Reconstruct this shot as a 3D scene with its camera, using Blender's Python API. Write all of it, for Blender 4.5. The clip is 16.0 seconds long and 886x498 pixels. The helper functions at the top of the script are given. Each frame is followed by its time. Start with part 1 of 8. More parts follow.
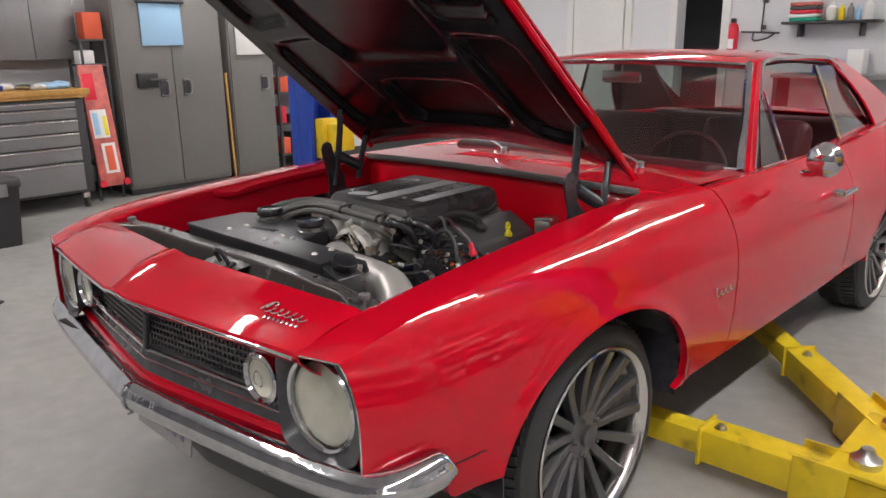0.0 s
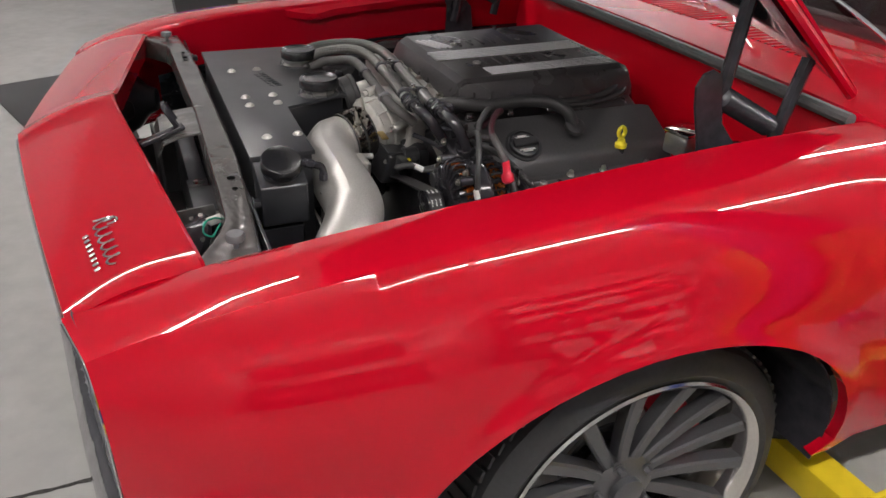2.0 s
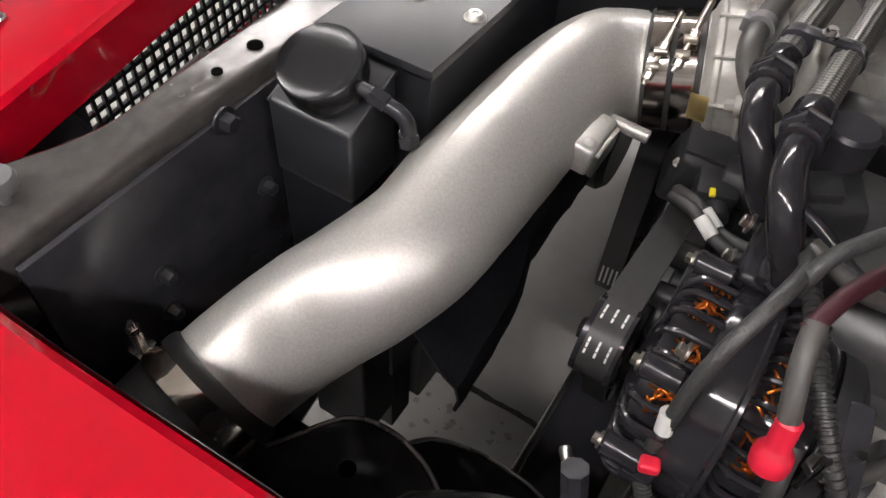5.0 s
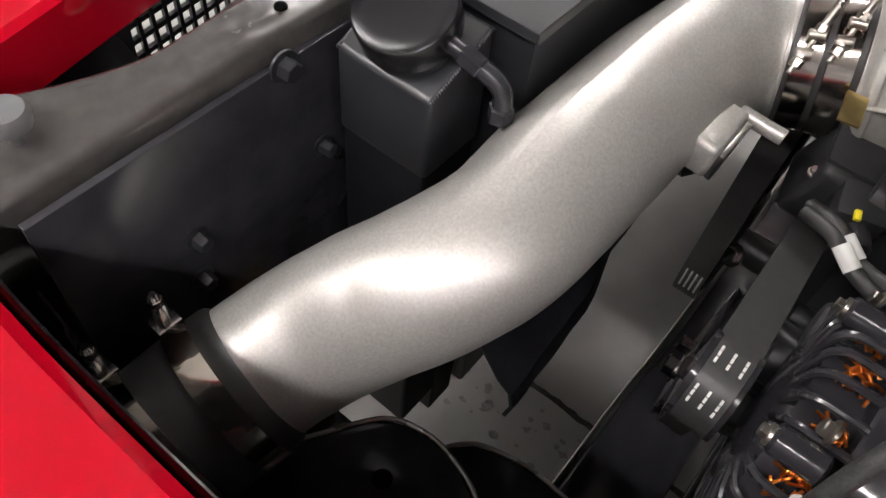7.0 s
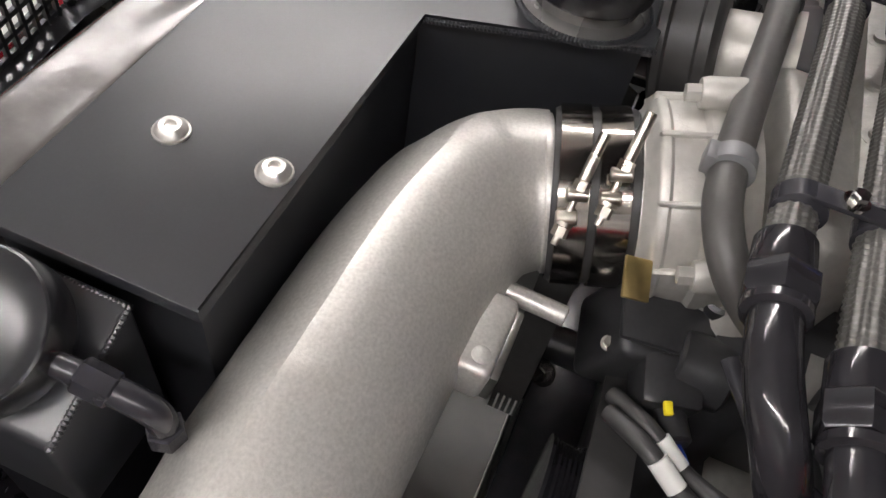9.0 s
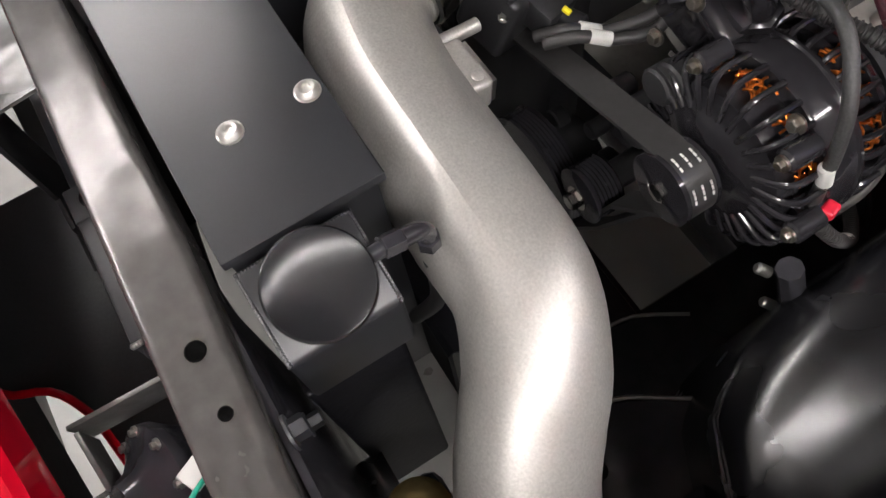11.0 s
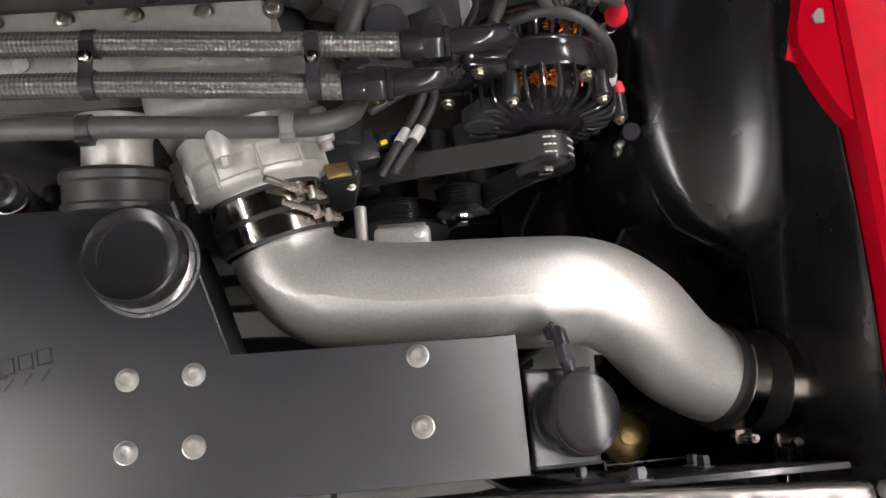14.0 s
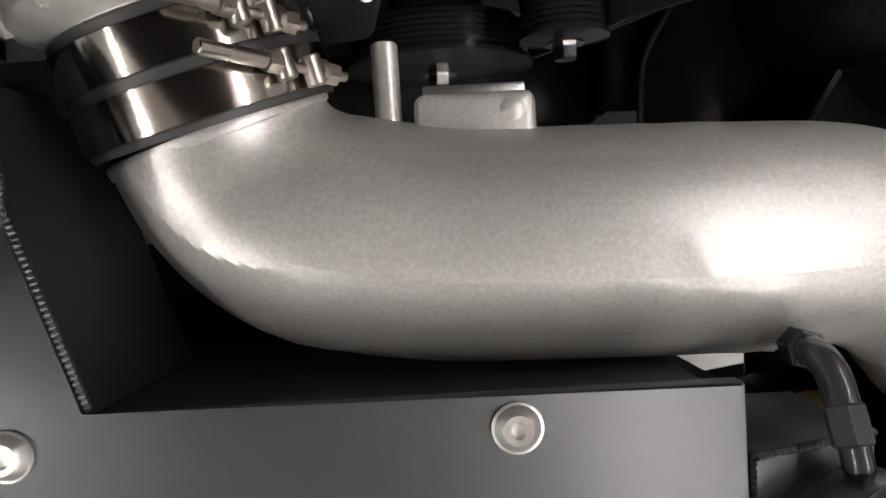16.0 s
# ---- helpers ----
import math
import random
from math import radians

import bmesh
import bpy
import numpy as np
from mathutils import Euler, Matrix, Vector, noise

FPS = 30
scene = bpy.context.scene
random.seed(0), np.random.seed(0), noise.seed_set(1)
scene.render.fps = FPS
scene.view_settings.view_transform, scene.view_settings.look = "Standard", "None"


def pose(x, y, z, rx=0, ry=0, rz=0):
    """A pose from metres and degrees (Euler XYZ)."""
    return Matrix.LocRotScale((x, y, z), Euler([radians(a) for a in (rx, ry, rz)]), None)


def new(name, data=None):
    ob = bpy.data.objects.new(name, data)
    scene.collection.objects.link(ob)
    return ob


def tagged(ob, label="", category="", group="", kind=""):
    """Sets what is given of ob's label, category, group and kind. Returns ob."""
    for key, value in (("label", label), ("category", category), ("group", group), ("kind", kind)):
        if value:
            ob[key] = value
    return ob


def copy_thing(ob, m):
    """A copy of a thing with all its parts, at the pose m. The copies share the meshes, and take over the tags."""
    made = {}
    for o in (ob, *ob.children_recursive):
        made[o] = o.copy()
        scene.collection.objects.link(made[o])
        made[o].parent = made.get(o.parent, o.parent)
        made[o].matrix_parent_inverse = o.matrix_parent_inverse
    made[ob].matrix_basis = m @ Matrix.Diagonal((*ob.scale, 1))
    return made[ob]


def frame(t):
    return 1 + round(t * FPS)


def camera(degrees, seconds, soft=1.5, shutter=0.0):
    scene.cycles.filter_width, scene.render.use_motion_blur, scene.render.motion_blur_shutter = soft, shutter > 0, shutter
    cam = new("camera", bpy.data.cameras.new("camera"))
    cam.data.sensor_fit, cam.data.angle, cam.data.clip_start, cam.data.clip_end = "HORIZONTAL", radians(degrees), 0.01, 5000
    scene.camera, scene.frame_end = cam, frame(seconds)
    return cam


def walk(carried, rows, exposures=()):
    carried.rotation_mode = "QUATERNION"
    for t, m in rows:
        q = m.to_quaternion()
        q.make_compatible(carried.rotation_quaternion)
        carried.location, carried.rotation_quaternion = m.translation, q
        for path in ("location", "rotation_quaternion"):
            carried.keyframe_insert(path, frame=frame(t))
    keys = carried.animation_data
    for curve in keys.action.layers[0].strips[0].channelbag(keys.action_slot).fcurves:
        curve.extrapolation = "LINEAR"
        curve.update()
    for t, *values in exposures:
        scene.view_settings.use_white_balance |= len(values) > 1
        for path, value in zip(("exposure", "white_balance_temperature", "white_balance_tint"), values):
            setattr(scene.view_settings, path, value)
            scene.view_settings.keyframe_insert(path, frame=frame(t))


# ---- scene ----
cam = camera(61.3, 16.0)
PATH = [
    (0, 1.8507, -0.6937, 1.4143, 74.64, 0.81, 43.97),
    (0.5, 1.9147, -0.4910, 1.4205, 70.83, 0.10, 50.72),
    (1, 1.8473, -0.2605, 1.3880, 65.71, -0.75, 54.06),
    (1.5, 1.7200, -0.0241, 1.3754, 63.30, -1.68, 59.35),
    (2, 1.5735, 0.2390, 1.3896, 60.27, -2.05, 67.81),
    (2.5, 1.2925, 0.4176, 1.3633, 57.87, -2.74, 73.64),
    (3, 1.1007, 0.5828, 1.3473, 52.90, -2.96, 86.25),
    (3.5, 0.9923, 0.6734, 1.3116, 49.28, -2.23, 99.29),
    (4, 0.8612, 0.6818, 1.2655, 46.35, -1.90, 106.22),
    (4.5, 0.7884, 0.7078, 1.2327, 42.48, -2.23, 114.33),
    (5, 0.7490, 0.7518, 1.2223, 40.24, -2.90, 122.11),
    (5.2, 0.7280, 0.7390, 1.2157, 39.00, -3.40, 124.13),
    (7.3, 0.6771, 0.6803, 1.1655, 35.46, -4.78, 129.17),
    (7.5, 0.6582, 0.6757, 1.1691, 35.47, -5.04, 127.75),
    (8, 0.5976, 0.6713, 1.1688, 37.49, -6.06, 124.39),
    (8.5, 0.5139, 0.6515, 1.1566, 39.59, -7.43, 118.30),
    (8.7, 0.4730, 0.6470, 1.1494, 38.63, -7.53, 116.01),
    (10.8, 0.5835, 0.4797, 1.2496, 28.82, 4.02, 67.15),
    (11, 0.5883, 0.4463, 1.2714, 25.00, 4.78, 58.29),
    (11.5, 0.5497, 0.3045, 1.3344, 17.36, 3.61, 29.65),
    (12, 0.4801, 0.3196, 1.3801, 12.97, 2.50, 10.06),
    (12.5, 0.3660, 0.3514, 1.4151, 11.90, 2.80, -4.78),
    (13, 0.2834, 0.3829, 1.4459, 11.97, -0.70, -10.28),
    (13.5, 0.2546, 0.4206, 1.4851, 13.12, -2.28, -6.42),
    (14, 0.2619, 0.4300, 1.4968, 14.71, -1.83, -4.98),
    (14.5, 0.2768, 0.4462, 1.4758, 13.89, -1.75, -4.24),
    (15, 0.2654, 0.5097, 1.3143, 7.94, -1.30, -2.58),
    (15.5, 0.2374, 0.5605, 1.1952, 2.79, -0.83, -2.60),
    (16, 0.2409, 0.5757, 1.1436, -1.95, -0.72, -3.11),
]
walk(cam, [(row[0], pose(*row[1:])) for row in PATH], [(0, 0.0, 6500, 13), (1.0, 0.04, 6500, 13), (2.0, 0.0, 6500, 13), (3.2, 0.05, 6500, 13), (4.4, 0.36, 6500, 13), (8.7, 0.44, 6500, 13), (11.0, 0.46, 6500, 13), (12.5, 0.46, 6500, 13), (14.5, 0.42, 6500, 13), (16.0, 0.28, 6500, 12)])

# ---------------------------------------------------------------- world and light
world = bpy.data.worlds.new("shop_world")
scene.world = world
world.use_nodes = True
world.node_tree.nodes["Background"].inputs[0].default_value = (0.55, 0.58, 0.62, 1)
world.node_tree.nodes["Background"].inputs[1].default_value = 0.15


# ---------------------------------------------------------------- materials
def material(name, color, rough=0.5, metal=0.0, coat=0.0, coat_rough=0.03, vary=0.0, grain=60.0, bump=0.0, bump_scale=200.0,
             rough_vary=0.0, spec=0.5, large=3.0, dirt=None, crisp=0.2, mid=0.5):
    m = bpy.data.materials.new(name)
    m.use_nodes = True
    nt = m.node_tree
    b = nt.nodes["Principled BSDF"]
    b.inputs["Base Color"].default_value = (*color, 1)
    b.inputs["Roughness"].default_value = rough
    b.inputs["Metallic"].default_value = metal
    b.inputs["Coat Weight"].default_value = coat
    b.inputs["Coat Roughness"].default_value = coat_rough
    b.inputs["Specular IOR Level"].default_value = spec
    tc = nt.nodes.new("ShaderNodeTexCoord")

    def tex(scale, detail=4.0):
        n = nt.nodes.new("ShaderNodeTexNoise")
        n.inputs["Scale"].default_value = scale
        n.inputs["Detail"].default_value = detail
        nt.links.new(tc.outputs["Object"], n.inputs["Vector"])
        return n

    if vary > 0:
        fine, broad = tex(grain), tex(large, 6.0)
        add = nt.nodes.new("ShaderNodeMath")
        add.operation = "ADD"
        nt.links.new(fine.outputs["Fac"], add.inputs[0])
        nt.links.new(broad.outputs["Fac"], add.inputs[1])
        ramp = nt.nodes.new("ShaderNodeMapRange")
        ramp.inputs["From Min"].default_value = 0.7
        ramp.inputs["From Max"].default_value = 1.3
        ramp.inputs["To Min"].default_value = 1 - vary
        ramp.inputs["To Max"].default_value = 1 + vary
        nt.links.new(add.outputs[0], ramp.inputs["Value"])
        mul = nt.nodes.new("ShaderNodeVectorMath")
        mul.operation = "SCALE"
        mul.inputs[0].default_value = color
        nt.links.new(ramp.outputs[0], mul.inputs["Scale"])
        last = mul.outputs[0]
        if dirt is not None:
            spots = tex(large * 2.3, 8.0)
            cut = nt.nodes.new("ShaderNodeMapRange")
            cut.inputs["From Min"].default_value = 0.58
            cut.inputs["From Max"].default_value = 0.72
            nt.links.new(spots.outputs["Fac"], cut.inputs["Value"])
            mix = nt.nodes.new("ShaderNodeMix")
            mix.data_type = "RGBA"
            mix.inputs["B"].default_value = (*dirt, 1)
            nt.links.new(cut.outputs[0], mix.inputs["Factor"])
            nt.links.new(last, mix.inputs["A"])
            last = mix.outputs["Result"]
        nt.links.new(last, b.inputs["Base Color"])
    if rough_vary > 0:
        smear = tex(large * 4, 5.0)
        mr = nt.nodes.new("ShaderNodeMapRange")
        mr.inputs["From Min"].default_value = mid - crisp
        mr.inputs["From Max"].default_value = mid + crisp
        mr.inputs["To Min"].default_value = rough + rough_vary * 0.6
        mr.inputs["To Max"].default_value = max(0.02, rough - rough_vary)
        nt.links.new(smear.outputs["Fac"], mr.inputs["Value"])
        nt.links.new(mr.outputs[0], b.inputs["Roughness"])
    if bump > 0:
        bn = tex(bump_scale, 3.0)
        bp = nt.nodes.new("ShaderNodeBump")
        bp.inputs["Strength"].default_value = bump
        bp.inputs["Distance"].default_value = 0.3 / bump_scale
        nt.links.new(bn.outputs["Fac"], bp.inputs["Height"])
        nt.links.new(bp.outputs[0], b.inputs["Normal"])
    return m


def glowing(name, color, strength):
    m = material(name, (0.8, 0.8, 0.8), 0.4)
    b = m.node_tree.nodes["Principled BSDF"]
    b.inputs["Emission Color"].default_value = (*color, 1)
    b.inputs["Emission Strength"].default_value = strength
    return m


def glass(name, color=(0.9, 0.95, 0.95), rough=0.0):
    m = bpy.data.materials.new(name)
    m.use_nodes = True
    b = m.node_tree.nodes["Principled BSDF"]
    b.inputs["Base Color"].default_value = (*color, 1)
    b.inputs["Roughness"].default_value = rough
    b.inputs["Transmission Weight"].default_value = 1.0
    b.inputs["IOR"].default_value = 1.45
    return m


RED = material("red_paint", (0.51, 0.003, 0.016), 0.5, 0.0, 1.0, 0.02, vary=0.04, grain=900, spec=0.0)
# the body's red made lighter, standing in for light on the firewall
RED_LIGHTER = material("red_paint_lightened", (0.74, 0.001, 0.014), 0.45, 0.0, 0.35, 0.06, vary=0.06, grain=400, spec=0.1)
SHROUD = material("dull_black_shroud_plastic", (0.010, 0.010, 0.013), 0.6, spec=0.25, vary=0.3, grain=80, bump=0.2, bump_scale=120)
SATIN = material("satin_black_powder_coat", (0.022, 0.023, 0.027), 0.38, spec=0.95, vary=0.15, grain=800, bump=0.08, bump_scale=1500, rough_vary=0.03)
GLOSS = material("gloss_black_paint", (0.037, 0.036, 0.042), 0.2, vary=0.3, grain=40, rough_vary=0.08, bump=0.05, bump_scale=30)
RAILM = material("satin_grey_dented_paint", (0.135, 0.128, 0.123), 0.25, 0.5, vary=0.2, grain=90, rough_vary=0.07, bump=0.10, bump_scale=22)
PLAST = material("black_moulded_plastic", (0.030, 0.030, 0.032), 0.36, vary=0.2, grain=300, bump=0.12, bump_scale=900)
RUBBER = material("black_rubber", (0.034, 0.033, 0.033), 0.45, vary=0.2, grain=150, bump=0.1, bump_scale=400)
HOSE = material("grey_rubber_hose", (0.085, 0.081, 0.077), 0.42, vary=0.15, grain=200, bump=0.08, bump_scale=500)
CAST = material("cast_aluminium_pipe", (0.54, 0.525, 0.495), 0.385, 0.54, vary=0.18, grain=520, bump=0.28, bump_scale=1300, rough_vary=0.04, large=3.4)
CASTR = material("rough_cast_aluminium", (0.54, 0.525, 0.49), 0.45, 0.45, vary=0.12, grain=120, bump=0.3, bump_scale=300)
STEEL = material("bright_stainless_steel", (0.75, 0.73, 0.70), 0.16, 1.0, vary=0.06, grain=200, rough_vary=0.05)
ZINC = material("zinc_plated_steel", (0.64, 0.63, 0.60), 0.32, 1.0, vary=0.1, grain=300)
CHROME = material("chrome_plating", (0.58, 0.58, 0.60), 0.08, 1.0, vary=0.16, grain=24, bump=0.12, bump_scale=17, rough_vary=0.05)
BRASSY = material("passivated_yellow_plate", (0.55, 0.42, 0.18), 0.3, 0.9, vary=0.2, grain=80)
TYREM = material("tyre_rubber", (0.035, 0.035, 0.036), 0.55, vary=0.2, grain=120, bump=0.1, bump_scale=300)
GUNMETAL = material("gunmetal_wheel_paint", (0.13, 0.13, 0.135), 0.30, 0.6, vary=0.1, grain=300)
BRAID = material("braided_nylon_sleeve", (0.05, 0.05, 0.05), 0.45, 0.2, vary=0.4, grain=500, bump=0.8, bump_scale=500)
COPPER = material("copper_winding", (0.60, 0.17, 0.03), 0.3, 1.0, vary=0.3, grain=300)
YELLOW = material("yellow_lift_paint", (0.80, 0.58, 0.02), 0.4, vary=0.08, grain=20, rough_vary=0.1, dirt=(0.35, 0.25, 0.03))
YELLOW_P = material("yellow_plastic", (0.85, 0.70, 0.03), 0.35)
BLUE = material("blue_lift_paint", (0.02, 0.07, 0.42), 0.4, vary=0.1, grain=15)
REDCAP = material("red_rubber_boot", (0.75, 0.02, 0.05), 0.4, vary=0.05)
WHITE_P = material("white_tape", (0.75, 0.75, 0.72), 0.5, vary=0.05)
GREENW = material("green_wire", (0.0, 0.35, 0.22), 0.4)
REDW = material("dark_red_braided_cable", (0.04, 0.007, 0.012), 0.5, vary=0.4, grain=600, bump=0.6, bump_scale=600)
FLOORM = material("worn_painted_concrete", (0.37, 0.365, 0.345), 0.42, vary=0.12, grain=12, large=0.7, rough_vary=0.12, bump=0.05, bump_scale=60, dirt=(0.33, 0.32, 0.30))
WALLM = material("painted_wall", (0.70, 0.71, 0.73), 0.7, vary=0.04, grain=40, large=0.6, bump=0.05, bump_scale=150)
WALLE = material("unseen_wall_mid_grey", (0.36, 0.36, 0.37), 0.7, vary=0.08, grain=30, large=0.7, bump=0.05, bump_scale=150)
WALLD = material("unseen_wall_dark_grey", (0.22, 0.22, 0.23), 0.7, vary=0.1, grain=20, large=0.8)
WHITEM = material("white_door_paint", (0.75, 0.75, 0.73), 0.55, vary=0.03, grain=20)
CEILM = material("ceiling_paint", (0.68, 0.68, 0.67), 0.8, vary=0.05, grain=10)
GREYM = material("grey_cabinet_steel", (0.17, 0.165, 0.155), 0.42, vary=0.05, grain=30, rough_vary=0.06)
DGREYM = material("dark_grey_steel", (0.05, 0.05, 0.053), 0.45, vary=0.1, grain=30)
DRAWM = material("mid_grey_drawer_steel", (0.24, 0.24, 0.245), 0.35, 0.3, vary=0.05, grain=30)
WOODM = material("oiled_wood_top", (0.50, 0.27, 0.07), 0.45, vary=0.2, grain=25)
VINYL = material("dark_red_vinyl", (0.055, 0.006, 0.009), 0.55, spec=0.25, vary=0.1, grain=120, bump=0.1, bump_scale=300)
LAMPM = glowing("light_diffuser", (1.0, 0.97, 0.94), 94.0)
GLASSM = glass("window_glass", (0.58, 0.64, 0.62))
LENSM = glass("headlight_glass", (0.88, 0.89, 0.85), 0.10)
REFLM = material("headlight_reflector", (0.62, 0.60, 0.54), 0.35, 0.5, vary=0.35, grain=14, bump=0.6, bump_scale=60)
SURR = material("dark_grey_gloss_paint", (0.065, 0.065, 0.070), 0.25, vary=0.2, grain=30, rough_vary=0.06)
SEAL = material("grey_rubber_seal", (0.13, 0.125, 0.125), 0.5, vary=0.15, grain=80)
BANDM = material("dull_steel_band", (0.40, 0.37, 0.335), 0.15, 1.0, vary=0.15, grain=60, rough_vary=0.04)
BANDP = material("polished_steel_band", (0.60, 0.55, 0.48), 0.08, 1.0, vary=0.10, grain=60, rough_vary=0.04)
# unreflecting black for flat discs that paint the shade inside bolt holes
HOLEM = material("hole_shade_black", (0.004, 0.004, 0.004), 1.0, spec=0.0)
TUBBLACK = material("satin_black_inner_paint", (0.010, 0.010, 0.012), 0.27, spec=0.9, vary=0.2, grain=60, rough_vary=0.05, bump=0.04, bump_scale=25)
HOODM = material("black_hood_lining_paint", (0.010, 0.009, 0.011), 0.22, spec=0.45, vary=0.3, grain=50, rough_vary=0.05, bump=0.05, bump_scale=24)
STOPM = material("grey_bump_rubber", (0.16, 0.16, 0.165), 0.5, vary=0.1, grain=100)
ALTM = material("deep_gloss_black", (0.022, 0.021, 0.024), 0.12, vary=0.2, grain=60, rough_vary=0.03)
LIDM = material("semi_gloss_black_casting", (0.046, 0.042, 0.043), 0.30, vary=0.2, grain=200, bump=0.10, bump_scale=500, rough_vary=0.05)
BOLTM = material("dull_plated_bolt", (0.44, 0.41, 0.36), 0.33, 1.0, vary=0.2, grain=150, rough_vary=0.06)
SATINBOLT = material("satin_stainless_bolt", (0.66, 0.64, 0.60), 0.36, 0.8, vary=0.1, grain=300, rough_vary=0.05)
LATCHM = material("dull_grey_latch_steel", (0.20, 0.195, 0.19), 0.34, 0.6, vary=0.25, grain=60, rough_vary=0.1, bump=0.2, bump_scale=40)
COVERM = material("satin_black_valve_cover", (0.052, 0.050, 0.051), 0.40, spec=0.9, vary=0.2, grain=200, bump=0.10, bump_scale=500, rough_vary=0.06)
CAPM = material("smooth_black_cap", (0.015, 0.015, 0.017), 0.25, spec=0.6, vary=0.04, grain=60)
HEADERM = material("dull_stainless_header", (0.34, 0.32, 0.30), 0.33, 0.85, vary=0.25, grain=90, rough_vary=0.08)
PAPER = material("white_paper", (0.78, 0.78, 0.76), 0.7, vary=0.03)
BLUEP = material("light_blue_paper", (0.35, 0.58, 0.80), 0.7, vary=0.04)
ORANGEP = material("orange_red_box", (0.75, 0.12, 0.05), 0.5, vary=0.06)
PINKP = material("red_patterned_card", (0.55, 0.13, 0.11), 0.5, vary=0.35, grain=14)
# near black that stands in for deep shade in slots and under the nose
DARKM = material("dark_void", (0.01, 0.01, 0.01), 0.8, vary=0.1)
MIRRORM = material("mirror_silver", (0.9, 0.9, 0.9), 0.03, 1.0)
PLATEM = material("number_plate_paint", (0.36, 0.34, 0.34), 0.4, vary=0.15, grain=40)
BARM = material("plate_print", (0.25, 0.2, 0.3), 0.5, vary=0.05)
STRIPEM = material("silver_cover_stripe", (0.85, 0.85, 0.86), 0.38, 0.5, vary=0.1, grain=200)


# ---------------------------------------------------------------- mesh tools
def V(*a):
    return Vector(a)


def thing(name, label, category, at=(0, 0, 0), group="", kind=""):
    e = new(name)
    e.empty_display_size = 0.05
    e.location = at
    return tagged(e, label, category, group, kind)


def finish(name, bm, mat, angle=35.0):
    me = bpy.data.meshes.new(name)
    bmesh.ops.recalc_face_normals(bm, faces=bm.faces)
    for f in bm.faces:
        f.smooth = True
    bm.to_mesh(me)
    bm.free()
    me.set_sharp_from_angle(angle=radians(angle))
    me.materials.append(mat)
    return me


def thicken(bm, depth):
    """Give an open sheet a back and edges."""
    bmesh.ops.recalc_face_normals(bm, faces=bm.faces)
    bm.normal_update()
    faces, verts = list(bm.faces), list(bm.verts)
    edges = [e for e in bm.edges if len(e.link_faces) == 1]
    rims = []
    for e in edges:
        loop = e.link_loops[0]
        rims.append((loop.vert, loop.link_loop_next.vert))
    back = {v: bm.verts.new(v.co - v.normal * depth) for v in verts}
    for f in faces:
        bm.faces.new([back[v] for v in reversed(f.verts)])
    for a, b in rims:
        bm.faces.new((b, a, back[a], back[b]))
    return bm


def part(name, bm, mat, parent=None, label="", angle=35.0, solid=0.0):
    if solid:
        thicken(bm, solid)
    ob = new(name, finish(name, bm, mat, angle))
    if parent is not None:
        ob.parent = parent
        root = parent
        off = Vector((0, 0, 0))
        while root is not None:
            off += root.location
            root = root.parent
        ob.location = -off
    if label:
        ob["label"] = label
    return ob


def lone(name, bm, mat, label, category, group="", kind="", angle=35.0, solid=0.0):
    return tagged(part(name, bm, mat, None, "", angle, solid), label, category, group, kind)


def box(bm, c, size, rot=(0, 0, 0), bevel=0.0, seg=2):
    m = Matrix.Translation(c) @ Euler([radians(a) for a in rot]).to_matrix().to_4x4() @ Matrix.Diagonal((*size, 1))
    vs = bmesh.ops.create_cube(bm, size=1.0, matrix=m)["verts"]
    if bevel:
        es = list({e for v in vs for e in v.link_edges})
        bmesh.ops.bevel(bm, geom=es, offset=bevel, segments=seg, affect="EDGES", profile=0.5)
    return bm


def frame_of(axis):
    a = Vector(axis).normalized()
    u = a.orthogonal().normalized()
    return a, u, a.cross(u)


def lathe(bm, origin, axis, profile, seg=24, up=None, close=True):
    a, u, w = frame_of(axis)
    if up is not None:
        u = (Vector(up) - a * a.dot(Vector(up))).normalized()
        w = a.cross(u)
    o = Vector(origin)
    rings = []
    for r, h in profile:
        if r < 1e-6:
            rings.append([bm.verts.new(o + a * h)])
        else:
            rings.append([bm.verts.new(o + a * h + (u * math.cos(2 * math.pi * i / seg) + w * math.sin(2 * math.pi * i / seg)) * r) for i in range(seg)])
    for p, q in zip(rings, rings[1:]):
        for i in range(seg):
            j = (i + 1) % seg
            if len(p) == 1 and len(q) == 1:
                continue
            if len(p) == 1:
                bm.faces.new((p[0], q[j], q[i]))
            elif len(q) == 1:
                bm.faces.new((p[i], p[j], q[0]))
            else:
                bm.faces.new((p[i], p[j], q[j], q[i]))
    if close:
        for ring in (rings[0], rings[-1]):
            if len(ring) > 2:
                bm.faces.new(ring)
    return bm


def cyl(bm, p0, p1, r, seg=20, bev=0.0, r1=None):
    d = Vector(p1) - Vector(p0)
    h = d.length
    r1 = r if r1 is None else r1
    if bev:
        prof = [(r - bev, 0), (r, bev), (r1, h - bev), (r1 - bev, h)]
    else:
        prof = [(r, 0), (r1, h)]
    return lathe(bm, p0, d, prof, seg)


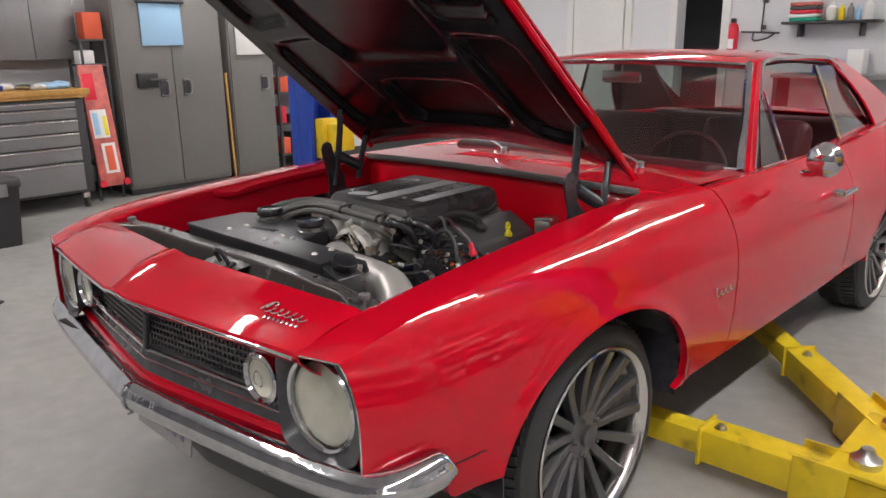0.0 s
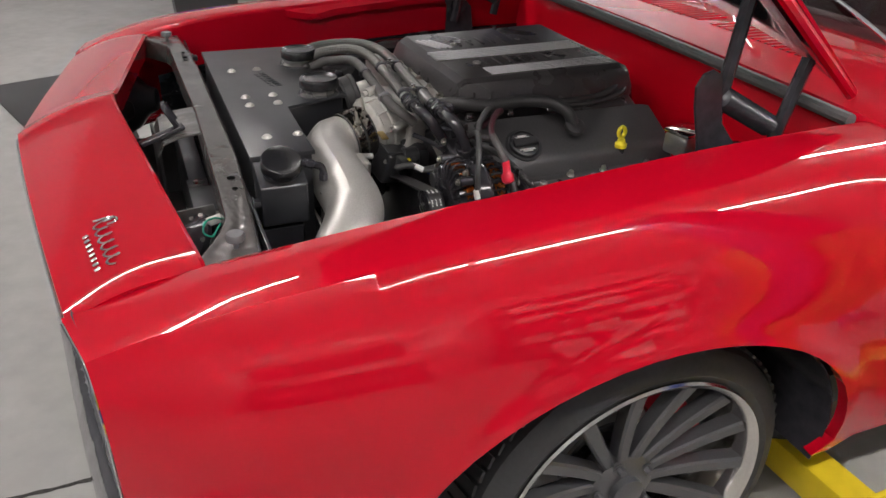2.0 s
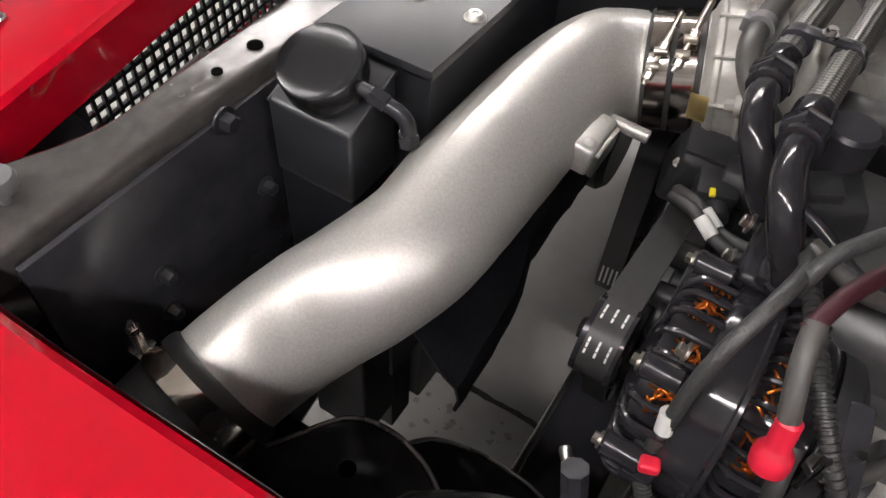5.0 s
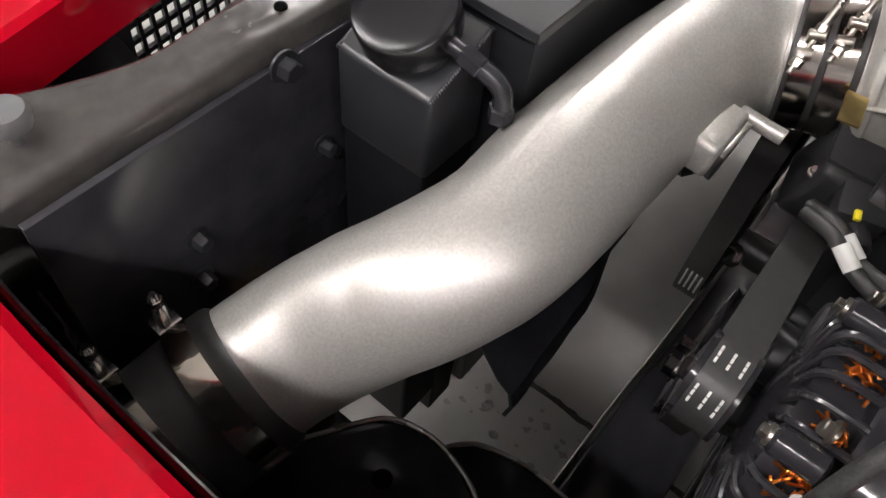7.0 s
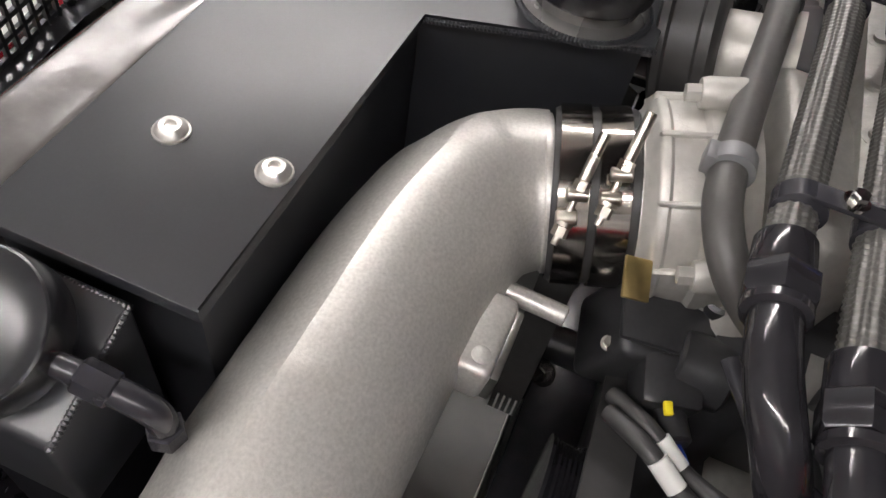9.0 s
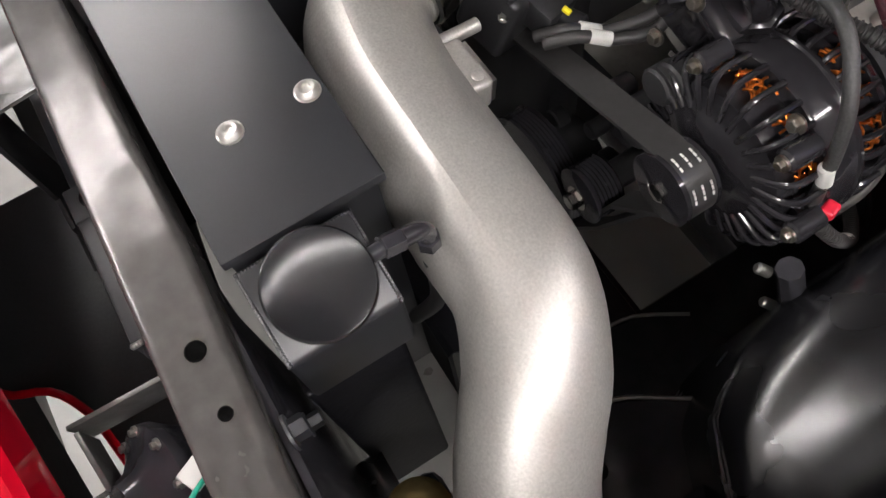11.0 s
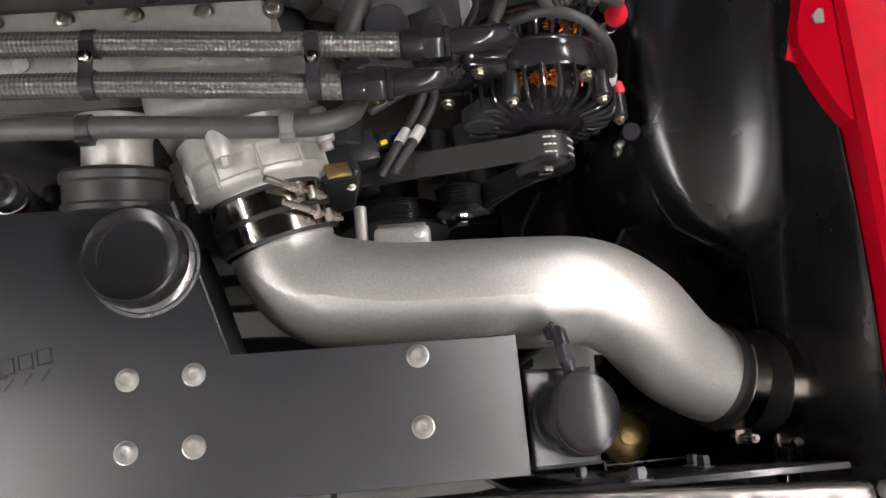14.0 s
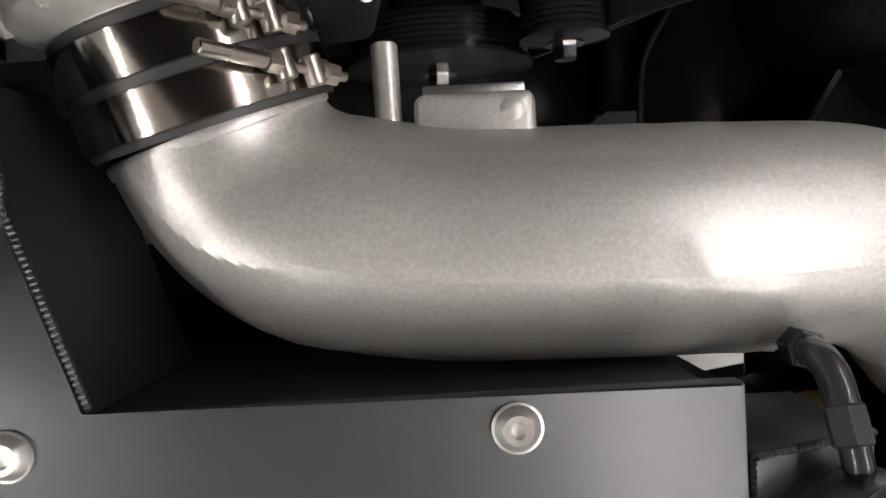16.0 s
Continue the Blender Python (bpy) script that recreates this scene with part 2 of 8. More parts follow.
def smooth_path(pts, n=8):
    pts = [Vector(p) for p in pts]
    out = []
    for i in range(len(pts) - 1):
        p0 = pts[max(i - 1, 0)]
        p1, p2 = pts[i], pts[i + 1]
        p3 = pts[min(i + 2, len(pts) - 1)]
        for k in range(n):
            t = k / n
            out.append(0.5 * ((2 * p1) + (p2 - p0) * t + (2 * p0 - 5 * p1 + 4 * p2 - p3) * t * t + (3 * p1 - p0 - 3 * p2 + p3) * t ** 3))
    out.append(pts[-1])
    return out


def tube(bm, pts, r, seg=14, n=6, ends=True, smooth=True, ripple=None):
    path = smooth_path(pts, n) if smooth else [Vector(p) for p in pts]
    rings = []
    t = (path[1] - path[0]).normalized()
    u = t.orthogonal().normalized()
    for i, p in enumerate(path):
        d = (path[min(i + 1, len(path) - 1)] - path[max(i - 1, 0)]).normalized()
        u = (u - d * d.dot(u)).normalized()
        w = d.cross(u)
        rad = r(i / (len(path) - 1)) if callable(r) else r
        rings.append([bm.verts.new(p + (u * math.cos(2 * math.pi * k / seg) + w * math.sin(2 * math.pi * k / seg)) * rad) for k in range(seg)])
    for a, b in zip(rings, rings[1:]):
        for k in range(seg):
            j = (k + 1) % seg
            bm.faces.new((a[k], a[j], b[j], b[k]))
    if ends:
        bm.faces.new(rings[0])
        bm.faces.new(rings[-1])
    return bm


def loft(bm, rows, closed=False):
    vs = [[bm.verts.new(p) for p in row] for row in rows]
    for a, b in zip(vs, vs[1:]):
        m = len(a)
        for k in range(m if closed else m - 1):
            j = (k + 1) % m
            bm.faces.new((a[k], a[j], b[j], b[k]))
    return bm


def prism(bm, outline, z0, z1, bevel=0.0):
    """An upright slab over a plan outline."""
    lo = [bm.verts.new((x, y, z0)) for x, y in outline]
    hi = [bm.verts.new((x, y, z1)) for x, y in outline]
    fs = [bm.faces.new(lo), bm.faces.new(hi)]
    for i in range(len(lo)):
        j = (i + 1) % len(lo)
        fs.append(bm.faces.new((lo[i], lo[j], hi[j], hi[i])))
    if bevel:
        es = list({e for v in hi for e in v.link_edges})
        bmesh.ops.bevel(bm, geom=es, offset=bevel, segments=2, affect="EDGES", profile=0.5)
    return bm


def hexbolt(bm, c, axis, r=0.008, h=0.006, washer=1.5):
    lathe(bm, c, axis, [(r * washer, 0), (r * washer, 0.002), (r * 1.05, 0.0022)], 16)
    a = Vector(axis).normalized()
    lathe(bm, Vector(c) + a * 0.002, axis, [(r, 0), (r, h * 0.85), (r * 0.85, h)], 6)
    return bm


def curve1(table, x):
    """A smooth curve through a short table of (x, value)."""
    if x <= table[0][0]:
        return table[0][1]
    if x >= table[-1][0]:
        return table[-1][1]
    n = len(table)

    def slope(i):
        a, b = max(i - 1, 0), min(i + 1, n - 1)
        return (table[b][1] - table[a][1]) / (table[b][0] - table[a][0])

    for i in range(n - 1):
        (a, va), (b, vb) = table[i], table[i + 1]
        if x <= b:
            h = b - a
            t = (x - a) / h
            t2, t3 = t * t, t * t * t
            return (2 * t3 - 3 * t2 + 1) * va + (t3 - 2 * t2 + t) * h * slope(i) + (3 * t2 - 2 * t3) * vb + (t3 - t2) * h * slope(i + 1)


# ---------------------------------------------------------------- room
def slab(name, lo, hi, mat, label, category):
    bm = box(bmesh.new(), [(a + b) / 2 for a, b in zip(lo, hi)], [b - a for a, b in zip(lo, hi)])
    return lone(name, bm, mat, label, category, kind="structure")


slab("floor", (-6.2, -5.2, -0.1), (5.2, 8.9, 0.0), FLOORM, "grey painted concrete workshop floor with faint stains", "floor")
slab("wall_west", (-6.2, -5.2, 0), (-6.0, 8.9, 3.6), WALLM, "light grey painted workshop wall behind cabinets", "wall")
# east and south walls: unseen, greyed down to keep the car's reflections dark
slab("wall_east", (5.0, -5.2, 0), (5.2, 8.9, 3.6), WALLE, "unseen workshop wall, mid grey to darken the car's reflections", "wall")
slab("wall_south", (-6.0, -5.2, 0), (5.0, -5.0, 3.6), WALLD, "unseen workshop wall, dark grey to darken the chrome's reflections", "wall")
# north wall with a doorway
slab("wall_north", (-6.0, 8.7, 0), (-2.98, 8.9, 3.6), WALLM, "light grey painted workshop wall with white panels", "wall")
slab("wall_north_east", (-2.38, 8.7, 0), (5.0, 8.9, 3.6), WALLM, "light grey painted workshop wall with a shelf", "wall")
slab("wall_north_lintel", (-2.98, 8.7, 2.08), (-2.38, 8.9, 3.6), WALLM, "light grey painted wall above the doorway", "wall")
slab("wall_passage", (-3.3, 9.5, 0), (-2.0, 9.6, 2.4), DGREYM, "dark wall of the passage behind the doorway", "wall")
slab("ceiling", (-6.2, -5.2, 3.6), (5.2, 8.9, 3.7), CEILM, "pale painted workshop ceiling", "ceiling")
for i, x in enumerate((-3.03, -2.33)):
    slab("door_trim_%d" % (i + 1), (x - 0.05, 8.66, 0), (x + 0.05, 8.7, 2.13), WHITEM, "white painted door frame", "trim")
slab("trim_head", (-3.08, 8.664, 2.08), (-2.28, 8.696, 2.18), WHITEM, "white painted door head", "trim")
slab("door_1", (-4.55, 8.64, 0.01), (-3.75, 8.69, 2.1), WHITEM, "closed white flush door in the far wall", "door")
for x in (-4.62, -3.68):
    slab("door_jamb", (x - 0.05, 8.65, 0), (x + 0.05, 8.7, 2.16), WHITEM, "white painted door jamb", "trim")
slab("baseboard", (-6.0, -5.0, 0), (-5.985, 8.7, 0.1), DGREYM, "dark grey rubber baseboard along the wall", "baseboard")
rnd = random.Random(17)
bm = bmesh.new()
rows = [[V(0.0905 + rnd.uniform(-0.002, 0.0025), y, 0.0012), V(0.1015 + rnd.uniform(-0.0025, 0.002), y, 0.0012)] for y in [-5.0 + 13.7 * k / 900 for k in range(901)]]
tagged(part("floor_joint_long", loft(bm, rows), material("gritty_joint", (0.045, 0.042, 0.038), 0.8, vary=0.7, grain=140, large=30), solid=0.0008), "dark gritty saw-cut joint in the concrete", "floor", kind="structure")
for y in (-1.6, 3.9):
    slab("floor_joint", (-6.0, y, 0.0), (5.0, y + 0.008, 0.0012), DGREYM, "thin dark saw-cut joint in the concrete", "floor")

rnd = random.Random(31)
bm = bmesh.new()
for i in range(46):
    u = rnd.random()
    cx, cy = 0.14 + 0.06 * rnd.random() + rnd.gauss(0, 0.02), 0.40 + 0.42 * u
    r0 = rnd.uniform(0.002, 0.007)
    vs = [bm.verts.new((cx + r0 * rnd.uniform(0.5, 1.3) * math.cos(a), cy + r0 * rnd.uniform(0.7, 1.7) * math.sin(a), 0.0009)) for a in [2 * math.pi * k / 9 for k in range(9)]]
    bm.faces.new(vs)
lone("floor_stain", bm, material("oily_floor_dirt", (0.25, 0.24, 0.22), 0.6, vary=0.3, grain=80), "dark oily specks on the concrete floor", "stain", kind="stuff", solid=0.0006)

# ceiling lamps: long slim strips in rows
lamp0 = None
for x, y in ((2.5, 0.42), (2.5, 2.40), (2.5, 4.38), (2.5, 6.36), (2.5, -1.56), (2.5, -3.54), (-2.3, -2.56), (-1.6, 5.6), (-2.3, -0.56), (-4.5, 3.4), (-4.5, 5.4)):
    if lamp0 is None:
        lamp0 = thing("ceiling_light", "long white linear ceiling light, switched on", "light", (x, y, 3.6), "ceiling lights in rows")
        part("housing", box(bmesh.new(), (x, y, 3.555), (0.10, 1.95, 0.05), bevel=0.006), WHITEM, lamp0)
        part("diffuser", box(bmesh.new(), (x, y, 3.515), (0.064, 1.91, 0.03), bevel=0.008), LAMPM, lamp0, "glowing diffuser")
    else:
        copy_thing(lamp0, pose(x, y, 3.6))

# ---------------------------------------------------------------- car body
YC, ZC, AA, AB = 0.91, 0.42, 0.43, 0.315            # front wheel arch
RYC = 3.66                                          # rear wheel arch
EDGE = [(0.10, 0.812), (0.20, 0.838), (0.29, 0.859), (0.49, 0.889), (0.77, 0.912), (1.06, 0.934), (1.3, 0.943), (1.7, 0.95)]
INNER = [(0.10, 0.650), (0.29, 0.655), (0.43, 0.669), (0.6, 0.672), (1.0, 0.670), (1.45, 0.668), (1.7, 0.67)]
CREST = [(0.10, 0.815), (0.2, 0.845), (0.35, 0.874), (0.6, 0.899), (0.86, 0.916), (1.3, 0.930), (1.9, 0.938), (3.0, 0.95), (3.5, 0.985), (4.2, 0.97), (4.6, 0.93)]
XCREST = [(0.10, 0.765), (0.3, 0.790), (0.6, 0.800), (1.2, 0.802), (1.9, 0.802), (3.0, 0.800), (3.5, 0.81), (4.6, 0.74)]
XMAX = [(0.10, 0.806), (0.2, 0.845), (0.35, 0.872), (0.6, 0.895), (0.95, 0.908), (1.3, 0.905), (1.7, 0.908), (2.6, 0.91), (3.1, 0.905), (3.6, 0.925), (4.2, 0.90), (4.6, 0.80)]


def arch_z(y):
    d = (y - YC) / AA
    if abs(d) < 1:
        return ZC + AB * math.sqrt(1 - d * d)
    d = (y - RYC) / 0.40
    if abs(d) < 1:
        return 0.36 + 0.34 * math.sqrt(1 - d * d)
    return None


def bottom_z(y):
    if y > YC:
        return 0.385
    q = min(1.0, max(0.0, (y - 0.295) / 0.05))
    return 0.560 - 0.105 * q * q * (3 - 2 * q)


def nose_back(y, x):
    """The front edge of the fender sweeps back towards its outer corner."""
    return 0.27 * max(0.0, x - 0.66) * max(0.0, 1 - (y - 0.10) / 0.22)


def side_x(y, z):
    """Outer half width of the body at a height."""
    xm = curve1(XMAX, y)
    if z < 0.62:
        return xm - 0.36 * (0.62 - z) ** 2
    zc, xc = curve1(CREST, y), curve1(XCREST, y)
    t = min(1.0, (z - 0.62) / max(zc - 0.62, 0.01))
    return xm - (xm - xc) * t ** 3.2


def flare(y, z):
    d = (y - YC) / AA
    e = (z - ZC) / AB if z > ZC else 0.0
    k = math.sqrt(d * d + e * e)
    if k < 1:
        return 0.014
    return 0.014 * math.exp(-((k - 1) / 0.09) ** 2)


def body_row(y, s, inner=None, z_low=None, lip=0.05):
    """One cross section of the body side, from the inner lip over the crest down to the sill."""
    zc, xc = curve1(CREST, y), curve1(XCREST, y)
    if inner is None:
        xi, ze = curve1(INNER, y), curve1(EDGE, y)
    else:
        xi, ze = inner
    za = arch_z(y)
    zb = z_low if z_low is not None else (za if za is not None else bottom_z(y))
    lip = (0.14 if s < 0 else lip) if y > 0.30 else 0.012
    pts = [(xi - 0.004, ze - lip), (xi - 0.002, ze - 0.006), (xi + 0.004, ze)]
    for k in range(1, 6):
        t = k / 6
        pts.append((xi + (xc - xi) * t, ze + (zc - ze) * t + 0.005 * min(1.0, max(0.0, (y - 0.10) / 0.2)) * math.sin(math.pi * t)))
    n = 22
    for k in range(n + 1):
        t = 1 - (1 - k / n) ** 1.0
        z = zc + (zb - zc) * t
        x = side_x(y, z)
        if k == 0:
            z -= 0.001
        pts.append((x + (flare(y, z) if za is not None or 0.3 < y < 1.5 else 0), z))
    pts.append((pts[-1][0] - 0.022, zb + 0.002))
    return [V(s * x, y + nose_back(y, x), z) for x, z in pts]


def arch_ys(a, b, c, r):
    ys = [c + r * math.cos(math.pi * k / 26) for k in range(27)]
    return sorted({round(min(max(y, a), b), 4) for y in ys})


car = thing("car", "red two-door classic coupe with its hood open on a lift", "car", (0, 0, 0))
for s in (1, -1):
    ys = sorted(set([0.10, 0.112, 0.13, 0.16, 0.2, 0.25, 0.29, 0.305, 0.32, 0.335, 0.35, 0.42] + arch_ys(0.0, 9.0, YC, AA) + [1.36, 1.42, 1.5, 1.58, 1.665]))
    rows = []
    for y in ys:
        rows.append(body_row(y, s))
    part("fender", loft(bmesh.new(), rows), RED, car, solid=0.004)
    edge = body_row(0.10, s)[3:-1]
    part("fender_trim", tube(bmesh.new(), [p + V(0, -0.001, 0) for p in edge], 0.0019, 6, 1, smooth=False), CHROME, car, "thin bright trim on the fender edge")
    # lower rear corner of the fender, curling in under the arch
    zl = bottom_z(YC + AA + 0.001)
    rows = []
    for k in range(9):
        z = ZC - (ZC - zl) * k / 8
        curl = 0.042 * (k / 8) ** 1.5
        xs = side_x(YC + AA, z) + flare(YC + AA, z)
        corner = [V(s * xs, YC + AA + 0.004 - (curl + 0.004) * u, z) for u in (0.0, 0.5, 1.0)]
        rows.append(corner + [corner[-1] + V(-s * 0.022, 0.002, 0)])
    part("fender_corner", loft(bmesh.new(), rows), RED, car, solid=0.004)
    # dark wheel house behind the arch
    rows = []
    for k in range(23):
        a = -0.26 + (math.pi + 0.52) * k / 22
        y, z = YC - 0.425 * math.cos(a), 0.43 + 0.30 * math.sin(a)
        rows.append([V(s * 0.885, y, z), V(s * 0.72, y, z), V(s * 0.60, y * 0.95 + YC * 0.05, min(z, 0.66))])
    part("wheel_house", loft(bmesh.new(), rows), GLOSS, car, solid=0.003)
    # door and rear quarter
    rows = [body_row(y, s, inner=(0.735, 0.935)) for y in (1.672, 1.69, 1.8, 2.0, 2.2, 2.4, 2.6, 2.8, 2.872)]
    door = part("door", loft(bmesh.new(), rows), RED, car, solid=0.03)
    bm = bmesh.new()
    lathe(bm, (s * 0.935, 2.60, 0.80), (s, 0, 0), [(0.016, -0.03), (0.016, 0), (0.012, 0.01)], 12)
    box(bm, (s * 0.945, 2.66, 0.802), (0.016, 0.15, 0.022), bevel=0.006)
    part("door_handle", bm, CHROME, door, "chrome push-button handle")
    q = sorted(set([2.88, 2.95, 3.05, 3.15] + arch_ys(0, 9, RYC, 0.40) + [4.1, 4.2, 4.35, 4.5, 4.58, 4.62]))
    rows = []
    for y in q:
        if abs(y - (RYC + 0.40)) < 1e-3:
            rows.append(body_row(y, s, inner=(0.70, curve1(CREST, y) - 0.01), z_low=0.36))
        rows.append(body_row(y, s, inner=(0.70, curve1(CREST, y) - 0.01)))
        if abs(y - (RYC - 0.40)) < 1e-3:
            rows.append(body_row(y, s, inner=(0.70, curve1(CREST, y) - 0.01), z_low=0.36))
    part("rear_quarter", loft(bmesh.new(), rows), RED, car, solid=0.004)
    # sill
    part("sill", box(bmesh.new(), (s * 0.70, 2.3, 0.33), (0.06, 1.98, 0.10), bevel=0.02), PLAST, car, "black sill panel under the door")

for s in (1, -1):
    pts = [V(s * (side_x(y, 0.542) + 0.001), y, 0.542) for y in (0.31, 0.36, 0.42, 0.46, 0.498)]
    part("panel_seam", tube(bmesh.new(), pts, 0.0016, 6, 2), DARKM, car, "thin dark panel seam")

# header panel ahead of the bay, with a centre crease
def header_point(x, t):
    a = abs(x)
    yf = 0.010 + 0.093 * (a / 0.65) ** 1.2
    yr = 0.187 + 0.094 * (a / 0.65)
    zf = 0.826 - 0.012 * (a / 0.65) + 0.008 * max(0, 1 - a / 0.05)
    zr = 0.890 - 0.030 * (a / 0.65) + 0.008 * max(0, 1 - a / 0.05)
    zf -= 0.006 * max(0.0, (a - 0.640) / 0.02)
    zr -= 0.006 * max(0.0, (a - 0.640) / 0.02)
    return V(x, yf + (yr - yf) * t, zf + (zr - zf) * t + 0.012 * math.sin(math.pi * t))


rows = []
for k in range(-26, 27):
    x = 0.660 * k / 26
    f = header_point(x, 0)
    row = [f + V(0, 0.075, -0.075), f + V(0, 0.03, -0.045), f + V(0, 0.004, -0.020), f + V(0, -0.002, -0.008)]
    row += [header_point(x, t / 8) for t in range(9)]
    r = header_point(x, 1)
    row += [r + V(0, 0.006, -0.004), r + V(0, 0.004, -0.05)]
    rows.append(row)
header = part("header_panel", loft(bmesh.new(), rows), RED, car, solid=0.004)

bm = tube(bmesh.new(), [header_point(0.647 * k / 12, 0) + V(0, -0.001, -0.012) for k in range(-12, 13)], 0.0042, 8, 2)
part("header_trim", bm, CHROME, car, "thin bright trim under the header edge")

# grey grille surround, V-shaped in plan
def face_y(x):
    return 0.092 + 0.085 * (abs(x) / 0.65) ** 1.1


bm = bmesh.new()
sheets = [[], [], [], []]
for k in range(-32, 33):
    x = 0.80 * k / 32
    y = face_y(x)
    d = 0.022 * max(0.35, 1 - (abs(x) / 0.8) ** 2)
    sheets[0].append([V(x, y + 0.03, 0.80), V(x, y + 0.012, 0.745)])
    sheets[1].append([V(x, y + 0.03, 0.653), V(x, y + 0.004, 0.652), V(x, y - 0.004, 0.640), V(x, y - d * 0.6, 0.606), V(x, y - d, 0.586), V(x, y - d - 0.004, 0.577)])
    if x >= 0.425:
        sheets[2].append([V(x, y + 0.012, 0.745), V(x, y + 0.004, 0.652)])
    if x <= -0.425:
        sheets[3].append([V(x, y + 0.012, 0.745), V(x, y + 0.004, 0.652)])
for sheet in sheets:
    loft(bm, sheet)
part("grille_surround", bm, SURR, car, "dark grey satin grille surround")
bm = bmesh.new()
for s in (1, -1):
    tube(bm, [V(s * x, face_y(x) - 0.010, 0.645) for x in (0.0, 0.2, 0.4, 0.56)], 0.007, 8, 4)
    tube(bm, [V(s * x, face_y(x) - 0.020, 0.622) for x in (0.0, 0.2, 0.4, 0.56)], 0.0026, 8, 4)
part("grille_moulding", bm, STEEL, car, "thin bright grille moulding")
bm = bmesh.new()
for s in (1, -1):
    for j in range(6):
        z = 0.656 + j * 0.0172
        p, q = V(s * 0.004, face_y(0.004) + 0.004, z), V(s * 0.43, face_y(0.43) + 0.004, z)
        box(bm, (p + q) / 2, ((q - p).length, 0.005, 0.0052), rot=(0, 0, math.degrees(math.atan2((q - p).y, (q - p).x))))
    for i in range(28):
        x = 0.010 + i * 0.0155
        box(bm, (s * x, face_y(x) + 0.006, 0.698), (0.0040, 0.005, 0.094))
part("grille_mesh", bm, PLAST, car, "fine black grille grid", angle=80)
part("grille_bar", box(bmesh.new(), (0, 0.083, 0.693), (0.016, 0.014, 0.095), rot=(-8, 0, 0), bevel=0.003), DGREYM, car, "upright centre bar of the grille")
# red lower lip and valance
rows = []
for k in range(-30, 31):
    x = 0.80 * k / 30
    d = 0.022 * max(0.35, 1 - (abs(x) / 0.8) ** 2)
    y = face_y(x) - d
    rows.append([V(x, y, 0.586), V(x, y - 0.011, 0.584), V(x, y - 0.017, 0.574), V(x, y - 0.010, 0.552), V(x, y + 0.02, 0.51)])
part("lower_lip", loft(bmesh.new(), rows), RED, car, solid=0.004)
part("lip_backing", loft(bmesh.new(), [[r[0] + V(0, 0.010, 0.004), r[-1] + V(0, 0.010, 0.0)] for r in rows]), PLAST, car, "black backing behind the lower lip")
rows = []
for k in range(-20, 21):
    x = 0.76 * k / 20
    y = face_y(x) + 0.115
    rows.append([V(x, y, 0.45), V(x, y - 0.008, 0.36), V(x, y + 0.01, 0.255), V(x, y + 0.10, 0.245)])
part("chin_spoiler", loft(bmesh.new(), rows), PLAST, car, "black air dam set back under the bumper", solid=0.006)

# lamps
for s in (1, -1):
    rows = []
    for u, w in ((1.0, 0.0), (0.7, 0.35), (0.35, 0.75), (0.0, 1.0)):
        row = []
        for i in range(49):
            a = 2 * math.pi * i / 48
            c_, s_ = math.cos(a), math.sin(a)
            k = (abs(c_) ** 5 + abs(s_) ** 5) ** -0.2
            ox, oz = (0.120 if c_ > 0 else 0.110) * c_ * k, (0.127 if s_ > 0 else 0.118) * s_ * k
            oy = 0.108 + 0.27 * max(0.0, 0.672 + ox - 0.66) + 0.004
            p, q = V(0.672 + ox, oy, 0.690 + oz), V(0.672 + 0.105 * c_, 0.152 - 0.005 * c_, 0.690 + 0.105 * s_)
            m_ = q.lerp(p, u)
            m_.y = q.y + (p.y - q.y) * (1 - w)
            row.append(V(s * m_.x, m_.y, m_.z))
        rows.append(row)
    part("lamp_bezel", loft(bmesh.new(), rows), SURR, car, "dark grey recessed headlight bezel")
    o, ax = V(s * 0.672, 0.150, 0.690), V(s * 0.05, -1, 0.02)
    hl = part("headlight", lathe(bmesh.new(), o, ax, [(0.108, -0.01), (0.108, 0.008), (0.104, 0.013), (0.098, 0.009), (0.096, -0.004)], 40, close=False), CHROME, car, "bright headlight ring")
    prof = [(0.096, 0.0)] + [(0.096 * math.cos(a), 0.022 * math.sin(a)) for a in (0.3, 0.6, 0.9, 1.2, 1.45)] + [(0, 0.0225)]
    part("lens", lathe(bmesh.new(), o, ax, prof, 40, close=False), LENSM, hl, "clear domed glass lens", solid=0.003).visible_shadow = False
    part("reflector", lathe(bmesh.new(), o, ax, [(0.091, -0.001), (0.080, -0.006), (0.062, -0.010), (0.040, -0.013), (0.020, -0.0145), (0, -0.015)], 40, close=False), REFLM, hl, "bright reflector bowl")
    o = V(s * 0.487, 0.128, 0.700)
    pl = part("parking_light", lathe(bmesh.new(), o, ax, [(0.061, -0.02), (0.061, 0.012), (0.056, 0.016), (0.050, 0.006)], 32, close=False), CHROME, car, "bright parking light ring")
    part("lens", lathe(bmesh.new(), o, ax, [(0.051, 0.004), (0.045, 0.010), (0.02, 0.013), (0.018, 0.018), (0, 0.019)], 32, close=False), LENSM, pl, "clear glass lens", solid=0.002).visible_shadow = False
    part("reflector", lathe(bmesh.new(), o, ax, [(0.050, 0.002), (0.04, -0.012), (0.02, -0.02), (0, -0.02)], 32, close=False), REFLM, pl, "bright reflector bowl")

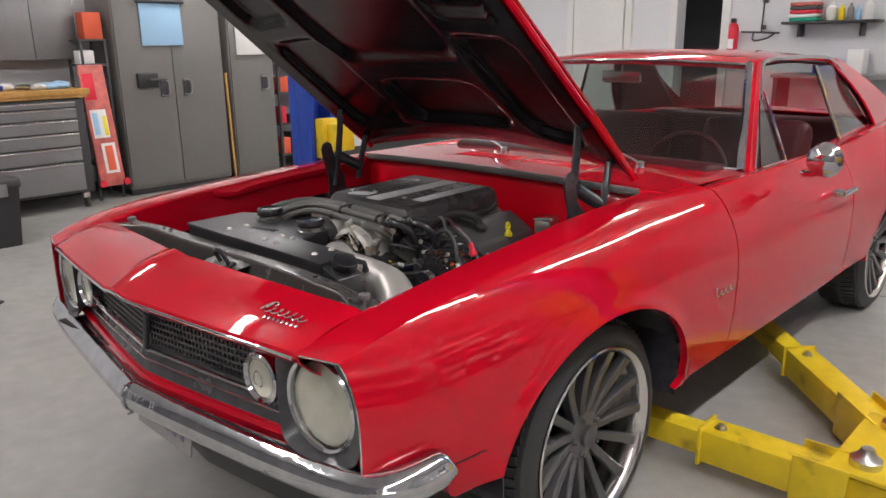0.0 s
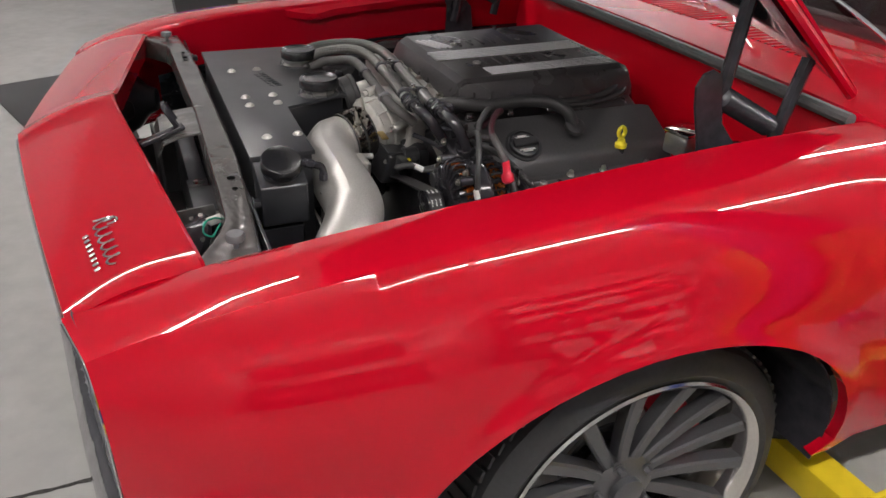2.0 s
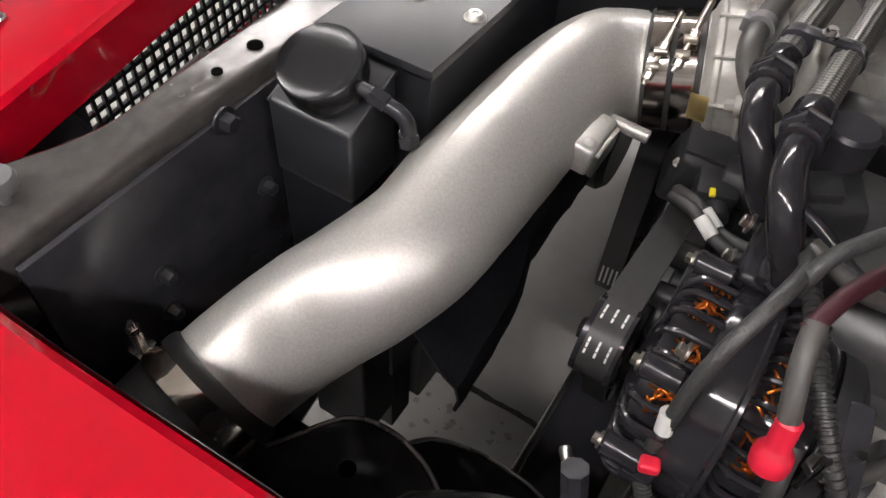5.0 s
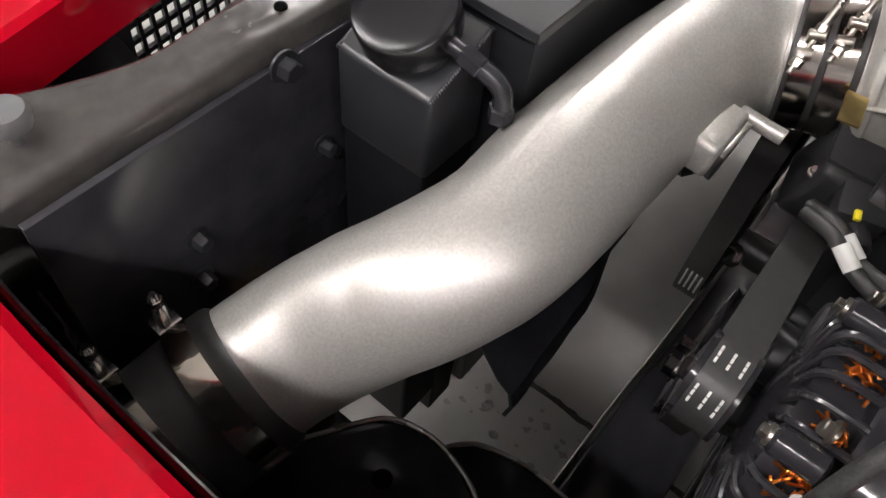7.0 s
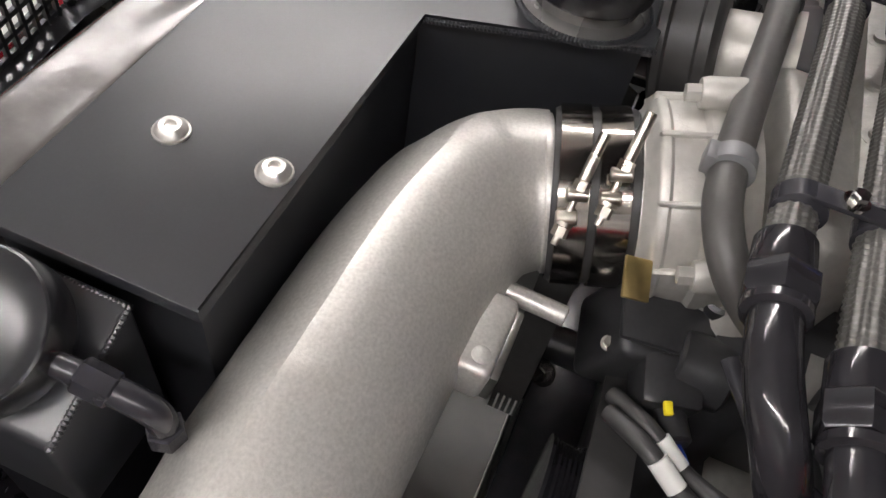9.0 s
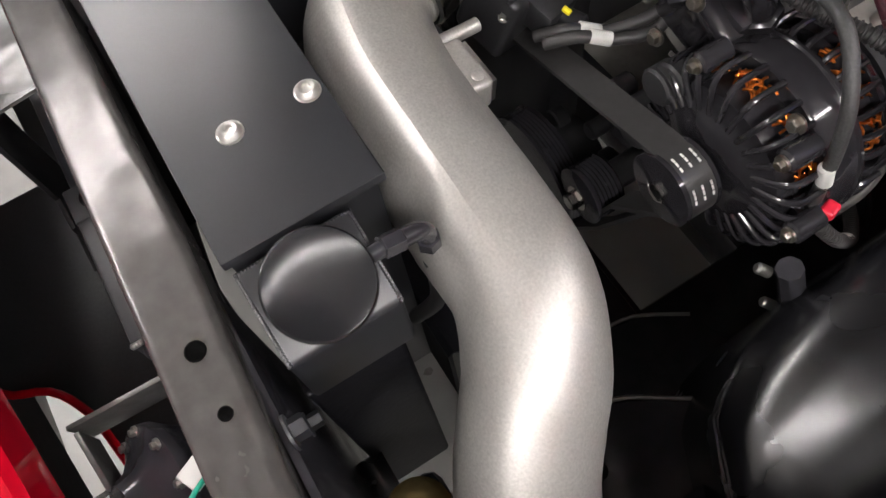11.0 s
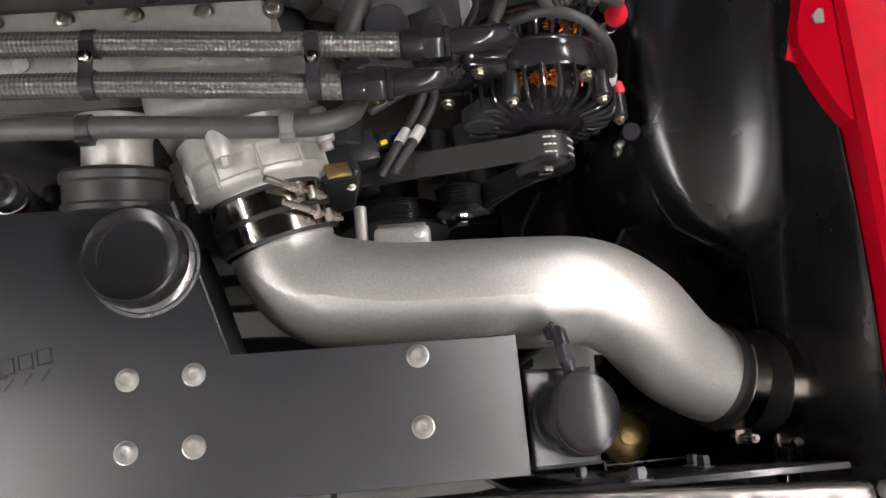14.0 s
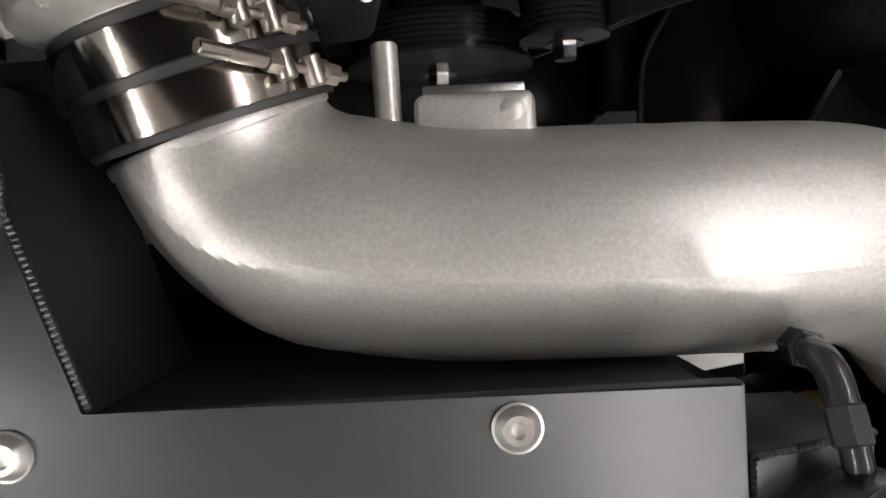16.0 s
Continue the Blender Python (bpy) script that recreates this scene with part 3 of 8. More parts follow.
# chrome bumper
def bumper_rows():
    path = [V(-0.896, 0.30, 0.562), V(-0.896, 0.25, 0.560), V(-0.872, 0.19, 0.550), V(-0.80, 0.145, 0.536), V(-0.6, 0.108, 0.526), V(-0.3, 0.070, 0.520), V(-0.03, 0.038, 0.518), V(0, 0.034, 0.518)]
    path += [V(-p.x, p.y, p.z) for p in reversed(path[:-1])]
    pts = smooth_path([p + V(-0.012, 0, 0) for p in path], 6)
    rows = []
    for i, p in enumerate(pts):
        d = (pts[min(i + 1, len(pts) - 1)] - pts[max(i - 1, 0)]).normalized()
        out = V(d.y, -d.x, 0).normalized()
        h = 0.044
        e = min(i, len(pts) - 1 - i)
        if e < 3:
            h *= (0.62, 0.85, 0.96)[e]
        sec = [(-0.024, 0.96), (-0.012, 1.02), (0.000, 1.0), (0.014, 0.84), (0.024, 0.56), (0.029, 0.36), (0.031, 0.30), (0.033, 0.05), (0.031, -0.22), (0.024, -0.55), (0.012, -0.84), (-0.004, -1.0), (-0.024, -1.0)]
        rows.append([p + out * a + V(0, 0, h * b) for a, b in sec])
    return rows


part("front_bumper", loft(bmesh.new(), bumper_rows()), CHROME, car, "chrome front bumper with a V-shaped nose", angle=25, solid=0.004)
plate = part("number_plate", box(bmesh.new(), (0.035, 0.090, 0.458), (0.30, 0.006, 0.125), rot=(-10, 0, 0), bevel=0.002), PLATEM, car, "number plate under the bumper")
bm = bmesh.new()
for i in range(6):
    box(bm, (-0.07 + i * 0.042, 0.0855, 0.4525), (0.018, 0.003, 0.055), rot=(-10, 0, 0))
part("print", bm, BARM, plate, "dark bars of print")

# open hood: outer skin and pressed inner frame
HO, HU, HN = V(0, 1.44, 0.997), V(0, -0.7743, 0.6328), V(0, 0.6328, 0.7743)


def hood_pt(x, u, w):
    return HO + V(x, 0, 0) + HU * u + HN * w


def hood_front(x):
    return 1.195 + 0.085 * (1 - abs(x) / 0.645)


def hood_crown(x, u):
    """Arch of the hood across the car, stronger at its rear edge."""
    return (0.030 + 0.062 * max(0.0, 1 - u / 1.0)) * (1 - (x / 0.645) ** 2)


rows = []
for k in range(-16, 17):
    x = 0.645 * k / 16
    L = hood_front(x)
    rows.append([hood_pt(x, L * t / 16, hood_crown(x, L * t / 16) + 0.012 * math.sin(math.pi * t / 16)) for t in range(17)])
part("hood", loft(bmesh.new(), rows), RED, car, "red hood, propped open", solid=0.006)
hood = [o for o in car.children if o.name.startswith("hood")][-1]


def hood_inner(x, u):
    """Depth of the pressed inner panel below the skin."""
    base = -0.012 - 0.016 * min(1.0, u / 0.12) + hood_crown(x, u) - 0.008 * (1 - (x / 0.645) ** 2)
    def bay(cx, cu, hx, hu):
        dx, du = abs(x - cx) / hx, abs(u - cu) / hu
        d = max(dx, du) if max(dx, du) > 0.98 else (dx ** 6 + du ** 6) ** (1 / 6)
        return max(0.0, min(1.0, (1.0 - d) / 0.14))
    k = max(bay(0.0, 0.30, 0.25, 0.14), bay(0.43, 0.42, 0.13, 0.28), bay(-0.43, 0.42, 0.13, 0.28), bay(0.0, 0.78, 0.30, 0.24), bay(0.45, 0.93, 0.11, 0.16), bay(-0.45, 0.93, 0.11, 0.16))
    rib = max(0.0, 1 - abs(u - 0.06) / 0.04)
    return base + 0.026 * k - 0.004 * rib


rows = []
for k in range(-60, 61):
    x = 0.632 * k / 60
    L = hood_front(x) - 0.012
    rows.append([hood_pt(x, 0.01 + (L - 0.01) * t / 90, hood_inner(x, 0.01 + (L - 0.01) * t / 90)) for t in range(91)])
part("inner_panel", loft(bmesh.new(), rows), HOODM, hood, "black pressed inner hood panel", angle=60)
for s in (1, -1):
    part("rim", tube(bmesh.new(), [hood_pt(s * 0.642, 0.0, -0.012), hood_pt(s * 0.642, 0.6, -0.012), hood_pt(s * 0.642, 1.19, -0.012)], 0.011, 8, 2), RED, hood)

# hinges: a bracket on the inner fender, two arms
for s in (1, -1):
    prof = [(1.150, 0.80), (1.152, 0.90), (1.128, 0.975), (1.122, 1.012), (1.134, 1.034), (1.154, 1.040), (1.172, 1.030), (1.180, 0.995), (1.196, 0.940), (1.232, 0.900), (1.246, 0.80)]
    bm = loft(bmesh.new(), [[V(s * x, y, z) for y, z in prof] for x in (0.586, 0.592)], closed=True)
    for x in (0.586, 0.592):
        bm.faces.new([bm.verts.new(V(s * x, y, z)) for y, z in prof])
    hg = part("hood_hinge", bm, GLOSS, car, "black sprung hood hinge")
    part("arm", tube(bmesh.new(), [(s * 0.577, 1.172, 0.86), (s * 0.575, 1.188, 0.93), (s * 0.572, 1.203, 1.04), (s * 0.570, 1.216, 1.165)], 0.0125, 8, 4), GLOSS, hg)
    part("arm", tube(bmesh.new(), [(s * 0.597, 1.315, 0.87), (s * 0.597, 1.336, 0.96), (s * 0.592, 1.362, 1.045)], 0.0125, 8, 4), GLOSS, hg)
    coil = [(0.0, -0.004)] + [(0.0175 + 0.004 * (k % 2), k * 0.0047) for k in range(31)] + [(0.0, 0.145)]
    bm = lathe(bmesh.new(), V(s * 0.583, 1.192, 0.985), (0, 1, -0.516), coil, 16)
    part("spring", bm, GLOSS, hg)
    part("link_plate", lathe(bmesh.new(), (s * 0.583, 1.190, 0.905), (s, 0, 0), [(0.0, -0.008), (0.022, -0.008), (0.024, -0.005), (0.024, 0.005)], 20), GLOSS, hg)

# firewall, cowl and weather strip
rows = []
for k in range(-20, 21):
    x = 0.67 * k / 20
    rows.append([V(x, 1.455 + 0.02 * (x / 0.67) ** 2, 0.935), V(x, 1.45, 0.90), V(x, 1.435, 0.80), V(x, 1.43, 0.62), V(x, 1.52, 0.45), V(x, 1.7, 0.34)])
part("firewall", loft(bmesh.new(), rows), RED_LIGHTER, car, solid=0.004)
rows = []
for k in range(-24, 25):
    x = 0.735 * k / 24
    c = 1 - (x / 0.735) ** 2
    yb = 2.13 - 0.15 * c
    rows.append([V(x, 1.445, 0.938), V(x, 1.46, 0.950 + 0.010 * c), V(x, 1.60, 0.948 + 0.016 * c), V(x, 1.75, 0.944 + 0.02 * c), V(x, 1.9, 0.938 + 0.02 * c), V(x, yb, 0.930 + 0.02 * c)])
cowl = part("cowl", loft(bmesh.new(), rows), RED, car, solid=0.004)
for cx in (-0.175, 0.175):
    for i in range(13):
        x = cx - 0.144 + i * 0.024
        zc = 0.9463 + 0.018 * (1 - (x / 0.735) ** 2)
        part("vent_slot", box(bmesh.new(), (x, 1.675, zc), (0.007, 0.095, 0.003), bevel=0.001), DARKM, cowl, "dark vent slot")
        part("vent_lip", box(bmesh.new(), (x + 0.009, 1.675, zc + 0.0005), (0.007, 0.097, 0.005), bevel=0.0015), RED, cowl)
bm = tube(bmesh.new(), [(-0.66, 1.43, 0.945), (-0.3, 1.42, 0.955), (0, 1.42, 0.957), (0.3, 1.42, 0.955), (0.66, 1.43, 0.945)], 0.013, 10, 6)
part("weather_strip", bm, SEAL, car, "grey rubber strip on the firewall edge")
for s in (-0.22, 0.44):
    bm = tube(bmesh.new(), [(s, 1.83, 0.962), (s - 0.05, 1.855, 0.978), (s - 0.22, 1.935, 1.000), (s - 0.40, 2.01, 1.022)], 0.006, 8, 4)
    tube(bm, [(s - 0.20, 1.955, 0.985), (s - 0.40, 2.012, 1.022), (s - 0.60, 2.05, 1.05)], 0.0045, 8, 4)
    lathe(bm, (s, 1.83, 0.955), (0, 0, 1), [(0.02, 0), (0.018, 0.02), (0.008, 0.026)], 16)
    part("wiper", bm, CHROME, car, "bright wiper arm")

# windscreen, roof, pillars, rear glass
def arc_row(xw, y_mid, y_side, z_mid, z_side, n=20):
    return [V(xw * (k / n), y_side + (y_mid - y_side) * (1 - (k / n) ** 2), z_side + (z_mid - z_side) * (1 - (k / n) ** 2)) for k in range(-n, n + 1)]


w0 = arc_row(0.700, 1.985, 2.136, 0.955, 0.932)
w1 = arc_row(0.570, 2.350, 2.430, 1.332, 1.312)
part("windscreen", loft(bmesh.new(), [[a.lerp(b, t / 6) + V(0, -0.012, 0.012) * math.sin(math.pi * t / 6) for a, b in zip(w0, w1)] for t in range(7)]), GLASSM, car, "clear windscreen", solid=0.005).visible_shadow = False
roof_rows = [w1, arc_row(0.572, 2.42, 2.48, 1.358, 1.328), arc_row(0.575, 2.7, 2.75, 1.376, 1.340), arc_row(0.574, 3.10, 3.15, 1.374, 1.335), arc_row(0.566, 3.50, 3.53, 1.350, 1.312), arc_row(0.558, 3.66, 3.67, 1.328, 1.292)]
part("roof", loft(bmesh.new(), roof_rows), RED, car, solid=0.02)
part("headliner", loft(bmesh.new(), [[p + V(0, 0, -0.03) for p in r] for r in roof_rows[1:]]), VINYL, car, "dark red headliner")
r1 = arc_row(0.62, 4.28, 4.12, 1.00, 0.99)
part("rear_window", loft(bmesh.new(), [[a.lerp(b, t / 5) for a, b in zip(roof_rows[-1], r1)] for t in range(6)]), GLASSM, car, "clear rear window", solid=0.005).visible_shadow = False
part("boot_lid", loft(bmesh.new(), [[V(0.70 * k / 10, y, z + 0.015 * (1 - (k / 10) ** 2)) for k in range(-10, 11)] for y, z in ((4.0, 0.985), (4.25, 0.985), (4.45, 0.965), (4.6, 0.92), (4.64, 0.80), (4.62, 0.55), (4.5, 0.40))]), RED, car, solid=0.004)
bm = bmesh.new()
tube(bm, w0, 0.007, 8, 1, smooth=False)
tube(bm, w1, 0.007, 8, 1, smooth=False)
part("windscreen_trim", bm, CHROME, car, "bright windscreen trim")
for s in (1, -1):
    a, b = V(s * 0.712, 2.14, 0.93), V(s * 0.585, 2.445, 1.318)
    d = (b - a)
    part("windscreen_pillar", loft(bmesh.new(), [[a + V(-s * 0.02, -0.01, 0), a + V(s * 0.015, 0.0, 0), a + V(s * 0.018, 0.045, 0), a + V(-s * 0.01, 0.05, 0)], [b + V(-s * 0.02, -0.01, 0.01), b + V(s * 0.012, 0.0, 0.01), b + V(s * 0.012, 0.04, 0.01), b + V(-s * 0.01, 0.05, 0.01)]], closed=True), RED, car)
    bm = bmesh.new()
    tube(bm, [a + V(-s * 0.014, -0.016, 0), b + V(-s * 0.014, -0.016, 0)], 0.016, 8, 1, smooth=False)
    part("pillar_trim", bm, CHROME, car, "bright pillar trim")
    bm = bmesh.new()
    tube(bm, [a + V(s * 0.014, 0.055, 0.0), a.lerp(b, 0.6) + V(s * 0.010, 0.056, 0), b + V(s * 0.010, 0.06, -0.006), V(s * 0.602, 2.75, 1.332), V(s * 0.600, 3.15, 1.328), V(s * 0.606, 3.35, 1.300), V(s * 0.66, 3.52, 1.16), V(s * 0.735, 3.64, 0.99)], 0.010, 8, 6)
    part("drip_rail", bm, CHROME, car, "bright drip rail")
    # rear pillar sweeping down into the quarter
    rows = []
    for t in range(9):
        u = t / 8
        top = V(s * (0.592 - 0.03 * u), 3.30 + 0.36 * u, 1.322 - 0.03 * u)
        low = V(s * (0.765 - 0.10 * u), 3.62 + 0.75 * u, 0.975 + 0.02 * u)
        rows.append([top.lerp(low, k / 8) + V(s * 0.03 * math.sin(math.pi * k / 8), 0, 0) for k in range(9)])
    part("rear_pillar", loft(bmesh.new(), rows), RED, car, solid=0.01)
    part("pillar_lining", loft(bmesh.new(), [[p + V(-s * 0.025, 0, -0.01) for p in r] for r in rows]), VINYL, car, "dark red inner pillar lining")
    part("door_card", box(bmesh.new(), (s * 0.70, 2.75, 0.64), (0.02, 1.6, 0.54), bevel=0.006), VINYL, car, "dark red inner side panel")
    # quarter glass and vent glass
    bm = loft(bmesh.new(), [[V(s * 0.745, 2.20, 0.94), V(s * 0.745, 2.42, 0.94)], [V(s * 0.655, 2.36, 1.18), V(s * 0.655, 2.40, 1.18)]])
    vg = part("vent_glass", bm, GLASSM, car, solid=0.004)
    vg.visible_shadow = False
    bm = bmesh.new()
    tube(bm, [V(s * 0.752, 2.19, 0.94), V(s * 0.752, 2.43, 0.94), V(s * 0.650, 2.405, 1.21)], 0.007, 8, 1, smooth=False)
    part("vent_frame", bm, CHROME, car, "bright vent window frame")
    bm = loft(bmesh.new(), [[V(s * 0.745, 3.12, 0.95), V(s * 0.745, 3.60, 0.97)], [V(s * 0.66, 3.09, 1.16), V(s * 0.66, 3.46, 1.16)], [V(s * 0.615, 3.07, 1.285), V(s * 0.615, 3.32, 1.29)]])
    part("quarter_glass", bm, GLASSM, car, solid=0.004).visible_shadow = False
    bm = tube(bmesh.new(), [V(s * 0.75, 3.115, 0.945), V(s * 0.615, 3.065, 1.295)], 0.009, 8, 1, smooth=False)
    part("quarter_frame", bm, CHROME, car, "bright quarter window frame")
bm = lathe(bmesh.new(), (0.985, 2.16, 0.995), (0.15, 1, 0.0), [(0.0, -0.05), (0.03, -0.048), (0.055, -0.03), (0.064, 0.0), (0.06, 0.006)], 28)
tube(bm, [(0.90, 2.20, 0.935), (0.95, 2.16, 0.94), (0.98, 2.14, 0.96)], 0.011, 10, 4)
part("door_mirror", bm, CHROME, car, "round chrome door mirror")

# cabin
part("cabin_floor", box(bmesh.new(), (0, 2.95, 0.30), (1.5, 2.6, 0.06)), VINYL, car)
part("dashboard", box(bmesh.new(), (0, 2.06, 0.875), (1.30, 0.22, 0.17), rot=(-8, 0, 0), bevel=0.04, seg=3), VINYL, car, "dark red dashboard")
bm = bmesh.new()
ring = [V(0.36 + 0.19 * math.cos(a), 2.33 + 0.06 * math.sin(a), 0.845 + 0.18 * math.sin(a)) for a in [2 * math.pi * i / 32 for i in range(33)]]
tube(bm, ring, 0.012, 8, 1, smooth=False, ends=False)
tube(bm, [(0.18, 2.33, 0.845), (0.36, 2.34, 0.835), (0.54, 2.33, 0.845)], 0.012, 8, 3)
tube(bm, [(0.36, 2.34, 0.835), (0.36, 2.12, 0.76)], 0.025, 10, 1, smooth=False)
part("steering_wheel", bm, VINYL, car, "thin-rimmed dark red steering wheel")
for s in (1, -1):
    st = part("seat", box(bmesh.new(), (s * 0.36, 2.75, 0.52), (0.54, 0.56, 0.18), rot=(6, 0, 0), bevel=0.06, seg=3), VINYL, car, "dark red vinyl bucket seat")
    part("backrest", box(bmesh.new(), (s * 0.36, 3.05, 0.78), (0.53, 0.14, 0.52), rot=(-16, 0, 0), bevel=0.06, seg=3), VINYL, st)
st = part("rear_seat", box(bmesh.new(), (0, 3.50, 0.52), (1.2, 0.45, 0.18), bevel=0.05, seg=3), VINYL, car, "dark red vinyl rear bench")
part("backrest", box(bmesh.new(), (0, 3.82, 0.76), (1.25, 0.14, 0.46), rot=(-20, 0, 0), bevel=0.05, seg=3), VINYL, st)
part("parcel_shelf", box(bmesh.new(), (0, 4.0, 0.955), (1.25, 0.28, 0.02), bevel=0.004), VINYL, car)
bm = box(bmesh.new(), (0.0, 2.40, 1.255), (0.20, 0.02, 0.055), rot=(8, 0, 0), bevel=0.008)
tube(bm, [(0, 2.40, 1.27), (0, 2.41, 1.335)], 0.006, 8, 1, smooth=False)
part("rear_view_mirror", bm, MIRRORM, car, "silver rear-view mirror")

# badges: plain bright strokes
def squiggle(p0, du, dv, n, length, height, r, seed):
    rnd = random.Random(seed)
    bm = bmesh.new()
    pts = []
    for i in range(n * 8 + 1):
        a = 2 * math.pi * i / 8
        t = i / (n * 8)
        tall = 1.5 if i < 8 else (0.75 + 0.25 * rnd.random())
        pts.append(Vector(p0) + du * (length * t + 0.25 * length / n * math.cos(a)) + dv * (height * tall * (0.5 + 0.5 * math.sin(a))))
    tube(bm, pts, r, 6, 3)
    return bm


hp0 = header_point(0.472, 0.39) + V(0, 0, 0.003)
hp1 = header_point(0.602, 0.39) + V(0, 0, 0.003)
bm = squiggle(hp0, (hp1 - hp0).normalized(), V(0, 0.75, 0.24), 6, 0.125, 0.028, 0.0022, 3)
tube(bm, [hp0 + V(-0.006, 0.002, 0.001), hp0 + V(0.0, 0.030, 0.008), hp0 + V(0.018, 0.036, 0.010), hp0 + V(0.022, 0.022, 0.007)], 0.0019, 6, 4)
for i in range(8):
    c_ = hp0.lerp(hp1, 0.22 + 0.105 * i) + V(0, -0.014, -0.005)
    box(bm, c_, (0.0065, 0.009, 0.003), rot=(20, 0, 18), bevel=0.0006)
part("header_emblem", bm, CHROME, car, "bright script emblem on the header panel")
for s in (1, -1):
    bm = squiggle(V(s * 0.9105, 1.50, 0.625), V(0, 1, 0.02), V(0, 0, 1), 4, 0.135, 0.022, 0.002, 5)
    part("fender_emblem", bm, CHROME, car, "bright script emblem on the fender")


# wheels
def wheel(x, y, s):
    w = part("wheel", lathe(bmesh.new(), (s * (x - 0.12), y, 0.335), (s, 0, 0), [(0.10, 0.0), (0.10, 0.02)], 24), GUNMETAL, car, "multi-spoke gunmetal alloy wheel with a polished lip")
    c = V(s * x, y, 0.335)
    prof = [(0.268, -0.23), (0.30, -0.235), (0.325, -0.22), (0.334, -0.19), (0.335, -0.12), (0.334, -0.05), (0.326, -0.018), (0.305, 0.0), (0.285, 0.004), (0.270, -0.004), (0.262, -0.02)]
    part("tyre", lathe(bmesh.new(), c, (s, 0, 0), prof, 72, close=False), TYREM, w, "low-profile black tyre")
    bm = bmesh.new()
    for i in range(72):
        a = 2 * math.pi * i / 72
        for u, tw in ((-0.06, 0.5), (-0.15, -0.5)):
            p = c + V(s * u, math.cos(a) * 0.336, math.sin(a) * 0.336)
            m = Matrix.Translation(p) @ Matrix.Rotation(a, 4, "X") @ Matrix.Rotation(0.45 * tw, 4, "Y") @ Matrix.Diagonal((0.065, 0.005, 0.020, 1))
            bmesh.ops.create_cube(bm, size=1.0, matrix=m)
    part("tread", bm, TYREM, w, "tread blocks")
    part("rim", lathe(bmesh.new(), c, (s, 0, 0), [(0.262, -0.02), (0.272, 0.002), (0.268, 0.006), (0.258, 0.0), (0.252, -0.012), (0.247, -0.05), (0.245, -0.22)], 72, close=False), STEEL, w, "polished rim lip")
    for i in range(15):
        a = 2 * math.pi * i / 15
        m = Matrix.Translation(c) @ Matrix.Rotation(a, 4, "X")
        rows = []
        for t in range(7):
            r = 0.045 + 0.205 * t / 6
            wd = 0.011 + 0.004 * t / 6
            dp = -0.045 + 0.035 * (t / 6) ** 1.6
            rows.append([m @ V(s * (dp - 0.03), r, -wd), m @ V(s * (dp - 0.004), r, -wd), m @ V(s * dp, r, -wd * 0.7), m @ V(s * dp, r, wd * 0.7), m @ V(s * (dp - 0.004), r, wd), m @ V(s * (dp - 0.03), r, wd)])
        part("spoke", loft(bmesh.new(), rows, closed=True), GUNMETAL, w)
    bm = lathe(bmesh.new(), c, (s, 0, 0), [(0.07, -0.09), (0.07, -0.045), (0.05, -0.038), (0.032, -0.036), (0.032, -0.022), (0.026, -0.018), (0, -0.018)], 32)
    for i in range(5):
        a = 2 * math.pi * (i + 0.5) / 5
        hexbolt(bm, c + V(s * -0.04, math.cos(a) * 0.056, math.sin(a) * 0.056), (s, 0, 0), 0.008, 0.012)
    part("hub", bm, GUNMETAL, w)
    bm = lathe(bmesh.new(), c + V(-s * 0.13, 0, 0), (s, 0, 0), [(0.18, 0), (0.18, 0.02), (0.09, 0.022), (0.09, 0.03)], 40)
    part("brake_disc", bm, ZINC, w, "steel brake disc")
    bm = box(bmesh.new(), c + V(-s * 0.10, 0.13, 0.09), (0.06, 0.07, 0.16), rot=(35, 0, 0), bevel=0.012)
    part("brake_caliper", bm, REDCAP, w, "red brake caliper")


for s in (1, -1):
    wheel(0.845, 0.952, s)
    wheel(0.855, 3.675, s)

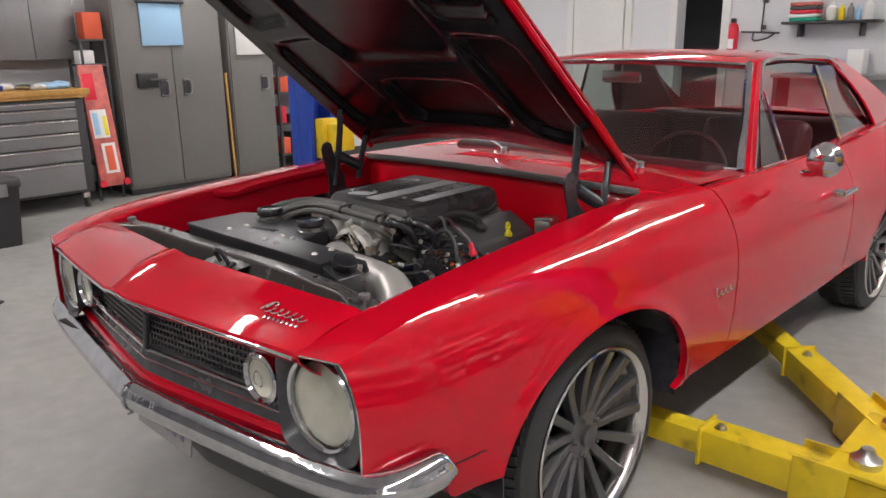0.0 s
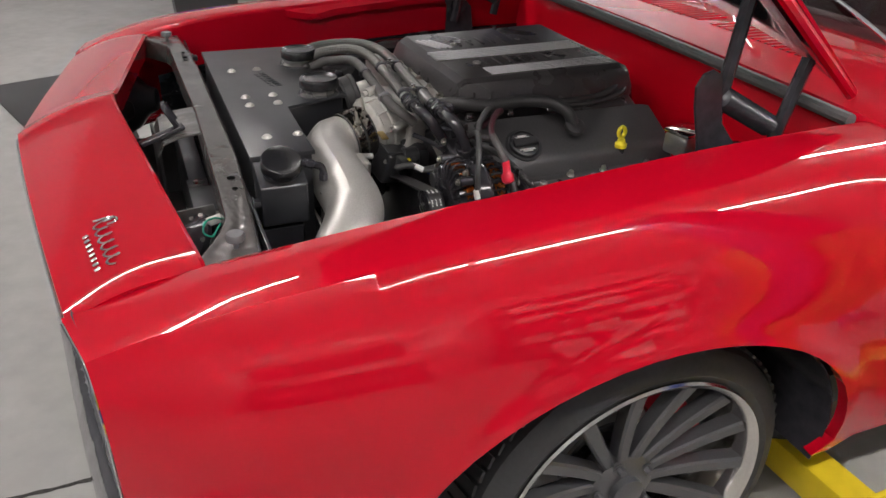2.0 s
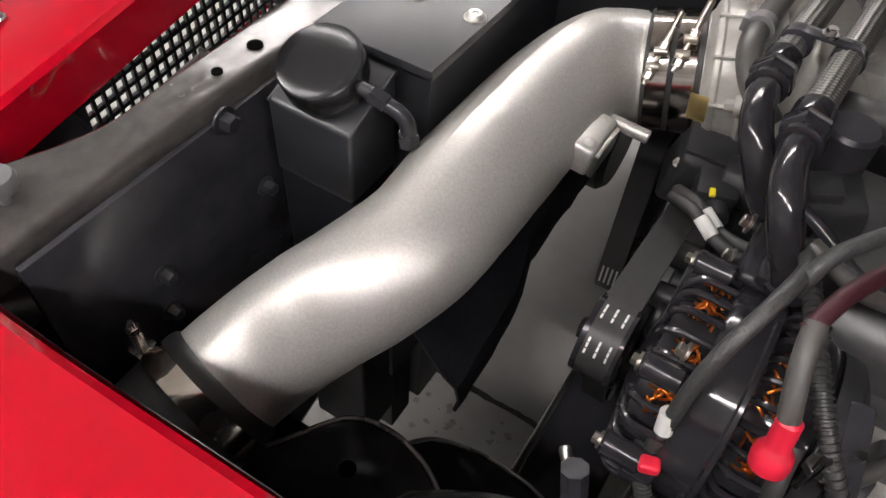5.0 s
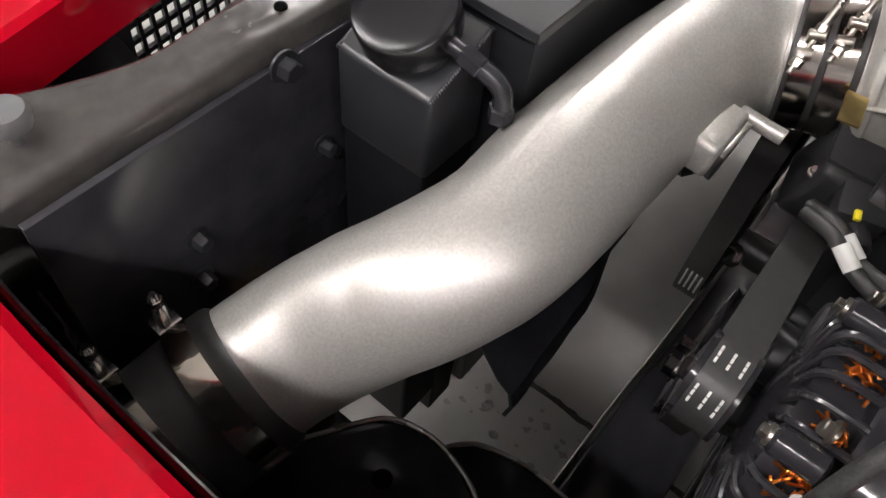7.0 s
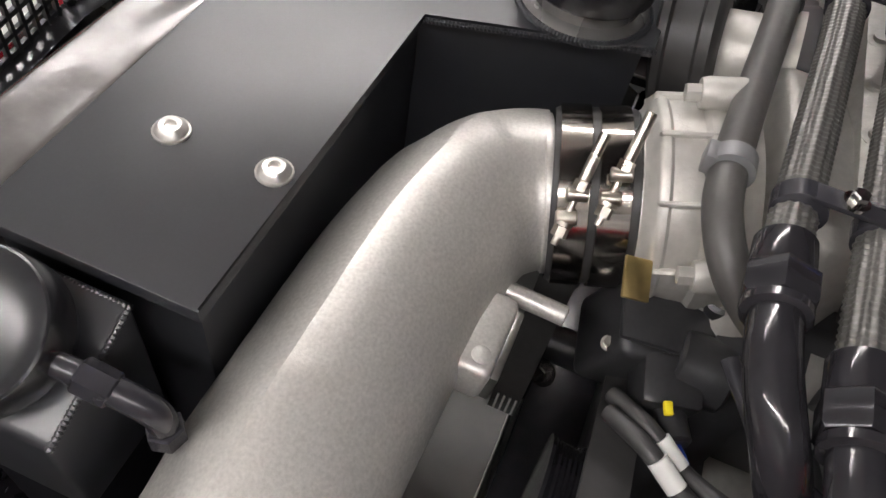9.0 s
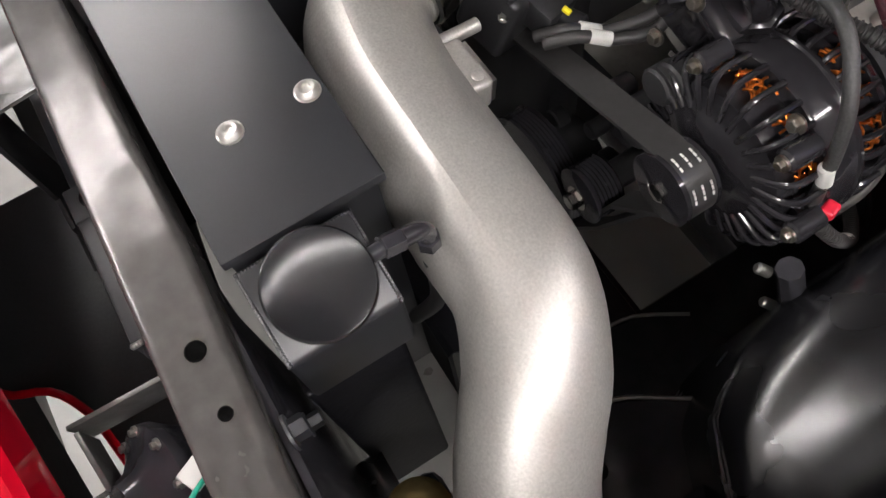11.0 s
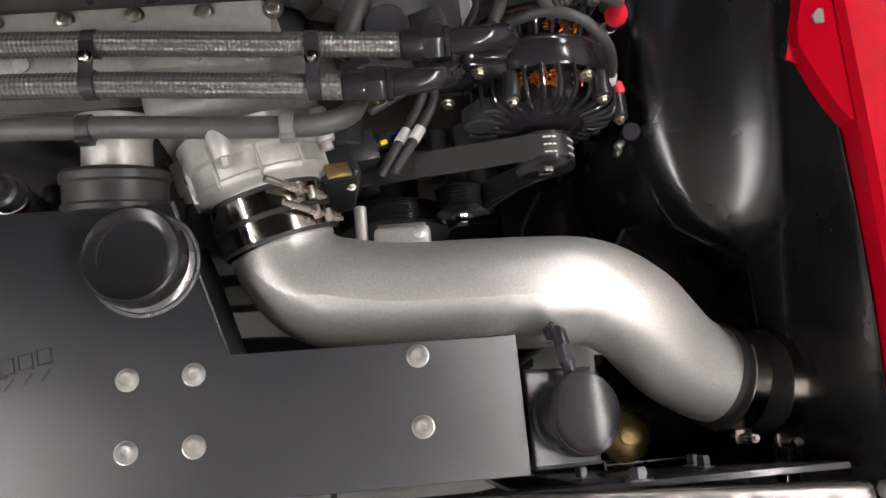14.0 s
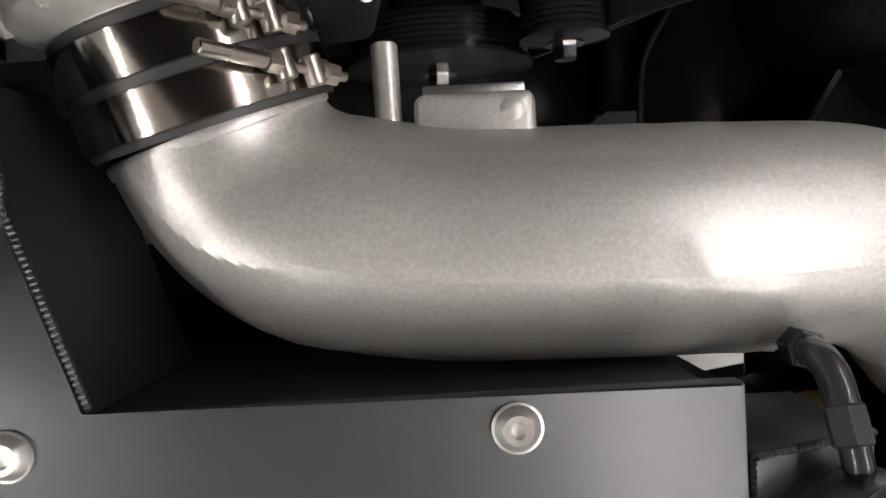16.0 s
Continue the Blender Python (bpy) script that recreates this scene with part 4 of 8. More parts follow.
# ---------------------------------------------------------------- lift
def lift_post(s):
    t = thing("lift_post", "blue two-post vehicle lift column with yellow arms", "car lift", (s * 1.95, 2.0, 0), "columns of the car lift")
    yc, half_ = (2.36, 0.15) if s > 0 else (2.10, 0.08)
    bm = box(bmesh.new(), (s * 2.03, yc, 1.6), (0.08, 2 * half_ + 0.04, 3.2), bevel=0.008)
    for y in (yc - half_, yc + half_):
        box(bm, (s * 1.93, y, 1.6), (0.12, 0.04, 3.2), bevel=0.006)
    part("column", bm, BLUE, t)
    part("base_plate", box(bmesh.new(), (s * 1.97, yc, 0.01), (0.40, 0.45, 0.02), bevel=0.004), BLUE, t)
    size = (0.10, 0.20, 1.20) if s > 0 else (0.08, 0.115, 0.24)
    part("carriage", box(bmesh.new(), (s * 1.84, yc, 0.70 if s > 0 else 0.87), size, bevel=0.01), YELLOW, t)
    if s > 0:
        for (x0, y0), (x1, y1) in (((1.34, 1.575), (0.62, 1.545)), ((1.36, 1.93), (0.60, 2.74))):
            d = V(x1 - x0, y1 - y0, 0)
            L, u = d.length, d.normalized()
            w = V(-u.y, u.x, 0)
            ang = math.degrees(math.atan2(d.y, d.x))
            m0, m1 = V(x0, y0, 0.105) + u * (L * 0.31), V(x0, y0, 0.105) + u * (L * 0.80)
            arm = part("arm", box(bmesh.new(), m0, (L * 0.62, 0.115, 0.115), rot=(0, 0, ang), bevel=0.006), YELLOW, t, "yellow outer swing arm")
            part("inner_arm", box(bmesh.new(), m1, (L * 0.40, 0.085, 0.085), rot=(0, 0, ang), bevel=0.005), YELLOW, arm, "yellow telescoping inner arm")
            for q in (-1, 1):
                part("arm_flange", box(bmesh.new(), V(x0, y0, 0.105) + u * (L * 0.10) + w * (q * 0.062), (L * 0.22, 0.010, 0.165), rot=(0, 0, ang), bevel=0.003), YELLOW, arm)
            part("end_collar", box(bmesh.new(), V(x0, y0, 0.105) + u * (L * 0.615), (0.014, 0.135, 0.135), rot=(0, 0, ang), bevel=0.004), YELLOW, arm)
            part("stop_bolt", hexbolt(bmesh.new(), V(x0, y0, 0.1625) + u * (L * 0.55), (0, 0, 1), 0.014, 0.012), ZINC, arm, "plated stop bolt")
            e = V(x1, y1, 0.10)
            part("pad", lathe(bmesh.new(), e + V(0, 0, 0.045), (0, 0, 1), [(0.06, 0), (0.06, 0.03), (0.05, 0.035)], 24), RUBBER, arm, "round rubber lift pad")
        bm = box(bmesh.new(), (1.60, 1.75, 0.105), (0.52, 0.42, 0.10), bevel=0.008)
        box(bm, (1.56, 1.75, 0.175), (0.56, 0.46, 0.016), bevel=0.004)
        box(bm, (1.56, 1.75, 0.035), (0.56, 0.46, 0.016), bevel=0.004)
        part("pivot_block", bm, YELLOW, t)
        for x, y in ((1.37, 1.60), (1.38, 1.90)):
            bm = lathe(bmesh.new(), (x, y, 0.183), (0, 0, 1), [(0.045, 0), (0.045, 0.02), (0.035, 0.025), (0.02, 0.045), (0.018, 0.055)], 20)
            part("pivot_pin", bm, ZINC, t, "steel pivot pin")
    else:
        part("arm_pad", box(bmesh.new(), (-1.75, 2.14, 0.88), (0.10, 0.13, 0.16), bevel=0.008), YELLOW, t)


lift_post(1)
lift_post(-1)
# unseen yellow column, added to put an orange patch in the paint's reflections
nl = thing("added_yellow_post", "unseen yellow column added for an orange reflection in the paint", "car lift", (4.25, 4.25, 0))
bm = box(bmesh.new(), (4.36, 4.25, 1.4), (0.10, 0.46, 2.8), bevel=0.01)
for y in (4.05, 4.45):
    box(bm, (4.22, y, 1.4), (0.18, 0.05, 2.8), bevel=0.008)
part("column", bm, YELLOW, nl)
part("base_plate", box(bmesh.new(), (4.28, 4.25, 0.012), (0.50, 0.62, 0.024), bevel=0.005), YELLOW, nl)
part("carriage", box(bmesh.new(), (4.10, 4.25, 0.62), (0.08, 0.34, 0.80), bevel=0.01), DGREYM, nl, "dark carriage")

# ---------------------------------------------------------------- engine bay: front support, covers
# inner fenders: a black upright panel under the fender lip, bulging over the wheel
for s in (1, -1):
    rows = []
    for k in range(91):
        y = 0.30 + 1.14 * k / 90
        xi, ze = curve1(INNER, y) - 0.010, curve1(EDGE, y)
        q = min(1.0, max(0.0, (y - 0.60) / 0.17))
        b = math.sqrt(max(0.0, 1 - (1 - q) ** 2))
        b *= 1.0 if q > 0.25 else (q / 0.25) ** 0.5
        zt = 0.782 + 0.26 * (min(y, 0.94) - 0.75) - 0.02 * (1 - b)
        drop = 0.03 if s > 0 else 0.125
        prof = [(-0.0062, ze - drop), (0, ze - drop), (0.003, min(zt + 0.045, ze - drop - 0.004)), (0.008, min(zt + 0.024, ze - drop - 0.012)), (0.012 + 0.026 * b, min(zt, ze - drop - 0.02)), (0.013 + 0.062 * b, zt - 0.016), (0.014 + 0.096 * b, zt - 0.026), (0.015 + 0.116 * b, zt - 0.048), (0.016 + 0.124 * b, 0.69), (0.022 + 0.130 * b, 0.56), (0.03 + 0.136 * b, 0.40)]
        rows.append([V(s * (xi - p.x), y, p.z) for p in smooth_path([V(a, 0, z) for a, z in prof], 6)])
    part("inner_fender", loft(bmesh.new(), rows), TUBBLACK, car, "satin black inner fender", solid=0.003)

# radiator support: a dented top rail with a core panel below
sup = thing("radiator_support", "satin black steel radiator support with a dented top rail", "support panel", (0, 0.37, 0.855))


def rail_front(x):
    a = abs(x)
    return 0.341 - 0.010 * a / 0.5 - (0.065 * max(0, (a - 0.50) / 0.13) ** 1.5)


def rail_back(x):
    a = abs(x)
    return 0.387 - 0.020 * max(0, (a - 0.30) / 0.35)


def rail_dent(x, v):
    """Hammered dents in the top of the rail, deepest towards its ends."""
    k = max(0.0, min(1.0, (abs(x) - 0.40) / 0.06)) * max(0.0, min(1.0, (0.64 - abs(x)) / 0.04))
    h = 0.0019 * k * (noise.noise(V(x * 30 + v * 1.6, v * 2.2, 4.0)) + 0.6 * noise.noise(V(x * 70 - v * 3, v * 3.0, 9.0)))
    h += 0.0011 * noise.noise(V(x * 16, v * 1.8, 1.0))
    return h * min(1.0, v / 0.12, (1 - v) / 0.12)


rows = []
for k in range(-150, 151):
    x = 0.645 * k / 150
    zt = 0.8555 + 0.003 * math.sin(7 * x) - 0.010 * max(0, (abs(x) - 0.45) / 0.2)
    f, r = rail_front(x), rail_back(x)
    row = [V(x, f, zt - 0.05), V(x, f + 0.001, zt - 0.006), V(x, f + 0.003, zt - 0.001)]
    row += [V(x, f + 0.006 + (r - f - 0.013) * j / 14, zt + rail_dent(x, j / 14)) for j in range(15)]
    row += [V(x, r - 0.003, zt - 0.001), V(x, r - 0.001, zt - 0.005), V(x, r, zt - 0.03)]
    rows.append(row)
part("top_rail", loft(bmesh.new(), rows), RAILM, sup, "dented top rail", angle=60, solid=0.003)
for s in (1, -1):
    part("core_panel", box(bmesh.new(), (s * 0.487, 0.3815, 0.594), (0.29, 0.006, 0.488), bevel=0.001), GLOSS, sup)
for x, y, z, r in ((0.447, 0.384, 0.836, 0.008), (0.418, 0.384, 0.741, 0.0065), (0.54, 0.384, 0.741, 0.0065), (0.545, 0.384, 0.698, 0.0065), (-0.447, 0.384, 0.836, 0.008)):
    part("panel_bolt", hexbolt(bmesh.new(), (x, y, z), (0, 1, 0), r, 0.01), SATIN, sup)
for x, r in ((0.380, 0.0068), (0.424, 0.0046), (-0.380, 0.0068), (-0.424, 0.0046)):
    part("rail_hole", lathe(bmesh.new(), (x, 0.361, 0.8570), (0, 0, 1), [(r, 0), (r, 0.0014)], 18), HOLEM, sup, "flat black disc for the shade in a bolt hole")
for s in (1, -1):
    bm = lathe(bmesh.new(), (s * 0.60, 0.335, 0.846), (0, 0, 1), [(0.004, 0), (0.004, 0.012), (0.013, 0.013), (0.014, 0.020), (0.012, 0.024)], 18)
    part("hood_stop", bm, STOPM, sup, "grey rubber hood bump stop")

# reservoir over the radiator: welded black box with an L-shaped bolted lid
res = thing("coolant_reservoir", "satin black welded L-shaped coolant reservoir with bolted lid", "reservoir", (0, 0.45, 0.5))
XL, XN, YR, YB = 0.350, 0.111, 0.513, 0.650
outline = [(-0.345, 0.399), (XL, 0.399), (XL, YR), (XN, YR), (XN - 0.035, 0.62), (XN - 0.045, YB), (-0.26, YB), (-0.345, 0.60)]
inset = 0.006
front = [(-0.339, 0.403), (XL - inset, 0.403), (XL - inset, 0.508), (-0.339, 0.508)]
rear = [(-0.339, 0.509), (XN - inset, 0.509), (XN - 0.041, 0.618), (XN - 0.051, YB - inset), (-0.257, YB - inset), (-0.339, 0.597)]
part("tank", prism(bmesh.new(), front, 0.50, 0.870), SATIN, res)
part("tank_extension", prism(bmesh.new(), rear, 0.735, 0.870), SATIN, res)
part("lid", prism(bmesh.new(), outline, 0.870, 0.878, 0.0015), SATIN, res, "flat L-shaped lid")
for x in (0.267, 0.085, 0.032, -0.16):
    for y in (0.444, 0.501):
        bm = lathe(bmesh.new(), (x, y, 0.878), (0, 0, 1), [(0.0095, 0), (0.0095, 0.0012), (0.0085, 0.0015), (0.007, 0.004), (0.0055, 0.0052), (0.0032, 0.0050), (0.0026, 0.0036), (0, 0.0030)], 20)
        part("lid_bolt", bm, SATINBOLT, res, "bright button-head bolt")
for x, y in ((0.045, 0.597), (-0.186, 0.606)):
    bm = lathe(bmesh.new(), (x, y, 0.878), (0, 0, 1), [(0.044, 0), (0.040, 0.004), (0.036, 0.006), (0.036, 0.016)], 40)
    nk = part("filler_neck", bm, LATCHM, res, "welded bright filler neck")
    bm = lathe(bmesh.new(), (x, y, 0.893), (0, 0, 1), [(0.040, 0), (0.0415, 0.002), (0.0415, 0.016), (0.0395, 0.0195), (0.0378, 0.0208), (0.0365, 0.0202), (0.034, 0.0185), (0.028, 0.0170), (0.0275, 0.0164), (0.018, 0.0152), (0.009, 0.0146), (0, 0.0144)], 56)
    part("cap", bm, CAPM, nk, "black screw cap")

# overflow can beside it
can = thing("overflow_can", "small square satin black overflow can with a round cap", "can", (0.385, 0.45, 0.70))
CN = V(0.38, 0.02, 0.925).normalized()
bm = box(bmesh.new(), (0.385, 0.4425, 0.8155), (0.062, 0.081, 0.085), bevel=0.004, seg=3)
for v in bm.verts:
    if v.co.z > 0.82:
        v.co.z -= 0.41 * (v.co.x - 0.385)
part("body", bm, SATIN, can)
bm = lathe(bmesh.new(), V(0.385, 0.443, 0.856), CN, [(0.031, 0), (0.0295, 0.003), (0.029, 0.005), (0.029, 0.014)], 40)
part("neck", bm, SATIN, can, "welded neck")
bm = lathe(bmesh.new(), V(0.385, 0.443, 0.856) + CN * 0.012, CN, [(0.031, 0), (0.0335, 0.001), (0.0342, 0.003), (0.0342, 0.020), (0.0335, 0.0225), (0.0325, 0.0232), (0.0315, 0.0226), (0.029, 0.0212), (0.025, 0.0197), (0.020, 0.0184), (0.014, 0.0174), (0.007, 0.0168), (0, 0.0166)], 64)
part("cap", bm, CAPM, can, "round black cap")
part("hose_tail", cyl(bmesh.new(), (0.393, 0.464, 0.877), (0.391, 0.488, 0.872), 0.0058, 14), GLOSS, can)
part("swivel_nut", cyl(bmesh.new(), (0.391, 0.485, 0.873), (0.390, 0.500, 0.868), 0.0078, 6, 0.001), GLOSS, can, "gloss black swivel nut")
part("elbow", tube(bmesh.new(), [(0.390, 0.499, 0.868), (0.389, 0.510, 0.864), (0.388, 0.516, 0.856), (0.388, 0.517, 0.842)], 0.0065, 14, 5), GLOSS, can, "gloss black elbow")
part("hose_nut", cyl(bmesh.new(), (0.388, 0.517, 0.848), (0.388, 0.517, 0.836), 0.0085, 6, 0.001), GLOSS, can, "gloss black hose nut")
bm = tube(bmesh.new(), [(0.388, 0.517, 0.812), (0.386, 0.515, 0.74), (0.36, 0.50, 0.66)], 0.007, 12, 5)
part("drain_hose", bm, RUBBER, can)


def bead(bm, p, q, r=0.0024, step=0.0024):
    """A welded seam of overlapping blobs."""
    p, q = Vector(p), Vector(q)
    n = max(2, int((q - p).length / step))
    for i in range(n + 1):
        bmesh.ops.create_icosphere(bm, subdivisions=1, radius=r, matrix=Matrix.Translation(p.lerp(q, i / n)))
    return bm


bm = bmesh.new()
bead(bm, (0.3555, 0.4035, 0.868), (0.4145, 0.4035, 0.8445), 0.0021, 0.0022)
bead(bm, (0.3555, 0.4035, 0.868), (0.3555, 0.4815, 0.868), 0.0021, 0.0022)
bead(bm, (0.3555, 0.4815, 0.868), (0.4145, 0.4815, 0.8445), 0.0021, 0.0022)
tagged(part("weld_seam", bm, SATIN, can), kind="stuff")
bm = bmesh.new()
bead(bm, (0.112, 0.516, 0.874), (0.076, 0.620, 0.874))
bead(bm, (0.076, 0.620, 0.874), (0.066, 0.650, 0.874))
for x, y in ((0.045, 0.597), (-0.186, 0.606)):
    for i in range(120):
        a = 2 * math.pi * i / 120
        bmesh.ops.create_icosphere(bm, subdivisions=1, radius=0.0030, matrix=Matrix.Translation((x + 0.0435 * math.cos(a), y + 0.0435 * math.sin(a), 0.8782)))
tagged(part("weld_seam", bm, SATIN, res), kind="stuff")

# ---------------------------------------------------------------- intake pipe
pipe = thing("intake_pipe", "bare cast aluminium intake pipe with two bends", "intake pipe", (0.35, 0.58, 0.78))
END, OUT, RUN, BEND = V(0.1490, 0.621, 0.8095), V(-0.25, 0.94, 0.17).normalized(), V(0.99, -0.137, -0.005).normalized(), 0.062
half = 0.5 * (math.pi - OUT.angle(RUN))
hub_ = END - OUT * (BEND * math.tan(half))
mid_ = hub_ + (OUT + RUN).normalized() * (BEND / math.cos(half))
swing = OUT.cross(RUN).normalized()
PIPE = [mid_ + Matrix.Rotation(-2 * half * k / 9, 3, swing) @ (END - mid_) for k in range(10)]
PIPE += [V(0.2497, 0.5680, 0.7995), V(0.3231, 0.5655, 0.7990), V(0.3870, 0.5636, 0.7980), V(0.4364, 0.5590, 0.7930), V(0.4787, 0.5396, 0.7767), V(0.5058, 0.5170, 0.7560), V(0.5300, 0.4975, 0.7350), V(0.5610, 0.4810, 0.7160), V(0.590, 0.4720, 0.7030)]


def pipe_mesh(pts, n=22, seg=140):
    """Round pipe with a low dressed ridge along the upper front of its straight run."""
    path = smooth_path(pts, n)
    rows = []
    for i, p in enumerate(path):
        d = (path[min(i + 1, len(path) - 1)] - path[max(i - 1, 0)]).normalized()
        up = (V(0, 0, 1) - d * d.z).normalized()
        side_ = up.cross(d)
        if side_.y < 0:
            side_ = -side_
        wide = 0.0022 * max(0.0, min(1.0, (p.x - 0.16) / 0.04)) * max(0.0, min(1.0, (0.43 - p.x) / 0.05))
        p = p - side_ * wide
        rad = 0.0510 + wide - 0.0025 * max(0.0, 1 - (p - END).length / 0.05)
        q = (p.x - 0.135) / 0.03
        amp = 0.0070 * max(0.0, min(1.0, q))
        ring = []
        for k in range(seg):
            a_ = 2 * math.pi * k / seg - math.pi
            c_ = -0.22 - 0.5 * max(0.0, min(1.0, (0.190 - p.x) / 0.05))
            u = a_ - c_
            stop = 0.435 - 0.050 * u + 0.007 * noise.noise(V(a_ * 9, 0, 3))
            lift = amp * max(0.0, 1 - abs(u) / (0.95 if u > 0 else 0.55)) * max(0.0, min(1.0, (stop - p.x) / 0.085))
            lift += 0.00035 * noise.noise(V(p.x * 60, p.y * 60, a_ * 2.5))
            ring.append(p + (up * math.cos(a_) + side_ * math.sin(a_)) * (rad + lift))
        rows.append(ring)
    bm = loft(bmesh.new(), rows, closed=True)
    bm.faces.new(bm.verts[:seg])
    bm.faces.new(bm.verts[-seg:])
    return bm


part("body", pipe_mesh(PIPE), CAST, pipe, angle=11)
d0 = (PIPE[0] - PIPE[1]).normalized()
part("lip", lathe(bmesh.new(), PIPE[0] - d0 * 0.002, d0, [(0.0485, -0.002), (0.0500, -0.001), (0.0503, 0.002), (0.0498, 0.004), (0.047, 0.005)], 48, close=False), CAST, pipe)
bm = cyl(bmesh.new(), (0.2235, 0.606, 0.801), (0.2225, 0.659, 0.797), 0.0062, 20, 0.0008)
part("stub", bm, CAST, pipe, "small aluminium hose stub")
bm = box(bmesh.new(), (0.2620, 0.6190, 0.800), (0.054, 0.026, 0.030), rot=(-6, 0, 0), bevel=0.005, seg=3)
lathe(bm, (0.278, 0.624, 0.812), (0, 0.1, 1), [(0.0055, 0), (0.0055, 0.003), (0.004, 0.004)], 14)
part("sensor_boss", bm, CAST, pipe, "cast sensor boss")
bm = box(bmesh.new(), (0.262, 0.6335, 0.796), (0.046, 0.005, 0.024), rot=(-6, 0, 0), bevel=0.001)
part("gasket_face", bm, ZINC, pipe)

# coupler at the fender end, with two bands
coup = thing("pipe_coupler", "black rubber pipe coupler held by two bright bands", "coupler", (0.60, 0.47, 0.70))
CP = [V(0.5724, 0.4758, 0.7092), V(0.602, 0.469, 0.700), V(0.635, 0.464, 0.692), V(0.675, 0.460, 0.685)]
part("sleeve", tube(bmesh.new(), CP, lambda t: 0.0555 - 0.004 * max(0, 1 - t * 14), 40, 6), RUBBER, coup)
for p, q in ((CP[0].lerp(CP[1], 0.44), CP[1].lerp(CP[2], 0.04)), (CP[2].lerp(CP[3], -0.04), CP[2].lerp(CP[3], 0.42))):
    d = (q - p)
    band = part("band", lathe(bmesh.new(), p, d, [(0.0558, 0), (0.0574, 0.0006), (0.0574, d.length - 0.0006), (0.0558, d.length)], 48, close=False), BANDP, coup, "bright steel band clamp")
    c = (p + q) / 2
    bm = bmesh.new()
    box(bm, c + V(-0.002, -0.060, 0.006), (0.015, 0.008, 0.010), bevel=0.002)
    box(bm, c + V(-0.002, -0.061, 0.020), (0.018, 0.014, 0.0018), bevel=0.0006)
    cyl(bm, c + V(-0.002, -0.063, -0.006), c + V(-0.002, -0.063, 0.052), 0.0024, 12)
    lathe(bm, c + V(-0.002, -0.063, 0.021), (0, 0, 1), [(0.0045 + 0.0012 * (k % 2), 0.0018 * k) for k in range(11)], 14)
    cyl(bm, c + V(-0.002, -0.063, 0.040), c + V(-0.002, -0.063, 0.047), 0.0052, 6, 0.0006)
    part("clamp_screw", bm, STEEL, band)

# ---------------------------------------------------------------- throttle body and its clamp
tb = thing("throttle_body", "cast aluminium throttle body with a black actuator", "throttle body", (0.12, 0.69, 0.83))
AX = V(-0.25, 0.94, 0.17).normalized()
O = PIPE[0] + AX * 0.002
part("hose", lathe(bmesh.new(), O, AX, [(0.0530, 0), (0.0545, 0.003), (0.0545, 0.048), (0.0530, 0.050)], 48, close=False), RUBBER, tb, "short black rubber joint")
for h0, h1 in ((0.003, 0.0215), (0.0255, 0.0445)):
    bd = part("band", lathe(bmesh.new(), O + AX * h0, AX, [(0.0546, 0), (0.0562, 0.0006), (0.0562, h1 - h0 - 0.0006), (0.0546, h1 - h0)], 56, close=False), BANDM, tb, "bright steel band clamp")
    side = V(0.96, 0.25, 0.10).normalized()
    side = (side - AX * side.dot(AX)).normalized()
    upv = AX.cross(side) * -1
    if upv.z < 0:
        upv = -upv
    c = O + AX * ((h0 + h1) / 2)
    bm = bmesh.new()
    run = (side * 0.62 - upv * 0.78).normalized()
    k = c + side * 0.0485 + upv * 0.0385 + run * (-0.012 if h0 > 0.01 else 0.0)
    rod = (run - AX * 0.38).normalized()
    cyl(bm, k - rod * 0.036, k + rod * 0.026, 0.0020, 12)
    cyl(bm, k - rod * 0.040, k - rod * 0.012, 0.0032, 14, 0.0006)
    cyl(bm, k - rod * 0.012, k - rod * 0.006, 0.0046, 6)
    cyl(bm, k + rod * 0.015, k + rod * 0.021, 0.0046, 6)
    cyl(bm, k + rod * 0.012, k + rod * 0.0145, 0.0052, 16)
    for u in (-0.004, 0.010):
        lathe(bm, k + rod * u - AX * 0.0060, AX, [(0.0034, 0), (0.0042, 0.0008), (0.0042, 0.0112), (0.0034, 0.012)], 14)
    part("tee_bolt", bm, BOLTM, bd, "bright tee bolt")
B = O + AX * 0.048
bm = lathe(bmesh.new(), B, AX, [(0.0530, -0.004), (0.0535, 0.002), (0.0560, 0.005), (0.0625, 0.008), (0.0645, 0.011), (0.0645, 0.014), (0.0630, 0.016), (0.0635, 0.033), (0.0665, 0.036), (0.0665, 0.042), (0.0650, 0.045), (0.0660, 0.062), (0.055, 0.064)], 56)
part("housing", bm, CASTR, tb, "pale cast aluminium housing")
for i in range(10):
    a = 2 * math.pi * i / 10
    a0, u0, w0_ = frame_of(AX)
    rad = u0 * math.cos(a) + w0_ * math.sin(a)
    m = Matrix.Translation(B + AX * 0.028 + rad * 0.0640) @ Matrix((rad, AX.cross(rad), AX)).transposed().to_4x4()
    bm = box(bmesh.new(), (0, 0, 0), (0.006, 0.0032, 0.040), bevel=0.0012, seg=1)
    bm.transform(m)
    part("cast_rib", bm, CASTR, tb)
